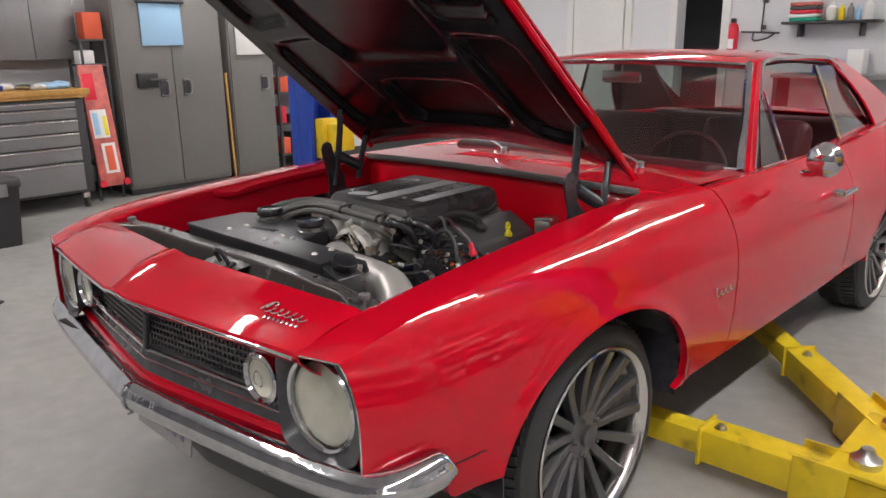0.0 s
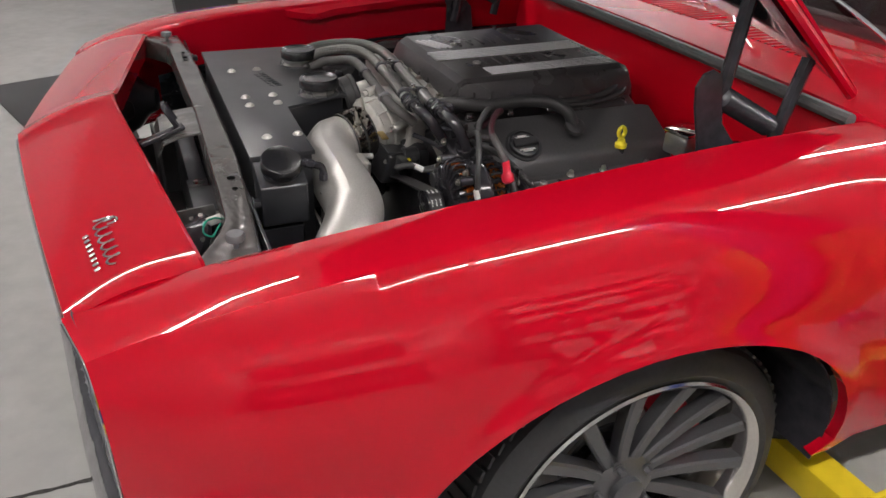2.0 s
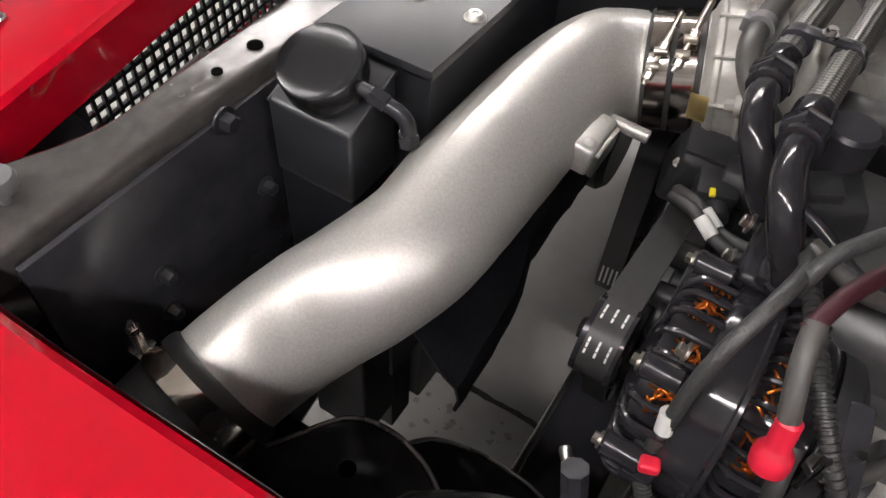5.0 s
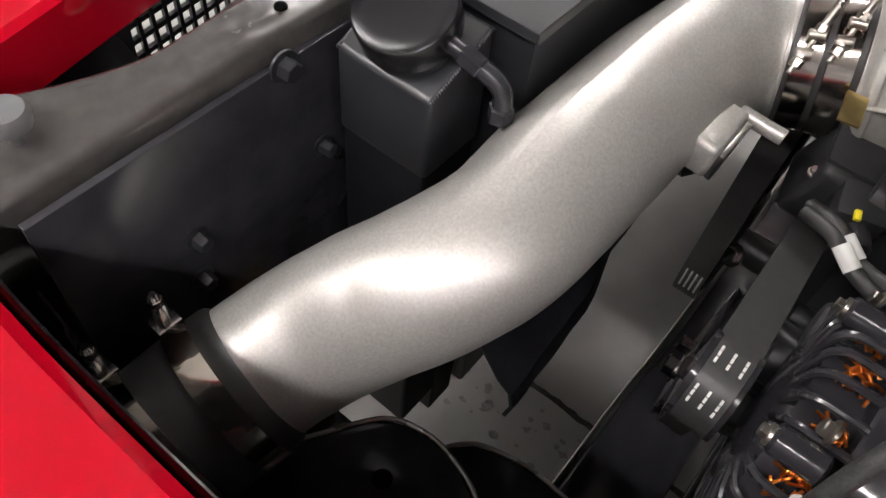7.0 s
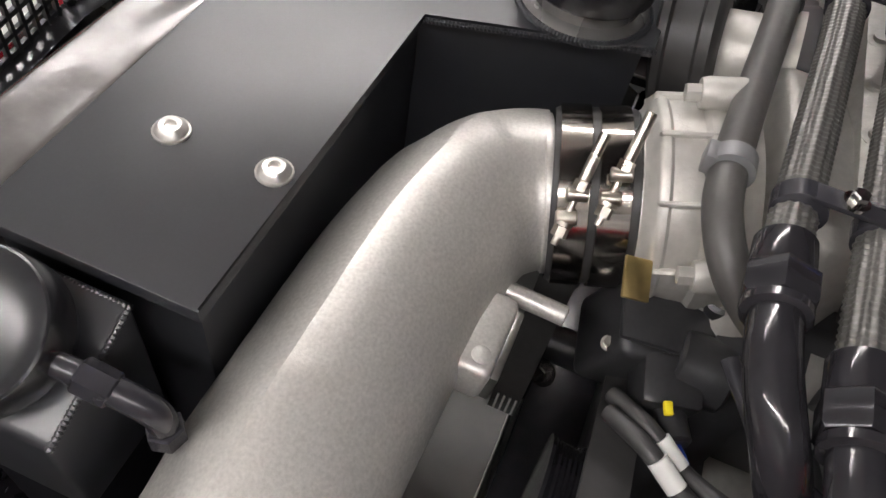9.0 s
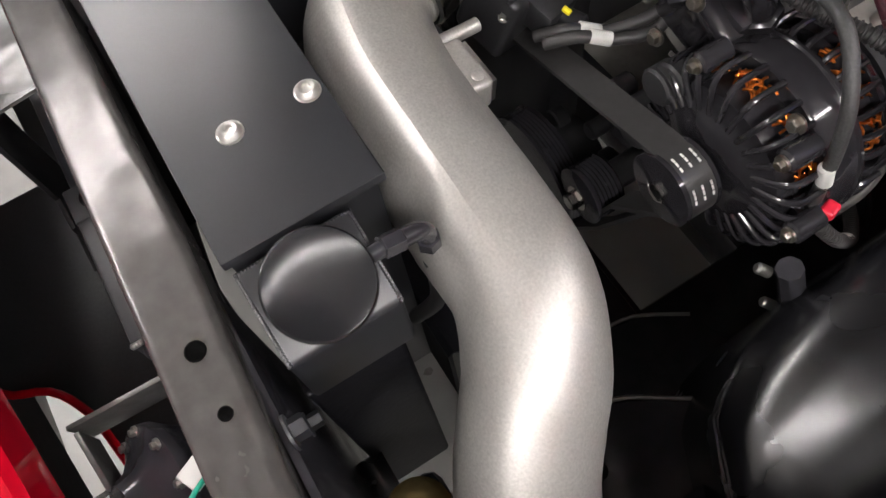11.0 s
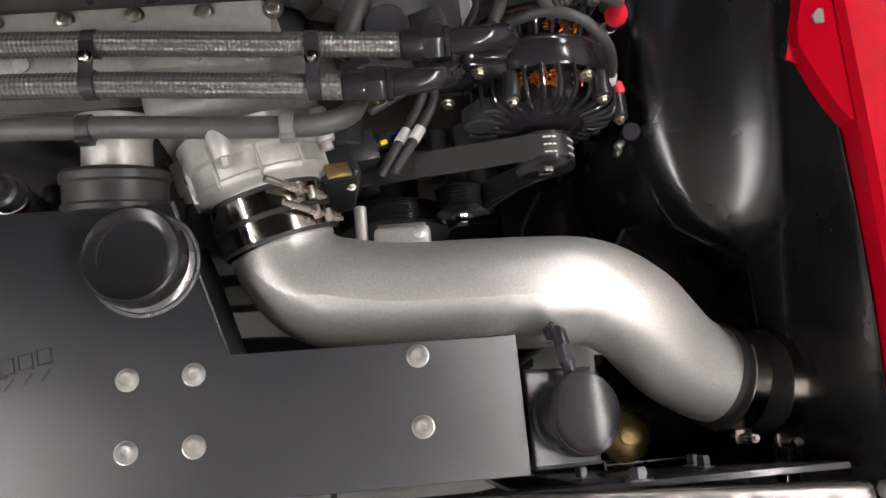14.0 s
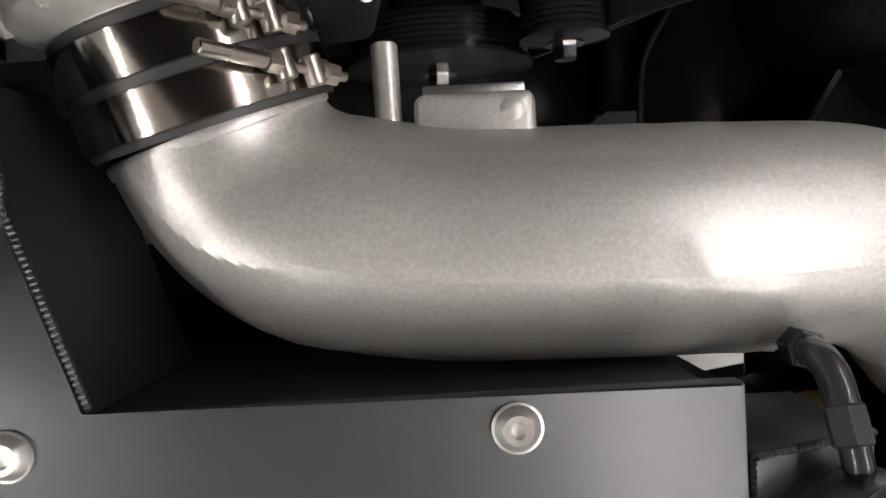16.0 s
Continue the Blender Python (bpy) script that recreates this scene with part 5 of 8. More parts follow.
for i in range(4):
    a = 2 * math.pi * (i + 0.35) / 4
    a0, u0, w0_ = frame_of(AX)
    rad = u0 * math.cos(a) + w0_ * math.sin(a)
    bm = lathe(bmesh.new(), B + rad * 0.0725 + AX * 0.030, AX, [(0.0085, 0), (0.0095, 0.004), (0.0095, 0.030), (0.0085, 0.032)], 18)
    lathe(bm, B + rad * 0.0725 + AX * 0.022, AX, [(0.0055, 0), (0.0055, 0.009)], 6)
    part("bolt_boss", bm, CASTR, tb)
# flange box between the housing and the blower
bm = box(bmesh.new(), B + AX * 0.088 + V(0, 0, -0.008), (0.150, 0.050, 0.118), rot=(-10, 0, 14), bevel=0.012, seg=3)
part("flange", bm, CASTR, tb, "pale cast aluminium mounting flange")
bm = box(bmesh.new(), (0.186, 0.716, 0.760), (0.056, 0.074, 0.070), rot=(-12, 14, 12), bevel=0.007, seg=3)
box(bm, (0.192, 0.716, 0.797), (0.046, 0.062, 0.006), rot=(-12, 14, 12), bevel=0.002)
lathe(bm, (0.176, 0.742, 0.800), (0.2, -0.2, 1), [(0.010, 0), (0.010, 0.010), (0.007, 0.012), (0.005, 0.008), (0, 0.008)], 18)
part("actuator", bm, PLAST, tb, "black plastic throttle actuator")
bm = bmesh.new()
for i in range(4):
    box(bm, (0.196, 0.706 + i * 0.007, 0.8005 - 0.0015 * i), (0.012 - 0.002 * (i % 2), 0.0035, 0.0008), rot=(-12, 14, 12))
part("label_print", bm, DRAWM, tb, "grey printed bars on the actuator")
for p in ((0.166, 0.690, 0.790), (0.212, 0.752, 0.786), (0.214, 0.690, 0.776)):
    part("cover_screw", hexbolt(bmesh.new(), p, (0.24, -0.2, 1), 0.0035, 0.004), ZINC, tb, "small plated screw")
part("tag", box(bmesh.new(), (0.206, 0.686, 0.832), (0.024, 0.016, 0.003), rot=(-10, 22, 14), bevel=0.0008), BRASSY, tb, "brass-coloured metal tag")
bm = bmesh.new()
box(bm, (0.224, 0.728, 0.772), (0.032, 0.036, 0.034), rot=(0, 14, 14), bevel=0.004)
cyl(bm, (0.234, 0.732, 0.772), (0.258, 0.742, 0.772), 0.009, 14, 0.002)
part("plug", bm, PLAST, tb, "black wiring plug")

part("plug_clip", box(bmesh.new(), (0.250, 0.728, 0.792), (0.008, 0.005, 0.004), rot=(0, 14, 20), bevel=0.001), YELLOW_P, tb, "yellow plug clip")
part("plug_wire", tube(bmesh.new(), [(0.256, 0.742, 0.772), (0.268, 0.748, 0.776), (0.280, 0.758, 0.770), (0.290, 0.775, 0.772)], 0.0016, 8, 5), BLUE, tb, "thin blue wire")

# raised mark on the reservoir lid: plain outlined shapes
mk = part("raised_mark", box(bmesh.new(), (-0.078, 0.5085, 0.8783), (0.030, 0.003, 0.0012), rot=(0, 0, 12), bevel=0.0004), SATIN, res, "raised plain shapes in the lid")
for i in range(7):
    x, y = -0.122 + i * 0.0145, 0.507 + i * 0.0031
    for dx, dy, w, h in ((-0.0055, 0, 0.0011, 0.013), (0.0055, 0, 0.0011, 0.013), (0, 0.006, 0.011, 0.0011), (0, -0.006, 0.011, 0.0011)):
        part("raised_edge", box(bmesh.new(), (x + dx, y + dy, 0.8784), (w, h, 0.0016), rot=(0, 0, 10), bevel=0.0004, seg=1), SATIN, mk)
    part("raised_edge", box(bmesh.new(), (x + 0.002, y - 0.0145, 0.8783), (0.0022, 0.011, 0.0014), rot=(0, 0, -35), bevel=0.0005, seg=1), SATIN, mk)

# ---------------------------------------------------------------- engine
eng = thing("engine", "black supercharged V8 engine with pale heads and black covers", "engine", (0, 1.0, 0.4))
bm = box(bmesh.new(), (0, 1.05, 0.62), (0.36, 0.62, 0.40), bevel=0.03)
box(bm, (0, 1.05, 0.38), (0.26, 0.60, 0.14), bevel=0.03)
part("block", bm, DGREYM, eng, "dark engine block")
# front cover with bosses
bm = box(bmesh.new(), (0.0, 0.765, 0.60), (0.44, 0.05, 0.40), bevel=0.02)
rnd = random.Random(11)
for i in range(34):
    x, z = rnd.uniform(-0.22, 0.36), rnd.uniform(0.45, 0.80)
    cyl(bm, (x, 0.76, z), (x, 0.735 + rnd.uniform(-0.012, 0.012), z), rnd.uniform(0.008, 0.022), 12, 0.002)
part("front_cover", bm, PLAST, eng, "black accessory drive cover")
for s in (1, -1):
    # cylinder head, pale casting below the valve cover
    rows = []
    for y in (0.80, 0.81, 1.30, 1.31):
        rows.append([V(s * x, y, z) for x, z in ((0.16, 0.80), (0.34, 0.745), (0.405, 0.735), (0.415, 0.70), (0.36, 0.655), (0.16, 0.64))])
    bm = loft(bmesh.new(), rows, closed=True)
    part("cylinder_head", bm, CASTR, eng, "pale cast aluminium cylinder head")
    sec = [(0.205, 0.815), (0.215, 0.842), (0.232, 0.850), (0.275, 0.828), (0.318, 0.804), (0.329, 0.796), (0.337, 0.784), (0.345, 0.760), (0.357, 0.756), (0.359, 0.746), (0.31, 0.742)]
    rows = []
    for y, k in ((0.795, 0.80), (0.800, 0.95), (0.815, 1.0), (1.0, 1.0), (1.29, 1.0), (1.312, 0.95), (1.318, 0.80)):
        rows.append([V(s * (0.30 + (x - 0.30) * k), y, 0.77 + (z - 0.77) * k) for x, z in sec])
    bm = loft(bmesh.new(), rows)
    vc = part("valve_cover", bm, COVERM, eng, "satin black valve cover", solid=0.004, angle=28)
    for y in (0.86, 0.94, 1.05, 1.13, 1.24):
        part("rim_bolt", hexbolt(bmesh.new(), (s * 0.352, y, 0.757), (s * 0.2, 0, 1), 0.0055, 0.010), ZINC, vc, "plated rim bolt")
    for i, y in enumerate((0.87, 0.99, 1.11, 1.23)):
        bm = tube(bmesh.new(), [(s * 0.400, y, 0.700), (s * 0.440, y + 0.005, 0.690), (s * 0.475, y + 0.015, 0.650), (s * 0.480, y + 0.04, 0.58), (s * 0.455, y + 0.08, 0.50), (s * 0.40, y + 0.12, 0.42)], 0.0205, 18, 6)
        part("exhaust_header_tube", bm, GLOSS, eng, "black exhaust header tube")
        bm = box(bmesh.new(), (s * 0.412, y, 0.700), (0.012, 0.09, 0.055), rot=(0, s * 15, 0), bevel=0.006)
        for dy in (-0.034, 0.034):
            hexbolt(bm, (s * 0.418, y + dy, 0.708), (s, 0, 0.2), 0.0065, 0.010)
        part("header_flange", bm, HEADERM, eng, "dull steel header flange")
        bm = cyl(bmesh.new(), (s * 0.425, y - 0.05, 0.69), (s * 0.385, y - 0.05, 0.725), 0.012, 14, 0.002)
        cyl(bm, (s * 0.428, y - 0.05, 0.687), (s * 0.445, y - 0.05, 0.672), 0.0085, 12, 0.002)
        part("plug_boot", bm, HEADERM, eng, "bright spark plug heat sleeve")
        bm = tube(bmesh.new(), [(s * 0.372, y + 0.052, 0.748), (s * 0.398, y + 0.040, 0.755), (s * 0.428, y + 0.010, 0.738), (s * 0.446, y - 0.030, 0.695), (s * 0.440, y - 0.05, 0.672)], 0.0062, 12, 5)
        part("plug_lead", bm, HOSE, eng, "grey spark plug lead")
        bm = box(bmesh.new(), (s * 0.384, y + 0.050, 0.745), (0.026, 0.030, 0.022), rot=(0, s * 20, 0), bevel=0.003)
        part("coil", bm, PLAST, eng, "black ignition coil")
        bm = cyl(bmesh.new(), (s * 0.378, y - 0.022, 0.735), (s * 0.384, y - 0.022, 0.768), 0.008, 12, 0.002)
        part("head_stud", bm, HEADERM, eng, "bright stud on the head")
        bm = cyl(bmesh.new(), (s * 0.372, y + 0.018, 0.735), (s * 0.380, y + 0.018, 0.762), 0.006, 12, 0.001)
        part("head_stud", bm, STEEL, eng, "bright stud on the head")
        bm = box(bmesh.new(), (s * 0.398, y - 0.004, 0.744), (0.030, 0.012, 0.016), rot=(0, s * 24, 10), bevel=0.003)
        part("wiring_bracket", bm, GLOSS, eng, "black bracket on the head")
        bm = box(bmesh.new(), (s * 0.404, y + 0.034, 0.734), (0.020, 0.020, 0.012), rot=(0, s * 24, -12), bevel=0.003)
        part("wiring_bracket", bm, GLOSS, eng, "black bracket on the head")
# oil filler cap on the near valve cover: raised ring with a grip bar
NV = V(0.50, 0, 0.866).normalized()
oc = V(0.302, 0.960, 0.814)
cap = part("oil_cap", lathe(bmesh.new(), oc, NV, [(0.040, 0), (0.040, 0.002), (0.034, 0.003), (0.033, 0.010), (0.029, 0.012), (0.028, 0.008), (0, 0.008)], 36), PLAST, eng, "round black oil filler cap")
part("grip", box(bmesh.new(), oc + NV * 0.013, (0.018, 0.056, 0.013), rot=(0, 30, 0), bevel=0.004), PLAST, cap, "raised grip bar")
for i, (u, w) in enumerate(((-0.018, 0.020), (-0.014, 0.032), (0.016, 0.036), (0.020, 0.022))):
    part("print", box(bmesh.new(), oc + NV * 0.0095 + V(0.866, 0, -0.5) * u, (0.003, w, 0.0012), rot=(0, 30, 0)), WHITE_P, cap, "pale printed bar")
# dipstick with a yellow loop
bm = tube(bmesh.new(), [(0.332, 1.190, 0.75), (0.330, 1.182, 0.800)], 0.007, 12, 1, smooth=False)
part("dipstick_tube", bm, GLOSS, eng)
bm = bmesh.new()
tube(bm, [V(0.330, 1.180 + 0.008 * math.sin(a), 0.830 + 0.011 * math.cos(a)) for a in [2 * math.pi * i / 20 for i in range(21)]], 0.0045, 10, 1, smooth=False, ends=False)
lathe(bm, (0.330, 1.182, 0.796), (0, 0, 1), [(0.013, 0), (0.013, 0.008), (0.009, 0.012), (0.008, 0.018)], 18)
part("dipstick_handle", bm, YELLOW_P, eng, "yellow dipstick loop")

# supercharger with a ribbed lid
sc = thing("supercharger", "black ribbed supercharger with bright striped lid", "supercharger", (0, 1.03, 0.85))
prof_x = [(-0.228, 0.835), (-0.226, 0.850), (-0.216, 0.859), (-0.208, 0.866), (-0.202, 0.906), (-0.195, 0.919), (-0.182, 0.927), (0.182, 0.927), (0.195, 0.919), (0.202, 0.906), (0.208, 0.866), (0.216, 0.859), (0.226, 0.850), (0.228, 0.835)]
rows = []
for y, k, dz in ((0.838, 0.90, -0.055), (0.846, 0.97, -0.030), (0.856, 0.985, -0.010), (0.874, 1.0, 0.0), (1.25, 1.02, 0.008), (1.272, 1.0, -0.002), (1.286, 0.97, -0.03), (1.294, 0.95, -0.06)):
    rows.append([V(x * k, y, 0.835 + (z - 0.835) * max(0.1, 1 + dz / 0.092)) for x, z in prof_x])
part("lid", loft(bmesh.new(), rows), LIDM, sc, "black cast lid", angle=24, solid=0.004)
bm = box(bmesh.new(), (0, 1.03, 0.80), (0.37, 0.42, 0.09), bevel=0.012)
part("case", bm, PLAST, sc)
for s in (1, -1):
    for i in range(9):
        bm = cyl(bmesh.new(), (s * 0.203, 0.885 + i * 0.044, 0.858), (s * 0.195, 0.885 + i * 0.044, 0.904), 0.009, 12, 0.003)
        part("lid_flute", bm, LIDM, sc)
    for i in range(5):
        bm = lathe(bmesh.new(), (s * 0.217, 0.872 + i * 0.095, 0.853), (s * 0.2, 0, 1), [(0.010, 0), (0.010, 0.003), (0.0065, 0.004), (0.0065, 0.010), (0.005, 0.011)], 16)
        part("lid_bolt", bm, STEEL, sc, "bright lid bolt")
for i in range(5):
    part("stripe", box(bmesh.new(), (-0.010 + i * 0.0130, 1.050, 0.9322), (0.0050, 0.370, 0.005), rot=(0.8, 0, 0), bevel=0.001), STRIPEM, sc, "bright raised stripe")
for i in range(6):
    part("stripe", box(bmesh.new(), (0.128 + i * 0.0088, 1.09, 0.9312), (0.0032, 0.30, 0.004), rot=(0.8, 0, 0), bevel=0.001), STRIPEM, sc, "bright raised stripe")
for i in range(3):
    part("stripe", box(bmesh.new(), (-0.085, 0.895 + i * 0.015, 0.929), (0.080, 0.008, 0.005), rot=(0, 0, 24), bevel=0.001), STRIPEM, sc, "bright slanted stripe")
for i in range(8):
    for cx in (0.088, -0.080):
        part("lid_rib", box(bmesh.new(), (cx, 0.965 + i * 0.030, 0.930), (0.060, 0.007, 0.007), rot=(0.8, 0, 0), bevel=0.002), LIDM, sc)
for x, y in ((0.085, 0.945), (0.085, 1.125), (-0.07, 0.955), (-0.07, 1.125)):
    part("lid_screw", lathe(bmesh.new(), (x, y, 0.928), (0, 0, 1), [(0.009, 0), (0.009, 0.004), (0.005, 0.005), (0.004, 0.003), (0, 0.003)], 16), ZINC, sc, "bright lid screw")
# pale front casting of the blower
bm = box(bmesh.new(), (-0.02, 0.806, 0.842), (0.36, 0.07, 0.092), bevel=0.012)
for i in range(7):
    x = -0.16 + i * 0.05
    lathe(bm, (x, 0.785, 0.884), (0, -0.3, 1), [(0.010, 0), (0.010, 0.004), (0.007, 0.005), (0.007, 0.008)], 14)
part("snout", bm, CASTR, sc, "pale cast blower snout")
for i in range(6):
    part("snout_bolt", lathe(bmesh.new(), (-0.15 + i * 0.062, 0.826, 0.887), (0, -0.2, 1), [(0.0095, 0), (0.0095, 0.0015), (0.0065, 0.002), (0.0065, 0.007), (0.005, 0.0078), (0.003, 0.0078), (0.003, 0.004), (0, 0.004)], 14), BOLTM, sc, "plated bolt")
# breather hose from the blower to the valve cover
bm = tube(bmesh.new(), [(0.215, 0.775, 0.885), (0.238, 0.82, 0.898), (0.250, 0.90, 0.888), (0.246, 0.97, 0.890), (0.262, 1.03, 0.888), (0.285, 1.065, 0.872), (0.296, 1.078, 0.845)], 0.0125, 16, 6)
lathe(bm, (0.297, 1.080, 0.838), (0.5, 0, 0.87), [(0.022, 0), (0.022, 0.010), (0.016, 0.014)], 18)
lone("breather_hose", bm, RUBBER, "black rubber breather hose into the valve cover", "hose")
bm = tube(bmesh.new(), [(0.205, 1.0, 0.868), (0.21, 1.10, 0.866), (0.215, 1.19, 0.872), (0.20, 1.24, 0.89), (0.16, 1.26, 0.905), (0.05, 1.27, 0.90)], 0.008, 12, 6)
lone("loom", bm, RUBBER, "black wiring loom along the blower", "cable")
bm = tube(bmesh.new(), [(0.21, 1.04, 0.860), (0.222, 1.13, 0.860), (0.225, 1.21, 0.868), (0.20, 1.265, 0.88), (0.10, 1.29, 0.88)], 0.006, 12, 6)
lone("loom", bm, RUBBER, "black wiring loom along the blower", "cable")

# ---------------------------------------------------------------- hoses over the front of the engine
BRAIDS = material("grey_braid_strand", (0.17, 0.165, 0.155), 0.30, 0.55, vary=0.25, grain=700)


def braided(pts, r, label, seg=18):
    """Hose with raised crossing strands."""
    t = thing("braided_hose", label, "hose", pts[0], "hoses over the engine front")
    path = smooth_path(pts, 40)
    even, left = [path[0]], 0.0
    for p, q in zip(path, path[1:]):
        step = (q - p).length
        while left + 0.0009 <= step:
            left += 0.0009
            even.append(p.lerp(q, left / step))
        left -= step
    n, verts = 72, []
    u = (even[1] - even[0]).orthogonal().normalized()
    for i, p in enumerate(even):
        d = (even[min(i + 1, len(even) - 1)] - even[max(i - 1, 0)]).normalized()
        u = (u - d * d.dot(u)).normalized()
        w = d.cross(u)
        for k in range(n):
            a = 2 * math.pi * k / n
            h = math.sin(7 * a + i * 0.72) * math.sin(7 * a - i * 0.72)
            verts.append(p + (u * math.cos(a) + w * math.sin(a)) * (r + 0.00085 * h))
    faces = [(i * n + k, i * n + (k + 1) % n, (i + 1) * n + (k + 1) % n, (i + 1) * n + k) for i in range(len(even) - 1) for k in range(n)]
    me = bpy.data.meshes.new("braid_sleeve")
    me.from_pydata([tuple(v) for v in verts], [], faces)
    me.polygons.foreach_set("use_smooth", [True] * len(faces))
    me.materials.append(BRAIDS)
    ob = new("braid_sleeve", me)
    ob.parent = t
    ob.location = -t.location
    return t




def fitting(t, p, d, r, elbow):
    """Black anodised hose end: socket, hex nut, then an elbow."""
    p, d = Vector(p), Vector(d).normalized()
    bm = lathe(bmesh.new(), p, d, [(r * 1.1, 0), (r * 1.32, 0.002), (r * 1.35, 0.018), (r * 1.2, 0.022)], 28)
    part("socket", bm, ALTM, t, "gloss black hose socket")
    bm = lathe(bmesh.new(), p + d * 0.020, d, [(r * 1.45, 0), (r * 1.6, 0.002), (r * 1.6, 0.016), (r * 1.45, 0.018)], 6)
    lathe(bm, p + d * 0.038, d, [(r * 1.25, 0), (r * 1.4, 0.001), (r * 1.4, 0.005), (r * 1.25, 0.006)], 28)
    part("nut", bm, ALTM, t, "gloss black hex nut")
    bm = tube(bmesh.new(), elbow, r * 1.08, 22, 8)
    part("elbow", bm, ALTM, t, "gloss black elbow")
    e = Vector(elbow[-1])
    dn = (e - Vector(elbow[-2])).normalized()
    bm = lathe(bmesh.new(), e - dn * 0.004, dn, [(r * 1.2, 0), (r * 1.5, 0.002), (r * 1.5, 0.012), (r * 1.2, 0.014)], 6)
    part("end_nut", bm, ALTM, t, "gloss black end nut")


h1 = braided([(-0.215, 0.60, 0.885), (-0.225, 0.66, 0.905), (-0.20, 0.745, 0.914), (-0.13, 0.785, 0.914), (0.0, 0.786, 0.913), (0.15, 0.776, 0.912), (0.275, 0.767, 0.912)], 0.0105, "black braided coolant hose with an elbow end")
fitting(h1, (0.272, 0.767, 0.912), (1, 0, 0), 0.0105, [(0.312, 0.767, 0.912), (0.335, 0.768, 0.912), (0.355, 0.772, 0.908), (0.368, 0.780, 0.895), (0.372, 0.790, 0.874), (0.371, 0.800, 0.852)])
h2 = braided([(-0.155, 0.60, 0.885), (-0.170, 0.655, 0.905), (-0.155, 0.722, 0.912), (-0.10, 0.748, 0.912), (0.0, 0.748, 0.911), (0.12, 0.740, 0.910), (0.222, 0.732, 0.909)], 0.0105, "black braided coolant hose with an elbow end")
fitting(h2, (0.220, 0.732, 0.909), (1, 0, 0), 0.0105, [(0.260, 0.732, 0.909), (0.282, 0.733, 0.909), (0.302, 0.738, 0.905), (0.315, 0.748, 0.892), (0.320, 0.760, 0.872), (0.319, 0.774, 0.850)])
gh = thing("coolant_hose", "plain grey rubber coolant hose", "hose", (0, 0.70, 0.88), "hoses over the engine front")
bm = tube(bmesh.new(), [(-0.14, 0.62, 0.880), (-0.14, 0.665, 0.892), (-0.10, 0.712, 0.900), (0.0, 0.714, 0.900), (0.10, 0.708, 0.898), (0.175, 0.704, 0.897), (0.205, 0.708, 0.892), (0.225, 0.722, 0.880), (0.232, 0.745, 0.862)], 0.0098, 20, 8)
part("hose", bm, HOSE, gh)
for x, y in ((-0.005, 0.714), (0.165, 0.7045)):
    bm = lathe(bmesh.new(), (x, y, 0.8985), (1, 0, 0), [(0.0105, 0), (0.0122, 0.0005), (0.0122, 0.0115), (0.0105, 0.012)], 24)
    box(bm, (x + 0.006, y - 0.0115, 0.8995), (0.014, 0.006, 0.012), bevel=0.001)
    part("spring_clip", bm, PLAST if x < 0.1 else DRAWM, gh, "hose clip")
for x, ya, yb in ((0.196, 0.7725, 0.7345), (0.008, 0.7855, 0.7475)):
    pc = thing("hose_clamp", "black double clamp holding two braided hoses", "clamp", (x, 0.75, 0.91), "clamps on the hoses")
    bm = bmesh.new()
    for y in (ya, yb):
        lathe(bm, (x - 0.005, y, 0.9115), (1, 0, 0), [(0.0112, 0), (0.0128, 0.0008), (0.0128, 0.0112), (0.0112, 0.012)], 26)
    box(bm, (x + 0.001, (ya + yb) / 2, 0.9225), (0.012, 0.038, 0.003), bevel=0.0008)
    part("strap", bm, GLOSS, pc)
    part("bolt", hexbolt(bmesh.new(), (x + 0.001, (ya + yb) / 2, 0.924), (0, 0, 1), 0.0042, 0.005), STEEL, pc, "bright clamp bolt")

# thermostat neck and its rubber joint
nk = thing("water_neck", "pale cast water neck with a black rubber joint", "water neck", (0.015, 0.69, 0.86))
AN = V(0.02, 0.96, 0.24).normalized()
bm = lathe(bmesh.new(), V(0.010, 0.655, 0.849), AN, [(0.034, -0.004), (0.0440, -0.002), (0.0470, 0.0), (0.0470, 0.005), (0.0448, 0.007), (0.0448, 0.024), (0.0470, 0.026), (0.0470, 0.033), (0.0440, 0.036), (0.034, 0.038)], 48)
part("rubber_joint", bm, RUBBER, nk, "black rubber joint")
bm = lathe(bmesh.new(), V(0.0105, 0.686, 0.850), AN, [(0.030, 0), (0.031, 0.002), (0.030, 0.030), (0.034, 0.045), (0.034, 0.055)], 40)
part("neck", bm, CASTR, nk, "pale cast neck")
bm = lathe(bmesh.new(), V(0.010, 0.652, 0.847), AN, [(0.030, 0.0), (0.030, 0.012)], 32)
part("inner_tube", bm, PLAST, nk)
# small valve block beside it
vb = thing("heater_valve", "small black and bright hose valve", "valve", (-0.10, 0.67, 0.86))
bm = cyl(bmesh.new(), (-0.085, 0.675, 0.80), (-0.085, 0.675, 0.872), 0.016, 20, 0.003)
cyl(bm, (-0.085, 0.675, 0.872), (-0.085, 0.675, 0.882), 0.010, 16, 0.002)
part("body", bm, GLOSS, vb)
part("ring", lathe(bmesh.new(), (-0.085, 0.675, 0.845), (0, 0, 1), [(0.0165, 0), (0.018, 0.001), (0.018, 0.008), (0.0165, 0.009)], 24), STEEL, vb, "bright hose ring")
part("hose", tube(bmesh.new(), [(-0.085, 0.675, 0.80), (-0.088, 0.69, 0.77), (-0.10, 0.72, 0.74)], 0.009, 14, 6), HOSE, vb)

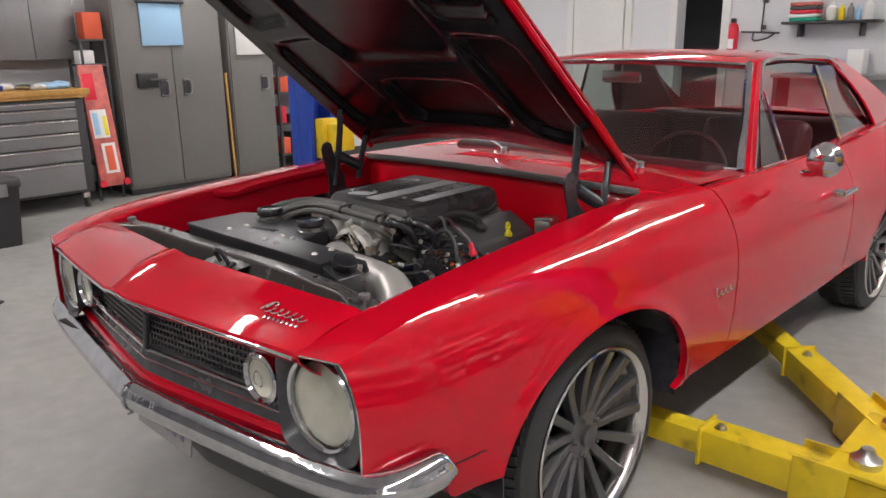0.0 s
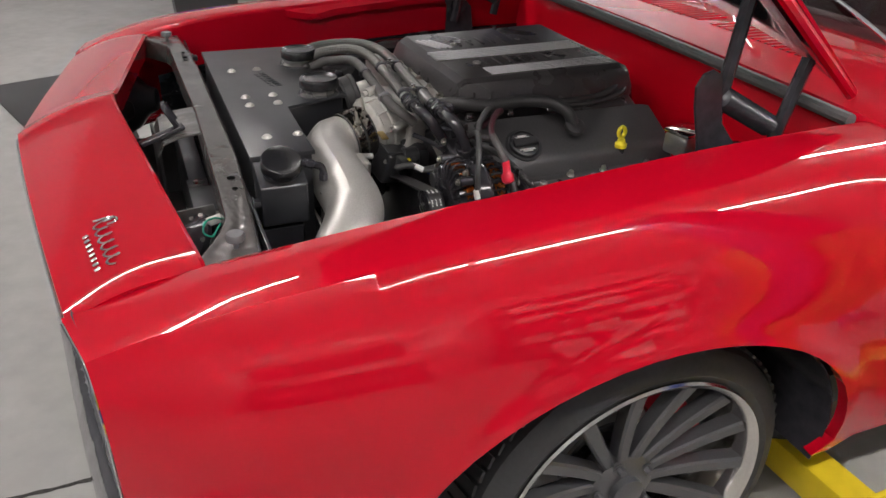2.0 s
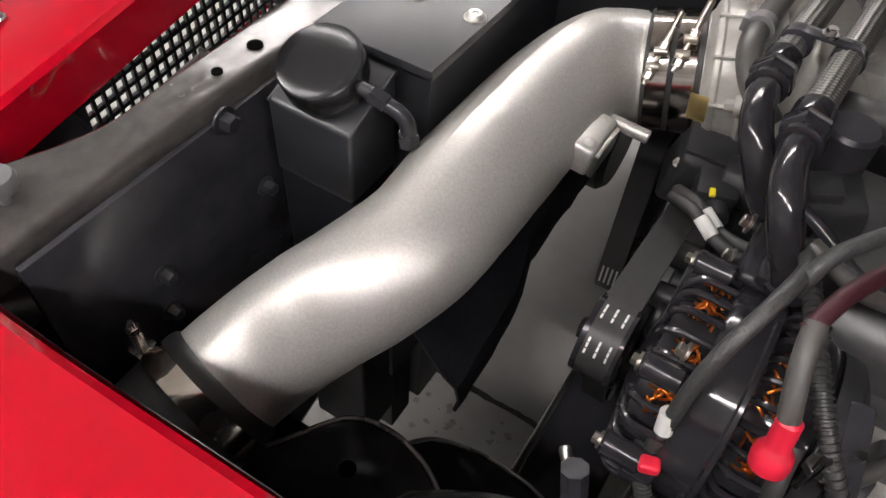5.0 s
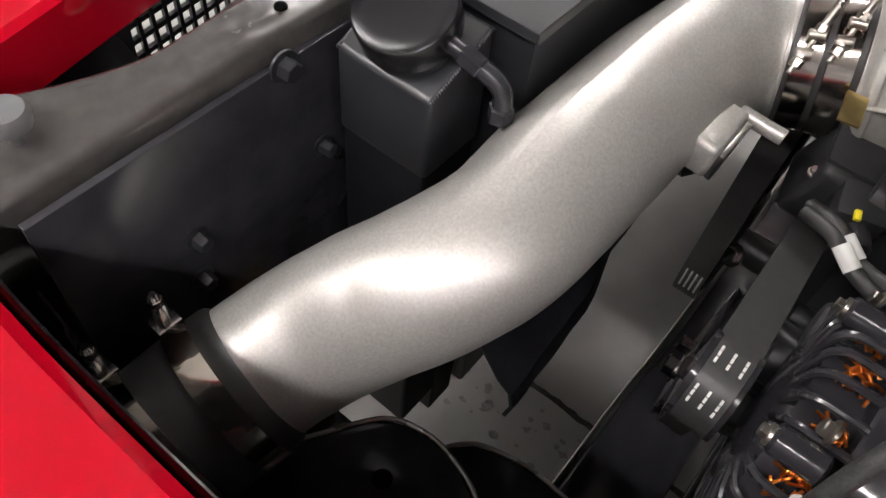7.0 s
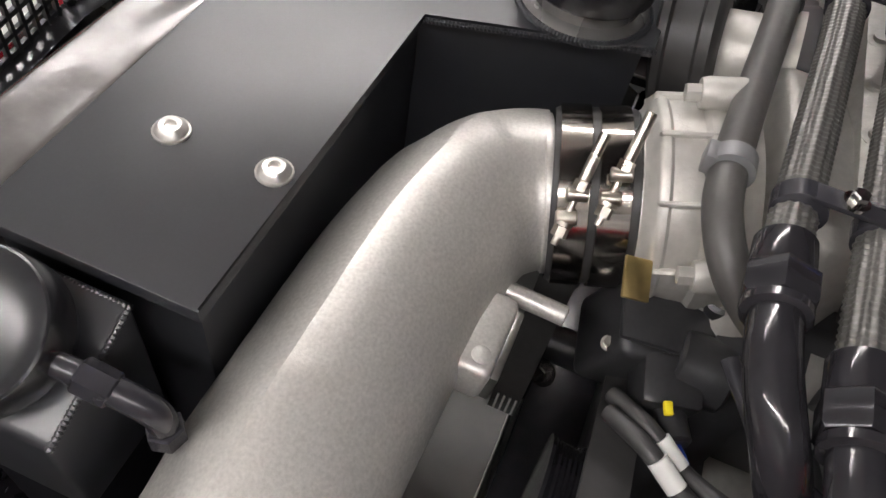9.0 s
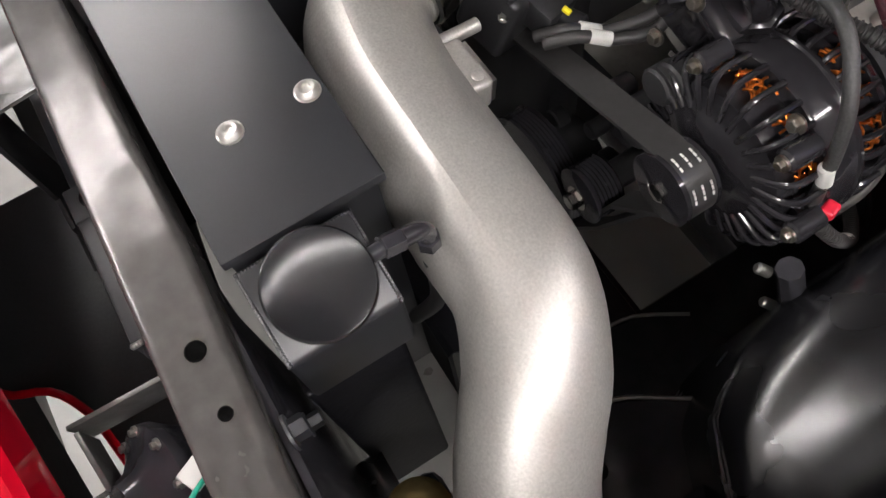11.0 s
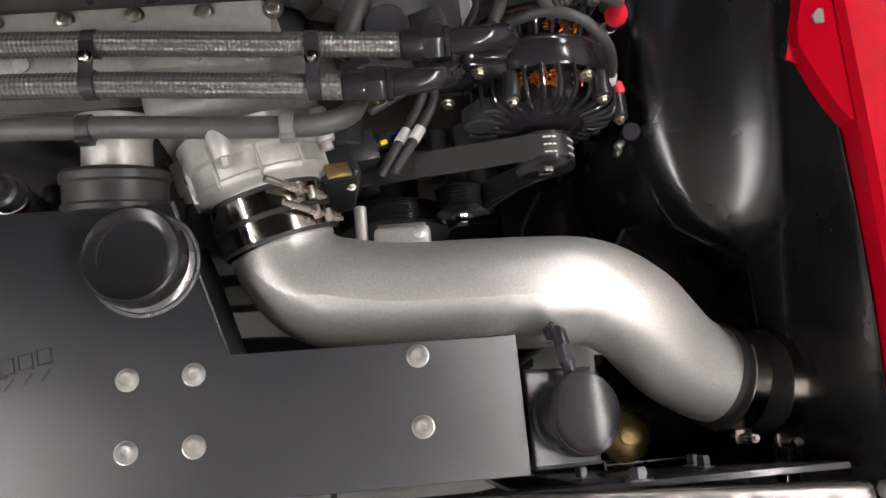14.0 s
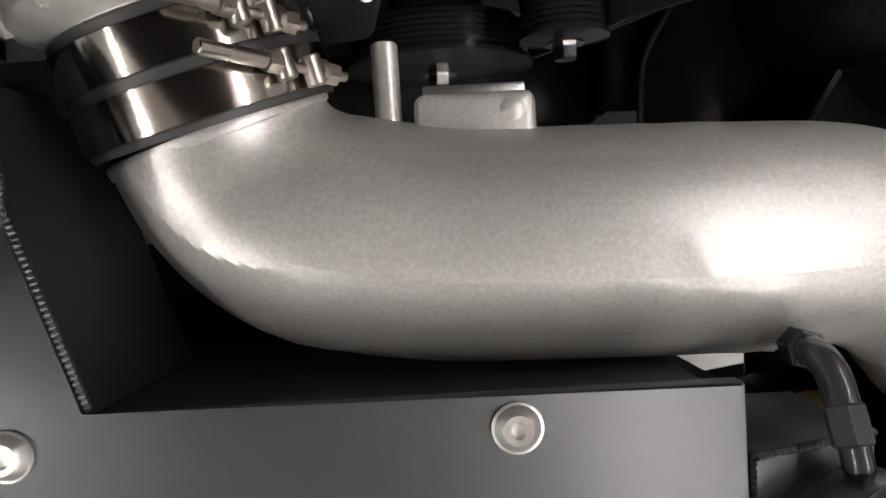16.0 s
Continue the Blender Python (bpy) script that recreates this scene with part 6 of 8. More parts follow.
# ---------------------------------------------------------------- alternator, belt, pulleys
alt = thing("alternator", "black finned alternator with copper windings showing", "alternator", (0.414, 0.80, 0.765))
AC = V(0.416, 0, 0.768)
bm = lathe(bmesh.new(), AC + V(0, 0.736, 0), (0, 1, 0), [(0.020, 0), (0.036, 0.002), (0.050, 0.006), (0.064, 0.010), (0.066, 0.018), (0.066, 0.038), (0.0785, 0.0395), (0.0800, 0.042), (0.0800, 0.066), (0.0815, 0.0675), (0.0815, 0.0705), (0.0795, 0.072), (0.067, 0.073), (0.066, 0.098), (0.072, 0.100), (0.070, 0.108), (0.060, 0.118), (0.035, 0.124), (0.03, 0.126)], 48)
part("body", bm, ALTM, alt)
rnd = random.Random(8)
for i in range(30):
    a = 2 * math.pi * i / 30
    for y0, y1, rr in ((0.744, 0.776, 0.080), (0.808, 0.836, 0.078)):
        ca, sa = math.cos(a), math.sin(a)
        rib = [(0.046, y0 - 0.002), (rr - 0.012, y0), (rr - 0.003, y0 + 0.005), (rr, y0 + 0.013), (rr - 0.0005, y1)]
        bm = tube(bmesh.new(), [AC + V(r_ * ca, yy, r_ * sa) for r_, yy in rib], 0.0026, 8, 4)
        part("fin", bm, ALTM, alt)
for a, y0 in ((116, 0.763), (102, 0.763), (95, 0.763), (88, 0.763), (66, 0.763), (42, 0.763), (35, 0.763), (84, 0.822), (72, 0.822), (60, 0.822), (42, 0.822), (30, 0.822)):
    a_ = radians(a)
    c = AC + V(math.cos(a_) * 0.0725, y0, math.sin(a_) * 0.0725)
    t_ = V(-math.sin(a_), 0, math.cos(a_))
    bm = bmesh.new()
    for k in range(10):
        q = c + t_ * rnd.uniform(-0.0045, 0.0045) + V(0, rnd.uniform(-0.008, 0.008), 0)
        e = (t_ * rnd.uniform(-1, 1) + V(0, rnd.uniform(-1, 1), 0)).normalized() * 0.0045
        tube(bm, [q - e, q + V(math.cos(a_), 0, math.sin(a_)) * 0.002, q + e], 0.0010, 6, 3)
    tagged(part("winding", bm, COPPER, alt, "bright copper winding"), kind="stuff")
for a in (8, 118, 52):
    a_ = radians(a)
    c = AC + V(math.cos(a_) * 0.083, 0.742, math.sin(a_) * 0.083)
    lug = part("lug", lathe(bmesh.new(), c, (0, 1, 0), [(0.007, 0), (0.009, 0.002), (0.009, 0.026), (0.007, 0.028)], 16), ALTM, alt, "gloss black cast lug")
    part("lug_bolt", hexbolt(bmesh.new(), c, (0, -1, 0), 0.0042, 0.004), BOLTM, lug, "bright bolt")
part("rear_cover", lathe(bmesh.new(), AC + V(0, 0.852, 0), (0, 1, 0), [(0.066, 0), (0.064, 0.014), (0.052, 0.022), (0.02, 0.024), (0, 0.024)], 40), PLAST, alt, "black plastic rear cover")
bm = box(bmesh.new(), (0.335, 0.790, 0.825), (0.075, 0.022, 0.070), rot=(0, 10, 0), bevel=0.006)
box(bm, (0.352, 0.792, 0.846), (0.050, 0.048, 0.018), rot=(0, 24, 0), bevel=0.006, seg=3)
part("bracket", bm, ALTM, alt, "gloss black mounting bracket")
for x, z in ((0.345, 0.862), (0.452, 0.842), (0.318, 0.80)):
    part("bolt", hexbolt(bmesh.new(), (x, 0.764, z), (0, -1, 0.2), 0.005, 0.005), BOLTM, alt, "bright bolt")
pb = [(0.010, 0), (0.018, 0.001), (0.031, 0.002), (0.031, 0.006), (0.029, 0.007)] + [(0.029 - 0.002 * (k % 2), 0.008 + 0.0018 * k) for k in range(12)] + [(0.031, 0.030), (0.031, 0.033), (0.02, 0.034)]
pu = part("pulley", lathe(bmesh.new(), AC + V(0, 0.694, 0), (0, 1, 0), pb, 36), ALTM, alt, "gloss black pulley")
part("pulley_nut", lathe(bmesh.new(), AC + V(0, 0.690, 0), (0, 1, 0), [(0.006, 0), (0.009, 0.001), (0.009, 0.006), (0.0, 0.006)], 6), STEEL, pu, "bright pulley nut")

# crank and idler pulleys on the front cover
for (x, z, r) in ((0.252, 0.560, 0.072), (0.075, 0.672, 0.036), (0.335, 0.640, 0.030)):
    t = thing("drive_pulley", "black ribbed drive pulley on the engine front", "pulley", (x, 0.70, z), "pulleys of the belt drive")
    prof = [(r * 0.3, 0.0), (r * 0.8, 0.003), (r, 0.004), (r, 0.007)] + [(r * 0.97 - 0.0018 * (k % 2), 0.009 + 0.002 * k) for k in range(12)] + [(r, 0.033), (r * 0.9, 0.036)]
    part("rim", lathe(bmesh.new(), (x, 0.690, z), (0, 1, 0), prof, 40), GLOSS, t)
    part("bolt", hexbolt(bmesh.new(), (x, 0.692, z), (0, -1, 0), 0.009, 0.010), STEEL, t, "bright pulley bolt")
    part("bearing_boss", cyl(bmesh.new(), (x, 0.72, z), (x, 0.77, z), r * 0.5, 20), PLAST, t)

BR = 0.0305
belt_pts = []
for k in range(13):
    a = radians(118 - k * 180 / 12)
    belt_pts.append((AC.x + BR * math.cos(a), AC.z + BR * math.sin(a)))
belt_pts = [(0.085, 0.708), (0.20, 0.742), (0.30, 0.769)] + belt_pts + [(0.372, 0.668), (0.362, 0.64)]
rows = [[V(x, 0.698, z), V(x, 0.7250, z)] for x, z in belt_pts]
bt = thing("drive_belt", "black ribbed drive belt with pale printing", "belt", (0.3, 0.71, 0.75))
part("belt", loft(bmesh.new(), rows), RUBBER, bt, angle=50, solid=0.004)
bm = bmesh.new()
for i in range(3):
    for a in (96, 88, 79, 44, 36, 27):
        a_ = radians(a)
        box(bm, (AC.x + (BR + 0.0007) * math.cos(a_), 0.7035 + i * 0.008, AC.z + (BR + 0.0007) * math.sin(a_)), (0.0036, 0.0016, 0.0006), rot=(0, 90 - a, 0))
part("print", bm, WHITE_P, bt, "pale printed bars")
bm = loft(bmesh.new(), [[V(x, 0.702, z), V(x, 0.7235, z)] for x, z in ((0.422, 0.738), (0.36, 0.60), (0.315, 0.525))])
part("lower_strand", bm, RUBBER, bt, solid=0.004)

# front belt round the crank pulley
loop = []
for k in range(25):
    a = 2 * math.pi * k / 24
    cz = 0.70 if math.sin(a) > 0 else 0.50
    loop.append((0.045 + 0.082 * math.cos(a), cz + 0.075 * math.sin(a)))
fb = thing("drive_belt", "black ribbed front drive belt with pale printing", "belt", (0.05, 0.65, 0.55))
part("belt", loft(bmesh.new(), [[V(x, 0.636, z), V(x, 0.664, z)] for x, z in loop]), RUBBER, fb, angle=50, solid=-0.004)
bm = bmesh.new()
for i in range(4):
    box(bm, (0.1320, 0.642 + i * 0.006, 0.500), (0.001, 0.0022, 0.030))
part("print", bm, WHITE_P, fb, "pale printed bars")
for cz, r in ((0.70, 0.070), (0.50, 0.070)):
    t = thing("drive_pulley", "black ribbed drive pulley on the engine front", "pulley", (0.045, 0.65, cz), "pulleys of the belt drive")
    part("rim", lathe(bmesh.new(), (0.045, 0.638, cz), (0, 1, 0), [(r * 0.3, 0.0), (r * 0.8, 0.003), (r, 0.004), (r, 0.026), (r * 0.9, 0.03)], 36), GLOSS, t)
    part("shaft", cyl(bmesh.new(), (0.045, 0.66, cz), (0.045, 0.77, cz), 0.02, 16), PLAST, t)
part("pulley_bolt", hexbolt(bmesh.new(), (0.112, 0.672, 0.549), (0.6, -0.3, 0.4), 0.009, 0.009), STEEL, t, "bright bolt")

# ---------------------------------------------------------------- wiring, red boots, tapes
def cable(pts, r, mat, label, tape=None, seg=12):
    t = thing("cable", label, "cable", pts[0], "cables round the alternator")
    part("sheath", tube(bmesh.new(), pts, r, seg, 8), mat, t)
    if tape:
        for p, q in tape:
            part("tape", cyl(bmesh.new(), p, q, r * 1.12, 16), WHITE_P, t, "white tape band")
    return t


c1 = cable([(0.236, 0.880, 0.815), (0.252, 0.892, 0.850), (0.285, 0.902, 0.882), (0.315, 0.895, 0.900), (0.345, 0.873, 0.911), (0.385, 0.845, 0.916), (0.42, 0.823, 0.913), (0.451, 0.811, 0.904)], 0.0056, REDW, "dark red braided battery cable with a red boot")
part("sleeve", tube(bmesh.new(), [(0.446, 0.813, 0.907), (0.464, 0.815, 0.896), (0.478, 0.820, 0.880), (0.484, 0.824, 0.868)], 0.0064, 16, 6), HOSE, c1, "grey heat-shrink sleeve")
bm = lathe(bmesh.new(), (0.483, 0.824, 0.872), (0.25, 0.10, -1), [(0.0055, 0), (0.0072, 0.002), (0.0072, 0.020), (0.0080, 0.022), (0.0108, 0.026), (0.0116, 0.032), (0.0108, 0.038), (0.0065, 0.042), (0, 0.043)], 28)
part("boot", bm, REDCAP, c1, "red rubber terminal boot")
cable([(0.228, 0.868, 0.815), (0.246, 0.880, 0.852), (0.278, 0.890, 0.886), (0.304, 0.880, 0.904), (0.333, 0.858, 0.915), (0.373, 0.830, 0.920), (0.40, 0.808, 0.912), (0.415, 0.800, 0.890)], 0.0052, BRAID, "black braided battery cable")
cable([(0.372, 0.800, 0.880), (0.404, 0.800, 0.898), (0.436, 0.792, 0.898), (0.464, 0.780, 0.876), (0.478, 0.774, 0.845), (0.486, 0.772, 0.800), (0.490, 0.770, 0.775)], 0.0052, BRAID, "grey wrapped alternator cable with white tape", [((0.4825, 0.770, 0.822), (0.486, 0.772, 0.806))])
plug = thing("alternator_plug", "small red and black wiring plug", "plug", (0.49, 0.77, 0.77))
part("body", box(bmesh.new(), (0.492, 0.770, 0.766), (0.020, 0.022, 0.024), bevel=0.003), GLOSS, plug)
part("latch", box(bmesh.new(), (0.500, 0.774, 0.785), (0.011, 0.014, 0.009), rot=(0, 0, 18), bevel=0.003, seg=3), REDCAP, plug, "red latch")
for k, (dx, dz) in enumerate(((0, 0), (0.014, 0.004))):
    cable([(0.245 + dx, 0.700, 0.775 + dz), (0.262 + dx, 0.722, 0.785 + dz), (0.275 + dx, 0.746, 0.778 + dz), (0.292 + dx, 0.775, 0.790), (0.30, 0.80, 0.81)], 0.0055, RUBBER, "black corrugated sensor loom with white tape", [((0.266 + dx, 0.729, 0.785 + dz), (0.2745 + dx, 0.744, 0.779 + dz))])
cable([(0.478, 0.835, 0.845), (0.500, 0.838, 0.82), (0.505, 0.85, 0.78), (0.495, 0.87, 0.745), (0.470, 0.90, 0.73)], 0.006, RUBBER, "black corrugated loom down beside the engine", [((0.505, 0.851, 0.777), (0.5025, 0.857, 0.762))])
cable([(0.315, 0.76, 0.88), (0.335, 0.80, 0.875), (0.35, 0.84, 0.86), (0.33, 0.88, 0.845)], 0.0045, GLOSS, "thin black wiring loom")
cable([(0.24, 0.74, 0.84), (0.28, 0.765, 0.835), (0.31, 0.79, 0.82), (0.30, 0.82, 0.80)], 0.005, GLOSS, "thin black wiring loom")
cable([(0.36, 0.80, 0.88), (0.372, 0.835, 0.872), (0.355, 0.862, 0.855), (0.325, 0.872, 0.825)], 0.0060, HOSE, "grey wiring loom over the valve cover front")
def corrugated(pts, r, label, tape=None):
    t = cable(pts, r, RUBBER, label, tape)
    path = smooth_path(pts, 10)
    bm = bmesh.new()
    for i in range(1, len(path) - 1):
        d = path[i + 1] - path[i - 1]
        lathe(bm, path[i], d, [(r, -0.0012), (r * 1.22, -0.0006), (r * 1.22, 0.0006), (r, 0.0012)], 12, close=False)
    tagged(part("ribbed_sleeve", bm, RUBBER, t), kind="stuff")
    return t


corrugated([(0.350, 0.800, 0.872), (0.395, 0.815, 0.868), (0.440, 0.830, 0.868), (0.470, 0.850, 0.850), (0.490, 0.880, 0.815), (0.485, 0.910, 0.775)], 0.0052, "black corrugated loom over the alternator", [((0.487, 0.875, 0.822), (0.490, 0.884, 0.808))])
corrugated([(0.498, 0.775, 0.760), (0.512, 0.790, 0.740), (0.515, 0.815, 0.715), (0.500, 0.845, 0.690), (0.480, 0.870, 0.670)], 0.0050, "black corrugated loom below the alternator", [((0.514, 0.800, 0.730), (0.515, 0.812, 0.718))])
cable([(0.470, 0.905, 0.770), (0.480, 0.880, 0.745), (0.490, 0.850, 0.720), (0.485, 0.820, 0.690)], 0.0045, HOSE, "thin grey sensor cable")
for x, y, z in ((0.474, 0.852, 0.835), (0.450, 0.872, 0.822)):
    st_ = thing("terminal_stud", "bright threaded terminal stud on the alternator", "stud", (x, y, z), "studs on the alternator")
    part("stud", cyl(bmesh.new(), (x, y, z - 0.03), (x + 0.006, y, z + 0.014), 0.0032, 12), STEEL, st_)
    part("nut", cyl(bmesh.new(), (x, y, z - 0.008), (x + 0.001, y, z), 0.0065, 6), ZINC, st_)
br_ = thing("alternator_strap", "gloss black strap bracket behind the alternator", "bracket", (0.44, 0.87, 0.80))
part("plate", box(bmesh.new(), (0.445, 0.875, 0.795), (0.075, 0.016, 0.065), rot=(10, 18, 8), bevel=0.004), GLOSS, br_)
part("bolt", hexbolt(bmesh.new(), (0.462, 0.864, 0.812), (0.2, -1, 0.2), 0.0065, 0.007), STEEL, br_, "bright bolt")
bm = box(bmesh.new(), (0.300, 0.800, 0.862), (0.042, 0.050, 0.034), rot=(10, 0, 20), bevel=0.006)
box(bm, (0.308, 0.795, 0.882), (0.020, 0.022, 0.010), rot=(10, 0, 20), bevel=0.002)
lone("sensor_block", bm, PLAST, "black plastic sensor block at the blower corner", "sensor")
bm = cyl(bmesh.new(), (0.262, 0.795, 0.868), (0.262, 0.795, 0.905), 0.020, 20, 0.003)
lone("vacuum_canister", bm, GLOSS, "small round black vacuum canister", "canister")

# ---------------------------------------------------------------- behind the grille
lt = thing("hood_latch", "bare steel hood latch bracket with pressed ribs", "latch", (0.06, 0.30, 0.83))
rows = []
for k in range(13):
    x = -0.045 + 0.16 * k / 12
    rib = 0.004 * (1 if k in (3, 4, 8, 9) else 0)
    rows.append([V(x, 0.352, 0.842), V(x, 0.335, 0.842 + rib), V(x, 0.30, 0.838 + rib), V(x, 0.268, 0.826 + rib), V(x, 0.255, 0.800)])
part("bracket", loft(bmesh.new(), rows), LATCHM, lt, solid=0.003)
part("catch", tube(bmesh.new(), [(0.03, 0.30, 0.845), (0.03, 0.285, 0.875), (0.05, 0.28, 0.885), (0.07, 0.285, 0.875), (0.07, 0.30, 0.845)], 0.006, 10, 5), GLOSS, lt, "black latch loop")
part("release_lever", box(bmesh.new(), (0.085, 0.27, 0.835), (0.022, 0.09, 0.008), rot=(15, 0, 12), bevel=0.002), GLOSS, lt)
bm = box(bmesh.new(), (-0.005, 0.258, 0.685), (0.11, 0.005, 0.25), rot=(0, 0, 4), bevel=0.001)
box(bm, (0.068, 0.2635, 0.605), (0.045, 0.005, 0.085), rot=(0, 0, 4), bevel=0.001)
part("support_strut", bm, PLAST, lt, "black sheet strut under the latch")
cn = thing("heat_exchanger", "dark heat exchanger core in front of the radiator", "heat exchanger", (0, 0.32, 0.6))
part("core", box(bmesh.new(), (0, 0.322, 0.62), (0.62, 0.035, 0.26), bevel=0.003), SATIN, cn)
part("end_tank", box(bmesh.new(), (0.236, 0.3225, 0.70), (0.128, 0.046, 0.112), bevel=0.004), DGREYM, cn, "dark grey end tank")
part("tank_tab", box(bmesh.new(), (0.157, 0.318, 0.750), (0.036, 0.038, 0.014), bevel=0.002), DGREYM, cn)
bm = bmesh.new()
bead(bm, (0.300, 0.302, 0.757), (0.300, 0.342, 0.757), 0.003)
tagged(part("weld_seam", bm, ZINC, cn), kind="stuff")
part("bolt", hexbolt(bmesh.new(), (0.158, 0.322, 0.757), (0, 0, 1), 0.008, 0.006), STEEL, cn, "bright bolt")
ad = thing("air_deflector", "black air deflector with a bare rolled edge behind the grille", "deflector", (0.17, 0.24, 0.53))
plan = [(-0.065, 0.085), (0.145, 0.098), (0.165, 0.118), (0.182, 0.152), (0.215, 0.175), (0.262, 0.190), (0.40, 0.215), (0.40, 0.288), (-0.065, 0.272)]
part("panel", prism(bmesh.new(), plan, 0.544, 0.553, 0.002), PLAST, ad)
part("rim", tube(bmesh.new(), [(x, y, 0.553) for x, y in plan[1:7]], 0.0045, 8, 3), RED_LIGHTER, ad, "dark red painted rim")
# near-black sheets added for the dark under the nose, over the lit floor
part("rear_panel", box(bmesh.new(), (-0.16, 0.292, 0.545), (0.48, 0.125, 0.008), rot=(-4, 0, 2), bevel=0.002), DARKM, ad, "near-black sheet added below the heat exchanger to hide the floor")
part("far_panel", box(bmesh.new(), (-0.46, 0.215, 0.552), (0.40, 0.25, 0.008), rot=(-4, 0, 4), bevel=0.002), DARKM, ad, "near-black sheet added behind the headlight to hide the floor")
part("rolled_edge", tube(bmesh.new(), [(-0.03, 0.268, 0.553), (0.12, 0.276, 0.556), (0.28, 0.288, 0.558), (0.37, 0.292, 0.556)], 0.005, 8, 3), LATCHM, ad, "bare metal rolled edge")
part("side_panel", box(bmesh.new(), (0.53, 0.255, 0.585), (0.30, 0.15, 0.008), rot=(4, 0, -6), bevel=0.002), DARKM, ad, "near-black sheet added behind the headlight to hide the floor")
hn = thing("horn", "gloss black disc horn with bolted rim", "horn", (0.41, 0.285, 0.78))
HA = V(0.12, -0.80, 0.58).normalized()
part("body", lathe(bmesh.new(), (0.412, 0.288, 0.765), HA, [(0.030, -0.03), (0.046, -0.004), (0.048, 0.0), (0.048, 0.006), (0.042, 0.009), (0.034, 0.012), (0.022, 0.022), (0.018, 0.032), (0.0, 0.034)], 36), GLOSS, hn)
for i in range(9):
    a = 2 * math.pi * i / 9
    a0, u0, w0_ = frame_of(HA)
    part("rim_bolt", hexbolt(bmesh.new(), V(0.412, 0.288, 0.765) + HA * 0.007 + (u0 * math.cos(a) + w0_ * math.sin(a)) * 0.044, HA, 0.0028, 0.003), ZINC, hn)
bm = box(bmesh.new(), (0.352, 0.292, 0.782), (0.004, 0.080, 0.030), rot=(8, 0, -6), bevel=0.001)
box(bm, (0.376, 0.258, 0.774), (0.048, 0.004, 0.030), rot=(0, 0, 8), bevel=0.001)
part("bracket", bm, LATCHM, hn, "bent bare metal strap")
gw = thing("green_wire_loop", "loop of green horn wire with grey connectors", "wire", (0.45, 0.31, 0.80))
part("wire", tube(bmesh.new(), [(0.428, 0.345, 0.80), (0.436, 0.325, 0.815), (0.452, 0.306, 0.818), (0.475, 0.300, 0.812), (0.480, 0.312, 0.806), (0.462, 0.322, 0.808), (0.440, 0.330, 0.805)], 0.0017, 8, 8), GREENW, gw)
part("wire", tube(bmesh.new(), [(0.44, 0.33, 0.80), (0.48, 0.31, 0.80), (0.53, 0.305, 0.79), (0.56, 0.31, 0.76)], 0.0018, 8, 6), GLOSS, gw, "thin black wire")
part("connector", box(bmesh.new(), (0.425, 0.325, 0.807), (0.016, 0.03, 0.010), rot=(0, 0, 25), bevel=0.002), WHITE_P, gw, "pale connector")
for s in (1, -1):
    bm = lathe(bmesh.new(), (s * 0.60, 0.165, 0.69), (-s * 0.25, 1, 0.05), [(0.098, 0), (0.095, 0.03), (0.075, 0.07), (0.04, 0.10), (0.03, 0.125), (0, 0.13)], 32)
    lone("headlight_bucket", bm, PLAST, "round black back of a headlight bucket", "bucket", "headlight buckets")
    bm = lathe(bmesh.new(), (s * 0.487, 0.152, 0.70), (0, 1, 0), [(0.056, 0), (0.05, 0.03), (0.03, 0.05), (0.018, 0.07), (0, 0.072)], 28)
    lone("lamp_socket", bm, PLAST, "round black back of a parking light", "socket", "parking light sockets")
wb = thing("washer_bottle", "small dark washer bottle with a dull yellow cap", "bottle", (0.48, 0.42, 0.6))
part("body", box(bmesh.new(), (0.500, 0.420, 0.590), (0.066, 0.055, 0.055), bevel=0.012), PLAST, wb)
part("cap", lathe(bmesh.new(), (0.496, 0.418, 0.618), (0, 0, 1), [(0.026, 0), (0.028, 0.003), (0.028, 0.014), (0.024, 0.017), (0.008, 0.018), (0.007, 0.022), (0, 0.022)], 28), BRASSY, wb, "dull yellow cap")

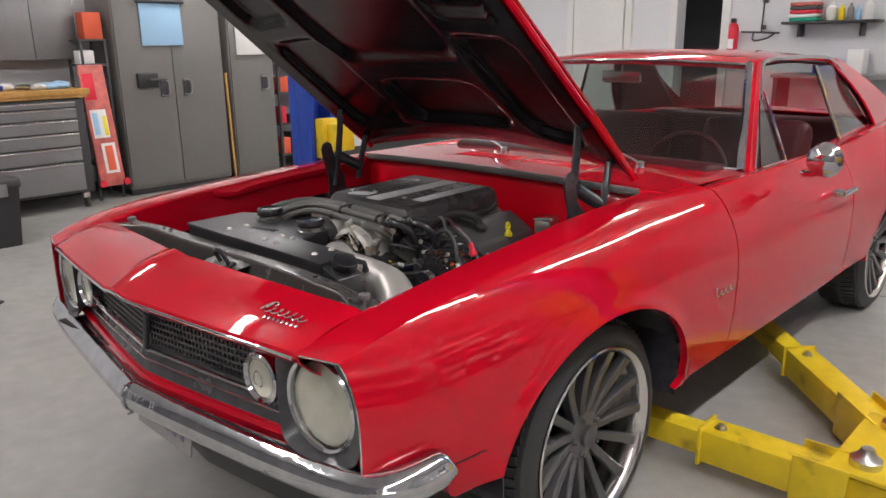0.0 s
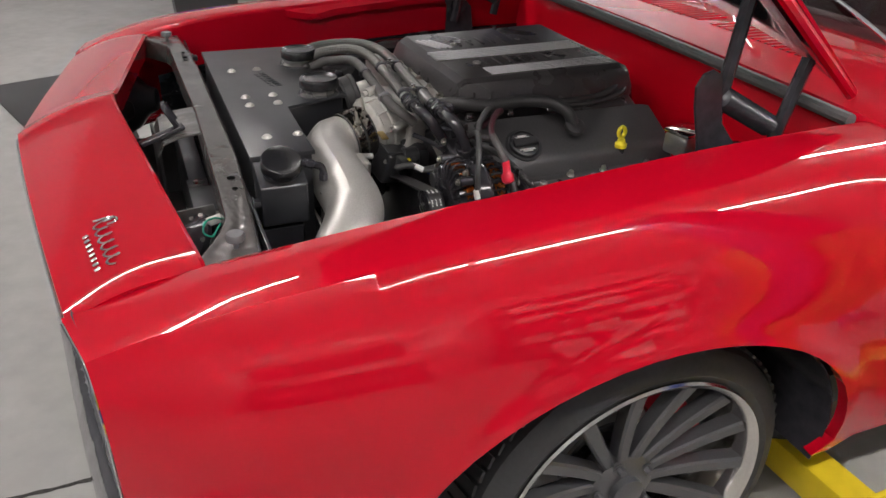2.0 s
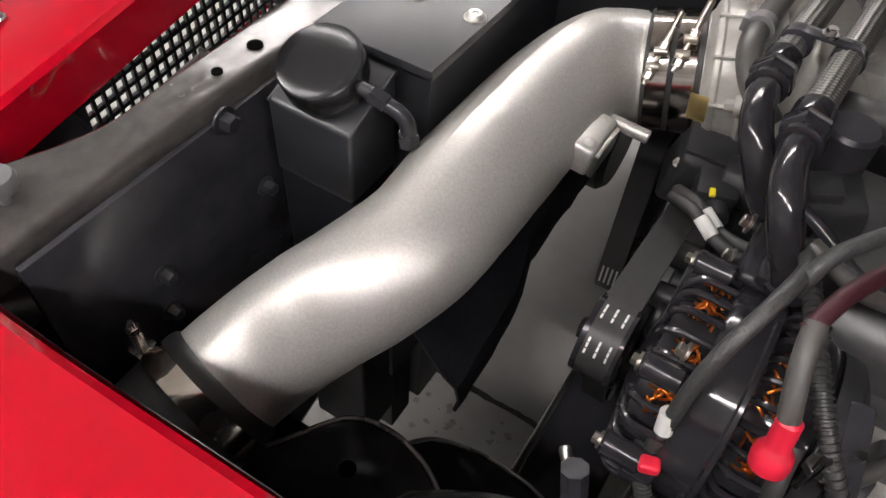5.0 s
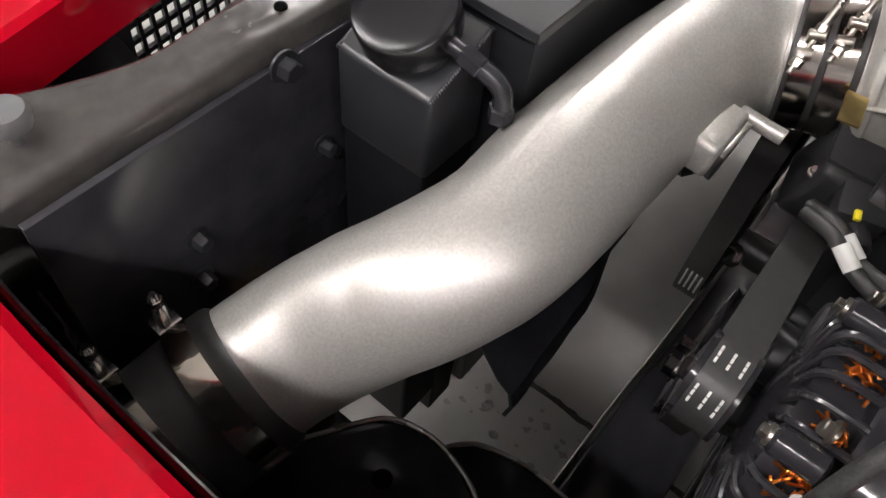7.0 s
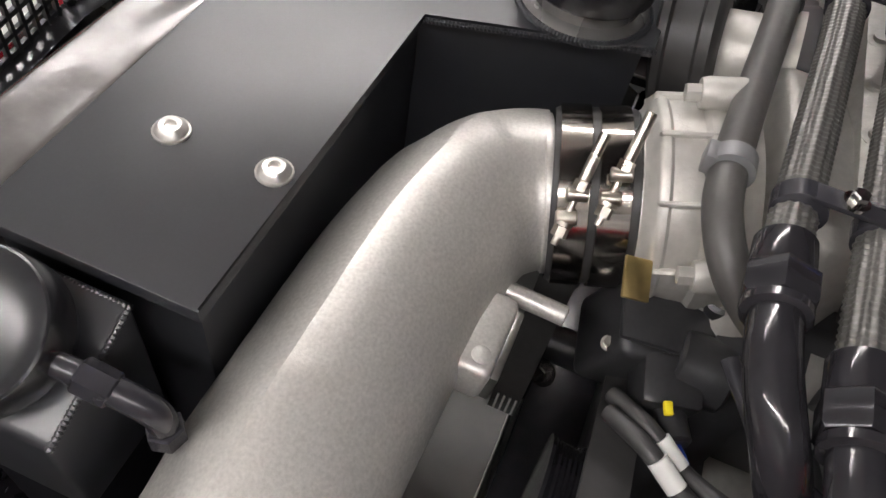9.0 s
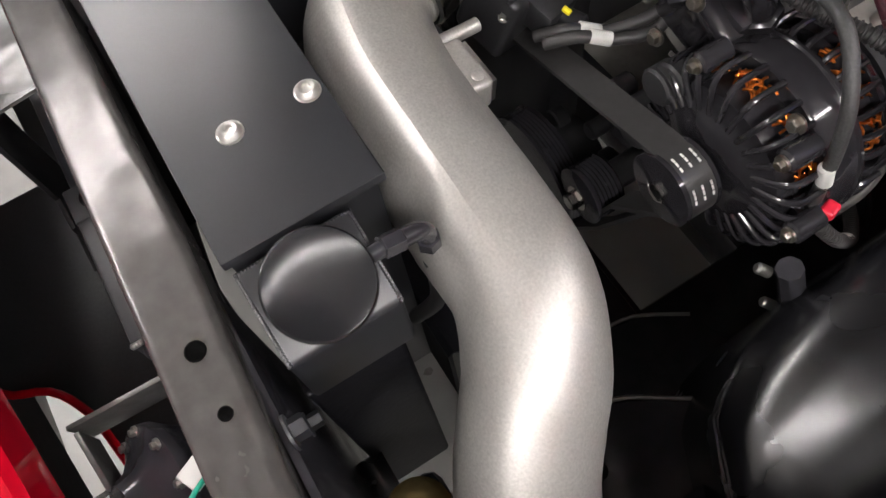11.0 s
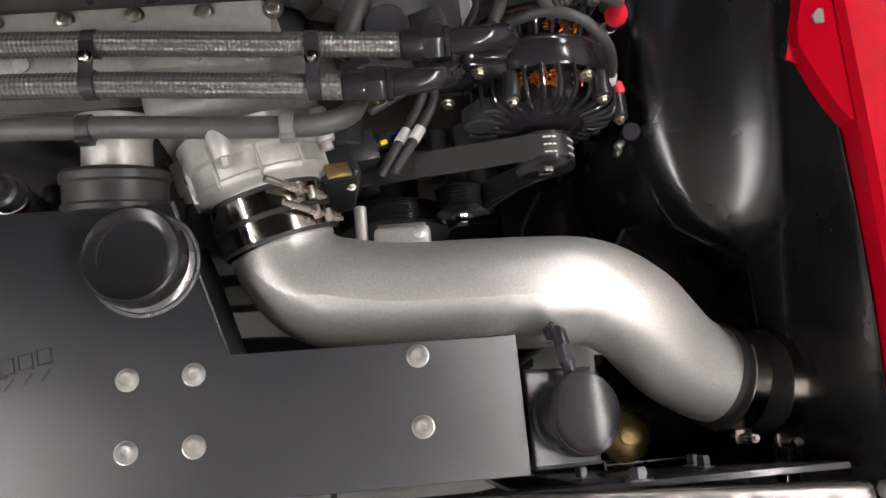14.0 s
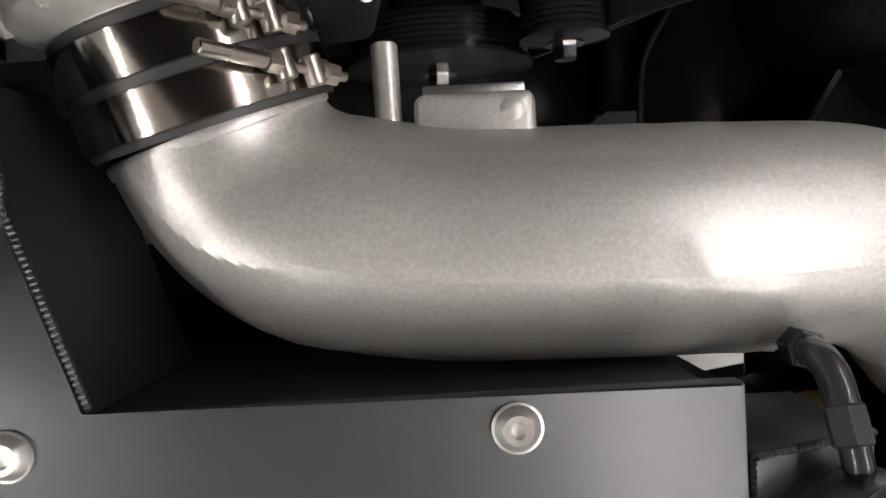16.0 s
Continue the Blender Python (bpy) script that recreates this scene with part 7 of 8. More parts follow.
# frame rails, cross member and brackets deep in the bay
fr = thing("front_subframe", "black steel front subframe under the engine", "subframe", (0, 0.9, 0.3))
for s in (1, -1):
    part("rail", box(bmesh.new(), (s * 0.46, 1.14, 0.36), (0.10, 0.94, 0.13), bevel=0.012), GLOSS, fr)
    lobe = [(0.645, 0.470), (0.575, 0.488), (0.546, 0.507), (0.522, 0.522), (0.507, 0.535), (0.499, 0.552), (0.496, 0.575), (0.499, 0.595), (0.508, 0.622), (0.53, 0.655), (0.56, 0.70), (0.645, 0.72)]
    bm = prism(bmesh.new(), [(s * x, y) for x, y in lobe], 0.585, 0.604, 0.004)
    bk = part("upper_bracket", bm, GLOSS, fr, "black rounded mounting bracket")
    part("bracket_edge", tube(bmesh.new(), [(s * x, y, 0.6045) for x, y in lobe[1:-1]], 0.0022, 6, 3), LATCHM, bk, "worn bare edge")
    part("bracket_hole", lathe(bmesh.new(), (s * 0.546, 0.564, 0.6035), (0, 0, 1), [(0.008, 0), (0.008, 0.0014)], 16), HOLEM, bk, "flat black disc for the shade in a bolt hole")
    part("bracket_web", box(bmesh.new(), (s * 0.60, 0.60, 0.50), (0.012, 0.22, 0.18), bevel=0.003), GLOSS, bk)
    lobe = [(0.56, 0.56), (0.475, 0.560), (0.455, 0.568), (0.438, 0.585), (0.430, 0.605), (0.424, 0.635), (0.424, 0.67), (0.430, 0.71), (0.46, 0.76), (0.56, 0.80)]
    bm = prism(bmesh.new(), [(s * x, y) for x, y in lobe], 0.485, 0.500, 0.004)
    bk = part("lower_bracket", bm, GLOSS, fr, "black rounded lower bracket")
    part("bracket_edge", tube(bmesh.new(), [(s * x, y, 0.5005) for x, y in lobe[1:-1]], 0.0022, 6, 3), LATCHM, bk, "worn bare edge")
part("cross_member", box(bmesh.new(), (0, 1.05, 0.28), (0.95, 0.22, 0.10), bevel=0.012), GLOSS, fr)
part("front_plate", box(bmesh.new(), (0.0, 0.712, 0.345), (0.82, 0.095, 0.07), bevel=0.010), GLOSS, fr)
part("plate_edge", tube(bmesh.new(), [(-0.41, 0.666, 0.378), (0.12, 0.666, 0.380), (0.22, 0.662, 0.372), (0.41, 0.66, 0.35)], 0.0055, 8, 3), ZINC, fr, "bright worn plate edge")
bm = bmesh.new()
tube(bm, [(-0.48, 0.80, 0.24), (0.48, 0.80, 0.24)], 0.012, 12, 1, smooth=False)
part("sway_bar", bm, GLOSS, fr)
fs = thing("fan_shroud", "black plastic fan shroud behind the radiator", "shroud", (0, 0.55, 0.5))
rows = []
for k in range(41):
    x = -0.40 + 0.80 * k / 40
    yb = 0.572 + 0.022 * max(0.0, min(1.0, (abs(x) - 0.20) / 0.08)) + 0.004 * noise.noise(V(x * 22, 0, 2))
    zb = 0.535 - 0.030 * max(0.0, min(1.0, (abs(x) - 0.26) / 0.06)) + 0.012 * noise.noise(V(x * 30, 0, 5))
    rows.append([V(x, 0.506, zb), V(x, 0.506, 0.636), V(x, 0.512, 0.642), V(x, yb - 0.020, 0.640 - 0.2 * abs(x)), V(x, yb - 0.006, 0.630 - 0.2 * abs(x)), V(x, yb, 0.610 - 0.2 * abs(x)), V(x, yb - 0.004, zb)])
part("body", loft(bmesh.new(), rows), SHROUD, fs, solid=0.004)
part("motor", lathe(bmesh.new(), (-0.10, 0.52, 0.50), (0, 1, 0), [(0.07, 0), (0.07, 0.04), (0.06, 0.05), (0, 0.05)], 28), PLAST, fs)
rd = thing("radiator", "black aluminium radiator behind the support panel", "radiator", (0, 0.45, 0.3))
part("core", box(bmesh.new(), (0, 0.441, 0.46), (0.60, 0.088, 0.36), bevel=0.004), SATIN, rd)
for s in (1, -1):
    tk = part("end_tank", box(bmesh.new(), (s * 0.3765, 0.4355, 0.545), (0.062, 0.080, 0.44), bevel=0.005, seg=3), SHROUD, rd, "welded black end tank")
    bm = bmesh.new()
    bead(bm, (s * 0.4065, 0.398, 0.7635), (s * 0.4065, 0.473, 0.7635), 0.0019, 0.0024)
    tagged(part("weld_seam", bm, SATIN, tk), kind="stuff")
    part("fin_pack", box(bmesh.new(), (s * 0.323, 0.441, 0.40), (0.044, 0.060, 0.30), bevel=0.002), DARKM, rd)
    part("side_baffle", box(bmesh.new(), (s * 0.452, 0.392, 0.500), (0.095, 0.034, 0.005), rot=(0, s * 4, 0), bevel=0.001), TUBBLACK, rd, "black side baffle")

# row of small rivets down the inner fender seam
part("splash_apron", box(bmesh.new(), (0.60, 0.455, 0.50), (0.20, 0.14, 0.006), rot=(4, 6, 0), bevel=0.002), TUBBLACK, car, "black splash apron")
rv = thing("fender_seam", "row of bright studs on a black inner fender seam", "seam", (0.52, 0.76, 0.5))
part("strip", tube(bmesh.new(), [(0.515, 0.735, 0.76), (0.535, 0.762, 0.66), (0.545, 0.785, 0.55), (0.55, 0.80, 0.42)], 0.010, 8, 4), GLOSS, rv)
for p in ((0.507, 0.729, 0.745), (0.522, 0.742, 0.69), (0.530, 0.755, 0.63), (0.538, 0.770, 0.56)):
    part("stud", lathe(bmesh.new(), p, (-0.6, -0.6, 0.4), [(0.0045, 0), (0.0045, 0.010), (0.003, 0.012)], 12), ZINC, rv, "bright stud")
# fender bolts on the lip
part("fender_bolt", hexbolt(bmesh.new(), (0.661, 0.778, 0.892), (-0.25, -0.1, 1), 0.0085, 0.008), ZINC, car, "plated fender bolt")
for y, z in ((0.36, 0.855), (1.02, 0.925)):
    part("fender_bolt", hexbolt(bmesh.new(), (curve1(INNER, y) - 0.005, y, curve1(EDGE, y) - 0.022), (-1, 0, 0.1), 0.008, 0.008), ZINC, car, "plated fender bolt")
for s in (1, -1):
    rows = []
    for k in range(37):
        y = 0.675 + 0.735 * k / 36
        w = curve1([(0.675, 0.0), (0.70, 0.010), (0.735, 0.020), (0.765, 0.026), (0.80, 0.018), (0.84, 0.016), (1.41, 0.016)], y)
        xi, ze = curve1(INNER, y), curve1(EDGE, y)
        rows.append([V(s * (xi - 0.004), y, ze - 0.006), V(s * (xi - 0.006 - w), y, ze - 0.008 - 0.6 * w), V(s * (xi - 0.007 - w), y, ze - 0.026 - 0.6 * w)])
    part("inner_flange", loft(bmesh.new(), rows), RED, car, solid=0.002)
    part("flange_tab", box(bmesh.new(), (s * 0.648, 0.754, 0.8765), (0.030, 0.026, 0.003), rot=(0, s * 6, -20 * s), bevel=0.0008), RED, car)
    part("tab_hole", lathe(bmesh.new(), (s * 0.646, 0.753, 0.8776), (-0.1 * s, 0, 1), [(0.006, 0), (0.006, 0.0012)], 14), HOLEM, car, "flat black disc for the shade in a bolt hole")
mc = thing("brake_fluid_reservoir", "bright metal brake fluid reservoir by the firewall", "reservoir", (0.44, 1.30, 0.84))
part("body", box(bmesh.new(), (0.410, 1.285, 0.825), (0.060, 0.075, 0.045), rot=(0, 0, 12), bevel=0.008), ZINC, mc)
part("lid", box(bmesh.new(), (0.410, 1.285, 0.851), (0.064, 0.078, 0.008), rot=(0, 0, 12), bevel=0.003), STEEL, mc, "bright lid")
part("cylinder", cyl(bmesh.new(), (0.410, 1.285, 0.800), (0.410, 1.445, 0.785), 0.024, 18, 0.003), GLOSS, mc, "black cylinder into the firewall")

# ---------------------------------------------------------------- workshop furniture along the west wall
def tall_cabinet(y0, y1, label, single=False):
    c = thing("storage_cabinet", label, "cabinet", (-5.7, (y0 + y1) / 2, 0), "grey cabinets along the wall")
    part("body", box(bmesh.new(), (-5.69, (y0 + y1) / 2, 1.02), (0.56, y1 - y0, 1.92), bevel=0.006), GREYM, c)
    part("plinth", box(bmesh.new(), (-5.70, (y0 + y1) / 2, 0.03), (0.50, y1 - y0 - 0.04, 0.06), bevel=0.003), DGREYM, c)
    ym = (y0 + y1) / 2
    leaves = ((y0 + 0.012, y1 - 0.012, y1 - 0.135),) if single else ((y0 + 0.012, ym - 0.004, ym - 0.115), (ym + 0.004, y1 - 0.012, ym + 0.125))
    for a, e, hy in leaves:
        dr = part("door", box(bmesh.new(), (-5.402, (a + e) / 2, 1.02), (0.022, e - a, 1.86), bevel=0.004), GREYM, c)
        bm = box(bmesh.new(), (-5.389, hy, 1.03), (0.010, 0.085, 0.17), bevel=0.003)
        part("recess_plate", bm, DGREYM, dr, "dark recessed handle plate")
        bm = tube(bmesh.new(), [(-5.385, hy - 0.03, 1.10), (-5.360, hy, 1.105), (-5.355, hy + 0.03, 1.08), (-5.355, hy + 0.03, 0.98), (-5.360, hy, 0.955), (-5.385, hy - 0.03, 0.96)], 0.010, 8, 4)
        part("handle", bm, DRAWM, dr, "grey loop handle")
    return c


tall_cabinet(2.39, 3.50, "tall grey steel storage cabinet with two closed doors")
tall_cabinet(3.58, 4.115, "narrow grey steel storage cabinet with one closed door", True)
pr = thing("parts_rack", "dark steel rack crowded with small parts by the cabinets", "rack", (-5.6, 4.55, 0))
for y in (4.20, 5.00):
    for x in (-5.85, -5.45):
        part("upright", box(bmesh.new(), (x, y, 0.9), (0.03, 0.03, 1.8), bevel=0.003), DGREYM, pr)
for z in (0.20, 0.55, 0.90, 1.25, 1.60):
    part("shelf", box(bmesh.new(), (-5.65, 4.60, z), (0.44, 0.84, 0.02), bevel=0.003), DGREYM, pr)
rnd = random.Random(12)
for z in (0.21, 0.56, 0.91, 1.26):
    y = 4.22
    while y < 4.80:
        w, h = rnd.uniform(0.07, 0.16), rnd.uniform(0.08, 0.24)
        m_ = rnd.choice((PLAST, DGREYM, REDCAP, PLAST, DRAWM, ORANGEP))
        lone("small_part", box(bmesh.new(), (-5.58, y + w / 2, z + h / 2), (0.22, w, h), bevel=0.008), m_, "small dark or red part box on a steel rack", "box", "parts on the dark rack")
        y += w + rnd.uniform(0.01, 0.05)
bm = box(bmesh.new(), (-5.378, 2.86, 1.635), (0.014, 0.42, 0.40), bevel=0.003)
lone("blue_pad", bm, BLUEP, "light blue paper towel sheet hung on a cabinet door", "paper")
bm = cyl(bmesh.new(), (-5.36, 2.62, 1.845), (-5.36, 3.10, 1.845), 0.02, 14)
lone("towel_bar", bm, DGREYM, "dark bar holding a blue sheet on a cabinet", "bar")
lk = thing("lock_box", "small black lock box with a lever on a cabinet door", "lock", (-5.38, 2.78, 1.2))
part("case", box(bmesh.new(), (-5.372, 2.66, 1.11), (0.04, 0.20, 0.14), bevel=0.006), PLAST, lk)
part("lever", tube(bmesh.new(), [(-5.35, 2.68, 1.11), (-5.32, 2.75, 1.115), (-5.32, 2.82, 1.11)], 0.014, 8, 4), DGREYM, lk)
lone("paper_sheet", box(bmesh.new(), (-5.377, 3.86, 1.58), (0.012, 0.40, 0.50), bevel=0.002), PAPER, "white paper sheet taped to a grey cabinet", "paper")
lone("broom_handle", cyl(bmesh.new(), (-5.36, 3.52, 0.02), (-5.40, 3.52, 1.15), 0.014, 12), WOODM, "yellow-brown wooden broom handle between two cabinets", "broom")

wbn = thing("tool_bench", "grey rolling tool bench with a wooden top and drawers", "tool bench", (-5.5, 1.5, 0))
part("top", box(bmesh.new(), (-5.47, 1.50, 1.05), (0.62, 1.04, 0.05), bevel=0.006), WOODM, wbn, "oiled wooden worktop")
part("rim", box(bmesh.new(), (-5.47, 1.50, 1.012), (0.58, 1.00, 0.026), bevel=0.004), WOODM, wbn)
part("carcass", box(bmesh.new(), (-5.48, 1.50, 0.57), (0.54, 0.94, 0.84), bevel=0.008), DGREYM, wbn)
for z, h in ((0.945, 0.045), (0.865, 0.085), (0.755, 0.10), (0.635, 0.11), (0.505, 0.12), (0.300, 0.25)):
    dr = part("drawer", box(bmesh.new(), (-5.205, 1.52, z), (0.022, 0.74, h), bevel=0.004), DRAWM, wbn, "mid grey drawer front")
    part("pull", box(bmesh.new(), (-5.187, 1.52, z + h / 2 - 0.006), (0.022, 0.74, 0.012), bevel=0.004), STEEL, dr, "bright full-width pull")
for y in (1.10, 1.90):
    cw = part("castor", box(bmesh.new(), (-5.27, y, 0.115), (0.06, 0.06, 0.05), bevel=0.008), ZINC, wbn, "bright castor")
    part("castor_wheel", lathe(bmesh.new(), (-5.27, y - 0.018, 0.05), (0, 1, 0), [(0.04, 0), (0.05, 0.005), (0.05, 0.03), (0.04, 0.036)], 20), RUBBER, cw)
rnd = random.Random(4)
for i, (y, m, s_) in enumerate(((1.10, REDCAP, 0.05), (1.17, WHITE_P, 0.06), (1.25, PAPER, 0.07), (1.36, BLUE, 0.055), (1.44, PAPER, 0.06), (1.56, ZINC, 0.05), (1.66, WHITE_P, 0.055), (1.74, BLUEP, 0.06), (1.84, BLUEP, 0.07), (1.92, ZINC, 0.05))):
    bm = bmesh.new()
    bmesh.ops.create_icosphere(bm, subdivisions=3, radius=1.0, matrix=Matrix.Translation((-5.42 + rnd.uniform(-0.1, 0.1), y, 1.075 + s_ * 0.42)) @ Matrix.Diagonal((s_ * 1.3, s_ * 1.2, s_ * 0.55, 1)))
    for v in bm.verts:
        v.co += Vector((noise.noise(v.co * 22), noise.noise(v.co * 22 + V(5, 5, 5)), 0.5 * noise.noise(v.co * 30))) * 0.022
    lone("shop_rag", bm, m, "crumpled shop rag on the tool bench", "rag", "clutter on the tool bench")
bm = box(bmesh.new(), (-5.86, 1.05, 1.62), (0.26, 0.62, 0.16), bevel=0.01)
lone("storage_bin", bm, PAPER, "white plastic storage bin on the wall", "bin", "white bins on the wall")
bm = box(bmesh.new(), (-5.86, 1.05, 1.40), (0.26, 0.62, 0.18), bevel=0.01)
lone("storage_bin", bm, PAPER, "white plastic storage bin on the wall", "bin", "white bins on the wall")
wc = thing("wall_cupboard", "grey steel wall cupboard above the tool bench", "cupboard", (-5.85, 1.8, 1.7))
part("body", box(bmesh.new(), (-5.84, 1.78, 1.62), (0.30, 0.78, 0.60), bevel=0.006), DRAWM, wc)
for y in (1.59, 1.97):
    part("door", box(bmesh.new(), (-5.682, y, 1.62), (0.018, 0.37, 0.58), bevel=0.004), DRAWM, wc)
lone("orange_box", box(bmesh.new(), (-5.55, 2.24, 1.62), (0.16, 0.17, 0.24), bevel=0.006), ORANGEP, "orange-red cardboard box on a stand", "box")
lone("small_carton", box(bmesh.new(), (-5.50, 2.14, 1.34), (0.10, 0.14, 0.12), rot=(0, 0, 8), bevel=0.004), PAPER, "small white carton on a stand", "carton")
st = thing("narrow_stand", "narrow dark steel stand between bench and cabinet", "stand", (-5.6, 2.2, 0))
for x in (-5.75, -5.45):
    for y in (2.10, 2.32):
        part("upright", box(bmesh.new(), (x, y, 0.75), (0.025, 0.025, 1.5), bevel=0.003), DGREYM, st)
for z in (0.35, 0.85, 1.27, 1.49):
    part("shelf", box(bmesh.new(), (-5.60, 2.21, z), (0.33, 0.25, 0.02), bevel=0.003), DGREYM, st)
cr = thing("creeper_board", "red and white printed creeper board leaning on a stand", "creeper", (-5.3, 2.15, 0.6))
m_ = Matrix.Translation((-5.31, 2.14, 0.72)) @ Euler((0, radians(-9), radians(4))).to_matrix().to_4x4()


def on_board(name, c, size, mat, label, bev=0.002):
    bm = box(bmesh.new(), c, size, bevel=bev)
    bm.transform(m_)
    part(name, bm, mat, cr, label)


on_board("board", (0, 0, 0), (0.035, 0.24, 1.12), PINKP, "red patterned board", 0.015)
for y, z, w, h, mat, label in ((-0.05, 0.36, 0.10, 0.24, REDCAP, "plain red panel"), (-0.02, 0.02, 0.15, 0.26, PAPER, "white printed sticker"), (-0.055, 0.02, 0.05, 0.20, BLUEP, "pale blue printed patch"), (0.03, 0.0, 0.035, 0.18, YELLOW_P, "yellow printed patch"), (0.015, -0.30, 0.13, 0.28, PAPER, "white printed sticker"), (0.015, -0.30, 0.075, 0.23, ORANGEP, "red printed patch")):
    on_board("sticker", (0.0190 + (0.001 if w < 0.1 else 0), y, z), (0.003, w, h), mat, label, 0.0008)
for y in (2.04, 2.26):
    part("castor", lathe(bmesh.new(), (-5.20, y, 0.20), (1, 0, 0), [(0.03, 0), (0.035, 0.01), (0.03, 0.03)], 16), REDCAP, cr, "red castor")
tt = thing("storage_tote", "black plastic tote with a grey latched lid", "tote", (-4.35, 0.78, 0))
rows = []
for z, k in ((0.0, 0.86), (0.02, 0.88), (0.42, 1.0), (0.44, 1.0)):
    rows.append([V(-4.38 + 0.20 * k * sx, 0.80 + 0.235 * k * sy, z) for sx, sy in ((-1, -1), (1, -1), (1, 1), (-1, 1))])
part("bin", loft(bmesh.new(), rows, closed=True), PLAST, tt, solid=0.006)
part("lid", box(bmesh.new(), (-4.38, 0.80, 0.475), (0.44, 0.51, 0.07), bevel=0.018, seg=3), DGREYM, tt, "dark grey lid")
part("latch", box(bmesh.new(), (-4.155, 0.80, 0.43), (0.02, 0.30, 0.09), bevel=0.006), DRAWM, tt, "grey latch")
bm = prism(bmesh.new(), [(-2.85, 0.48), (-3.45, 0.24), (-3.15, -0.55), (-2.42, -0.30)], 0.0, 0.012, 0.003)
lone("floor_mat", bm, RUBBER, "black rubber mat on the concrete floor", "mat")
bl = thing("work_jacket", "dark blue work jacket with yellow stripes hung on a rail", "jacket", (-5.35, 0.78, 1.1))
rows = []
for k in range(25):
    y = 0.52 + 0.46 * k / 24
    fold = 0.03 * math.sin(k * 1.1) + 0.02 * math.sin(k * 2.7)
    rows.append([V(-5.36 + fold * (0.3 + j / 10), y + 0.01 * math.sin(j + k), 1.16 - 0.108 * j) for j in range(10)])
part("cloth", loft(bmesh.new(), rows), BLUE, bl, solid=0.01, angle=80)
for y in (0.72, 0.80):
    part("stripe", box(bmesh.new(), (-5.315, y, 0.50), (0.02, 0.035, 0.40), rot=(0, 0, 5), bevel=0.004), YELLOW, bl, "dull yellow stripe")
part("rail", cyl(bmesh.new(), (-5.38, 0.46, 1.175), (-5.38, 1.03, 1.175), 0.018, 12), DGREYM, bl)
for y in (0.47, 1.02):
    part("leg", cyl(bmesh.new(), (-5.38, y, 0.0), (-5.38, y, 1.175), 0.018, 12), DGREYM, bl)

# ---------------------------------------------------------------- far wall things
sh = thing("wall_shelf", "black wall shelf on the far wall", "shelf", (-1.0, 8.6, 1.58))
part("board", box(bmesh.new(), (-1.07, 8.56, 1.585), (1.00, 0.26, 0.03), bevel=0.004), PLAST, sh)
for x in (-1.4, -0.75):
    part("bracket", box(bmesh.new(), (x, 8.60, 1.50), (0.02, 0.18, 0.14), bevel=0.003), PLAST, sh)
for i, m in enumerate((GREENW, PAPER, REDCAP, DGREYM, PINKP)):
    lone("folded_cloth", box(bmesh.new(), (-1.35, 8.56, 1.620 + i * 0.042), (0.30, 0.20, 0.038), bevel=0.012), m, "folded cloth in a stack on the wall shelf", "cloth", "folded cloths on the shelf")
for i, (x, m, r, h) in enumerate(((-1.08, PAPER, 0.05, 0.20), (-0.97, YELLOW, 0.035, 0.17), (-0.88, DRAWM, 0.035, 0.18), (-0.80, BLUEP, 0.03, 0.15), (-0.70, PAPER, 0.045, 0.22))):
    bm = lathe(bmesh.new(), (x, 8.55, 1.60), (0, 0, 1), [(r * 0.9, 0), (r, 0.01), (r, h * 0.7), (r * 0.45, h * 0.85), (r * 0.4, h), (0, h)], 18)
    lone("spray_bottle", bm, m, "small plastic bottle on the wall shelf", "bottle", "bottles on the shelf")
fe = thing("fire_extinguisher", "red fire extinguisher hung by the doorway", "extinguisher", (-2.2, 8.6, 1.35))
part("cylinder", lathe(bmesh.new(), (-2.19, 8.60, 1.18), (0, 0, 1), [(0.05, 0), (0.06, 0.02), (0.06, 0.36), (0.045, 0.41), (0.02, 0.43)], 24), REDCAP, fe)
part("valve", box(bmesh.new(), (-2.19, 8.59, 1.635), (0.03, 0.10, 0.05), bevel=0.006), PLAST, fe, "black valve head")
part("label", box(bmesh.new(), (-2.19, 8.537, 1.36), (0.07, 0.006, 0.12), bevel=0.002), PAPER, fe, "white label")
hr = thing("bike_rack", "thin dark metal rack on the far wall", "rack", (-1.9, 8.6, 1.45))
part("bar", tube(bmesh.new(), [(-2.10, 8.62, 1.50), (-1.65, 8.62, 1.48)], 0.012, 8, 1, smooth=False), DGREYM, hr)
part("hook", tube(bmesh.new(), [(-1.95, 8.62, 1.50), (-1.90, 8.50, 1.40), (-1.75, 8.50, 1.42), (-1.70, 8.62, 1.48)], 0.010, 8, 5), DGREYM, hr)
part("stem", tube(bmesh.new(), [(-1.85, 8.62, 1.95), (-1.86, 8.62, 1.49)], 0.010, 8, 1, smooth=False), DGREYM, hr)
for z in (1.55, 1.85):
    part("wall_plate", box(bmesh.new(), (-1.855, 8.662, z), (0.04, 0.08, 0.05), bevel=0.003), DGREYM, hr)
lone("blue_carton", box(bmesh.new(), (-1.02, 8.52, 1.08), (0.30, 0.22, 0.10), bevel=0.006), BLUE, "blue carton on a low bench top", "carton")
lone("white_carton", box(bmesh.new(), (-0.74, 8.52, 1.16), (0.16, 0.20, 0.26), bevel=0.006), PAPER, "white carton on a low bench top", "carton")
tb2 = thing("side_bench", "plain grey bench against the far wall", "bench", (-0.9, 8.45, 0))
part("top", box(bmesh.new(), (-0.9, 8.45, 1.01), (1.3, 0.46, 0.04), bevel=0.005), DRAWM, tb2)
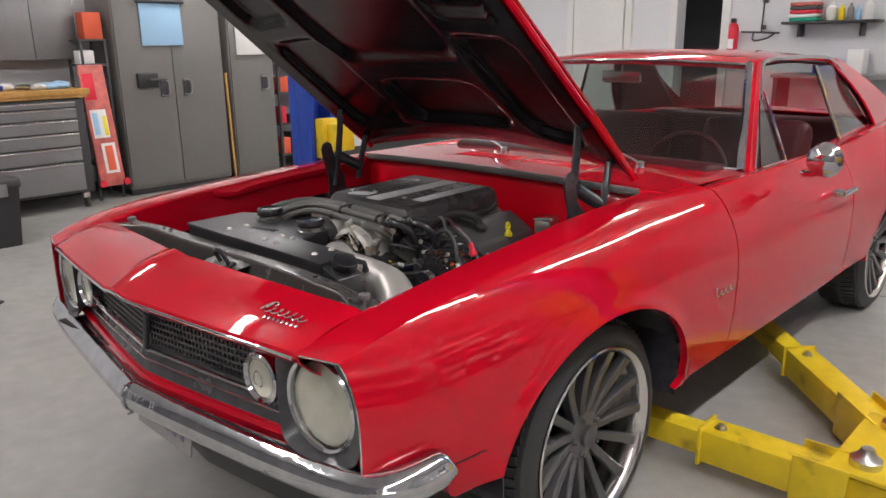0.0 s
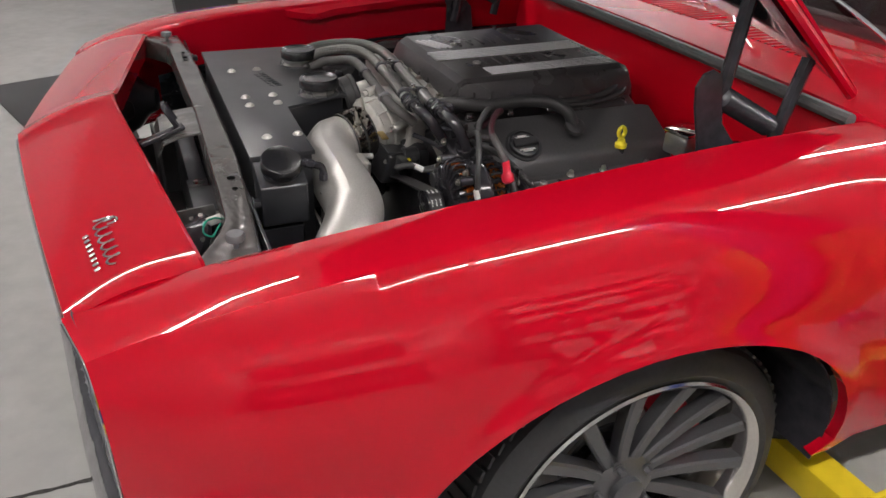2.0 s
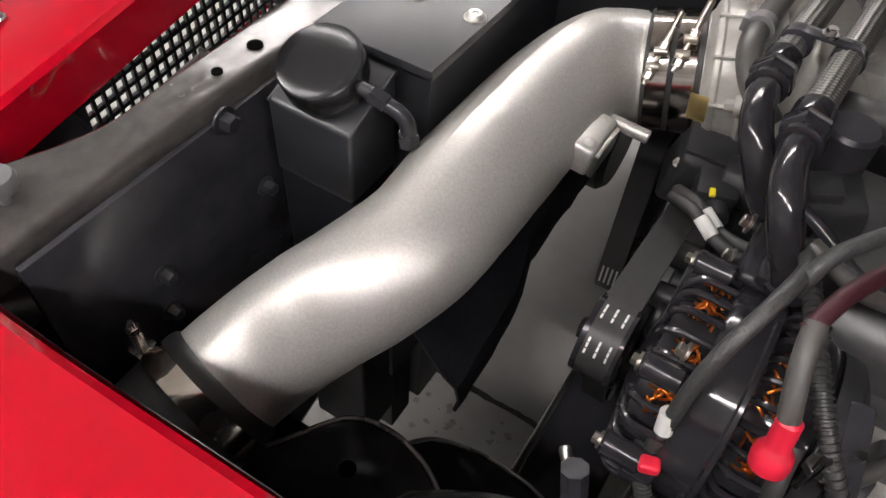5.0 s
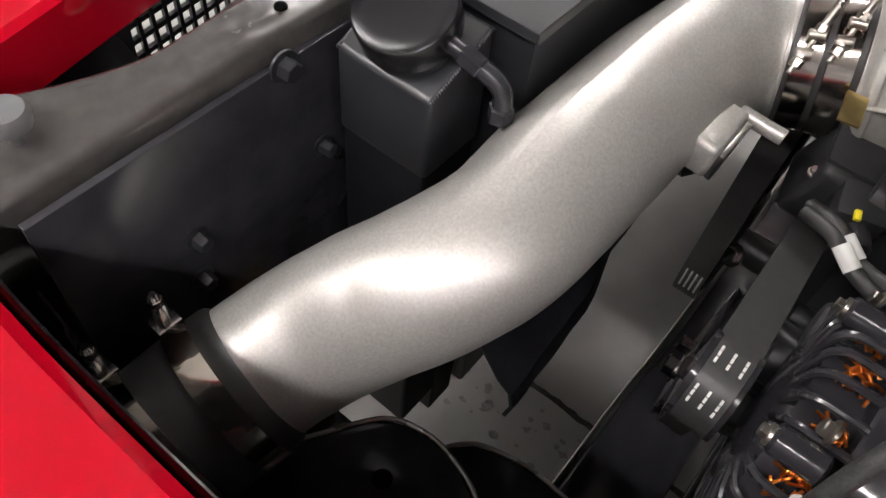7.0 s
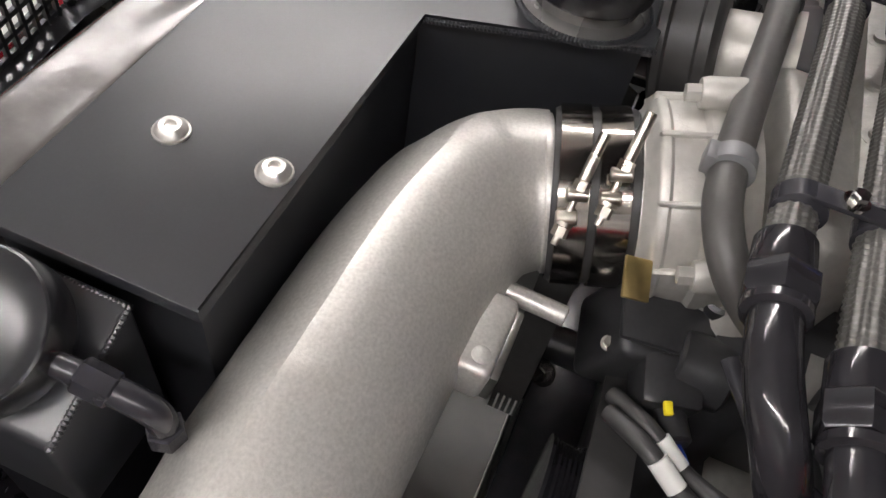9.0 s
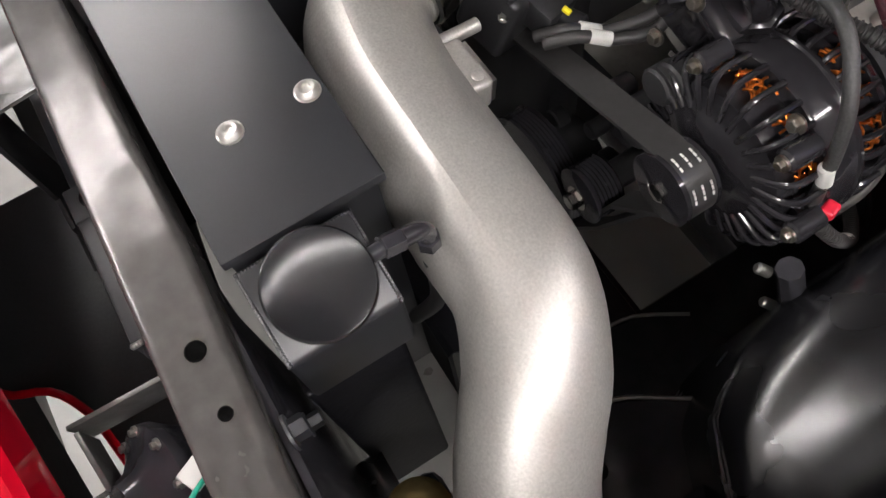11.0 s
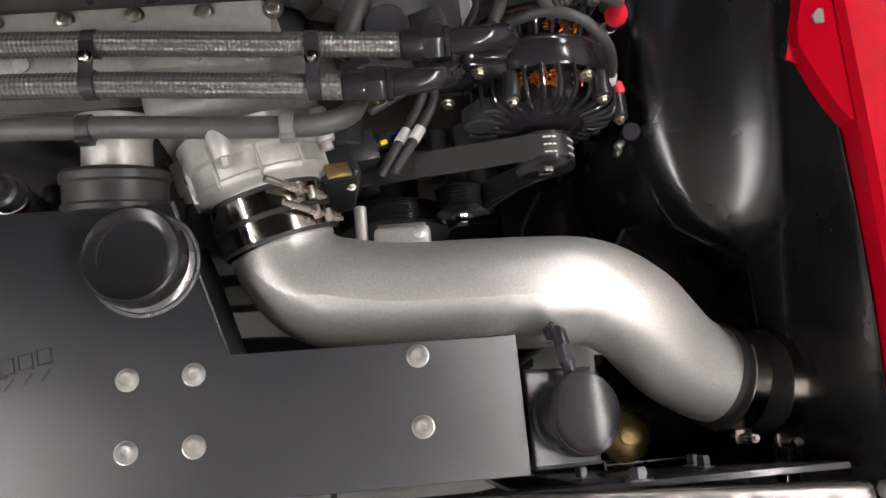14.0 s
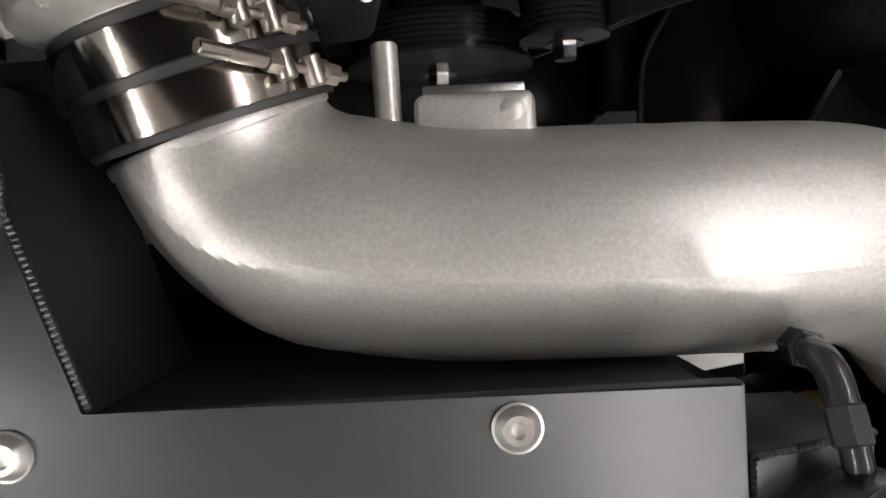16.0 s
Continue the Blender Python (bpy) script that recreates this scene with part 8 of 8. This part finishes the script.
for x in (-1.5, -0.3):
    part("leg", box(bmesh.new(), (x, 8.45, 0.495), (0.05, 0.40, 0.99), bevel=0.004), DGREYM, tb2)


# ---------------------------------------------------------------- east wall furniture, out of view, added for the paint to reflect
su = thing("shelving_unit", "dark steel shelving unit against the wall", "shelving", (4.7, 2.6, 0))
for y in (1.82, 3.48):
    for x in (4.45, 4.92):
        part("upright", box(bmesh.new(), (x, y, 1.325), (0.04, 0.04, 2.65), bevel=0.004), DGREYM, su)
for z in (0.15, 0.65, 1.15, 1.65, 2.15, 2.63):
    part("shelf", box(bmesh.new(), (4.685, 2.65, z), (0.50, 1.66, 0.03), bevel=0.004), DRAWM, su)
rnd = random.Random(21)
for z in (0.165, 0.665, 1.165, 1.665, 2.165):
    y = 1.90
    while y < 3.2:
        w, h = rnd.uniform(0.16, 0.34), rnd.uniform(0.15, 0.34)
        lone("parts_box", box(bmesh.new(), (4.66, y + w / 2, z + h / 2), (0.32, w, h), bevel=0.006), rnd.choice((PAPER, DGREYM, PAPER, WALLM, PLAST, GREYM)), "plain storage box on a steel shelf", "box", "boxes on the shelving")
        y += w + rnd.uniform(0.02, 0.12)
wk = thing("work_bench", "grey steel work bench against the wall", "work bench", (4.6, 0.1, 0))
part("top", box(bmesh.new(), (4.62, 0.0, 0.90), (0.68, 2.2, 0.05), bevel=0.005), DRAWM, wk)
for y in (-1.0, 1.0):
    for x in (4.34, 4.90):
        part("leg", box(bmesh.new(), (x, y, 0.4375), (0.06, 0.06, 0.875), bevel=0.004), DGREYM, wk)
part("lower_shelf", box(bmesh.new(), (4.62, 0.0, 0.25), (0.54, 1.94, 0.03), bevel=0.004), DGREYM, wk)
lone("parts_box", box(bmesh.new(), (4.66, 0.55, 1.04), (0.34, 0.5, 0.23), bevel=0.006), PAPER, "white storage box on the work bench", "box", "boxes on the work bench")
lone("parts_box", box(bmesh.new(), (4.66, -0.45, 1.00), (0.3, 0.36, 0.15), bevel=0.006), DGREYM, "dark storage box on the work bench", "box", "boxes on the work bench")
# white panels added as pale patches in the paint's reflections
for y, z, w, h in ((1.32, 1.75, 0.42, 0.60), (1.40, 2.45, 0.55, 0.40), (0.55, 2.55, 0.70, 0.45), (-0.60, 2.50, 0.80, 0.40), (-1.45, 1.70, 0.50, 0.70)):
    lone("wall_panel", box(bmesh.new(), (4.985, y, z), (0.03, w, h), bevel=0.004), PAPER, "plain white panel added as a pale patch for reflections", "panel", "white panels on the wall")
lone("wall_board", box(bmesh.new(), (4.985, 0.0, 1.75), (0.03, 1.9, 0.7), bevel=0.004), DGREYM, "dark tool board on the wall over the bench", "board")
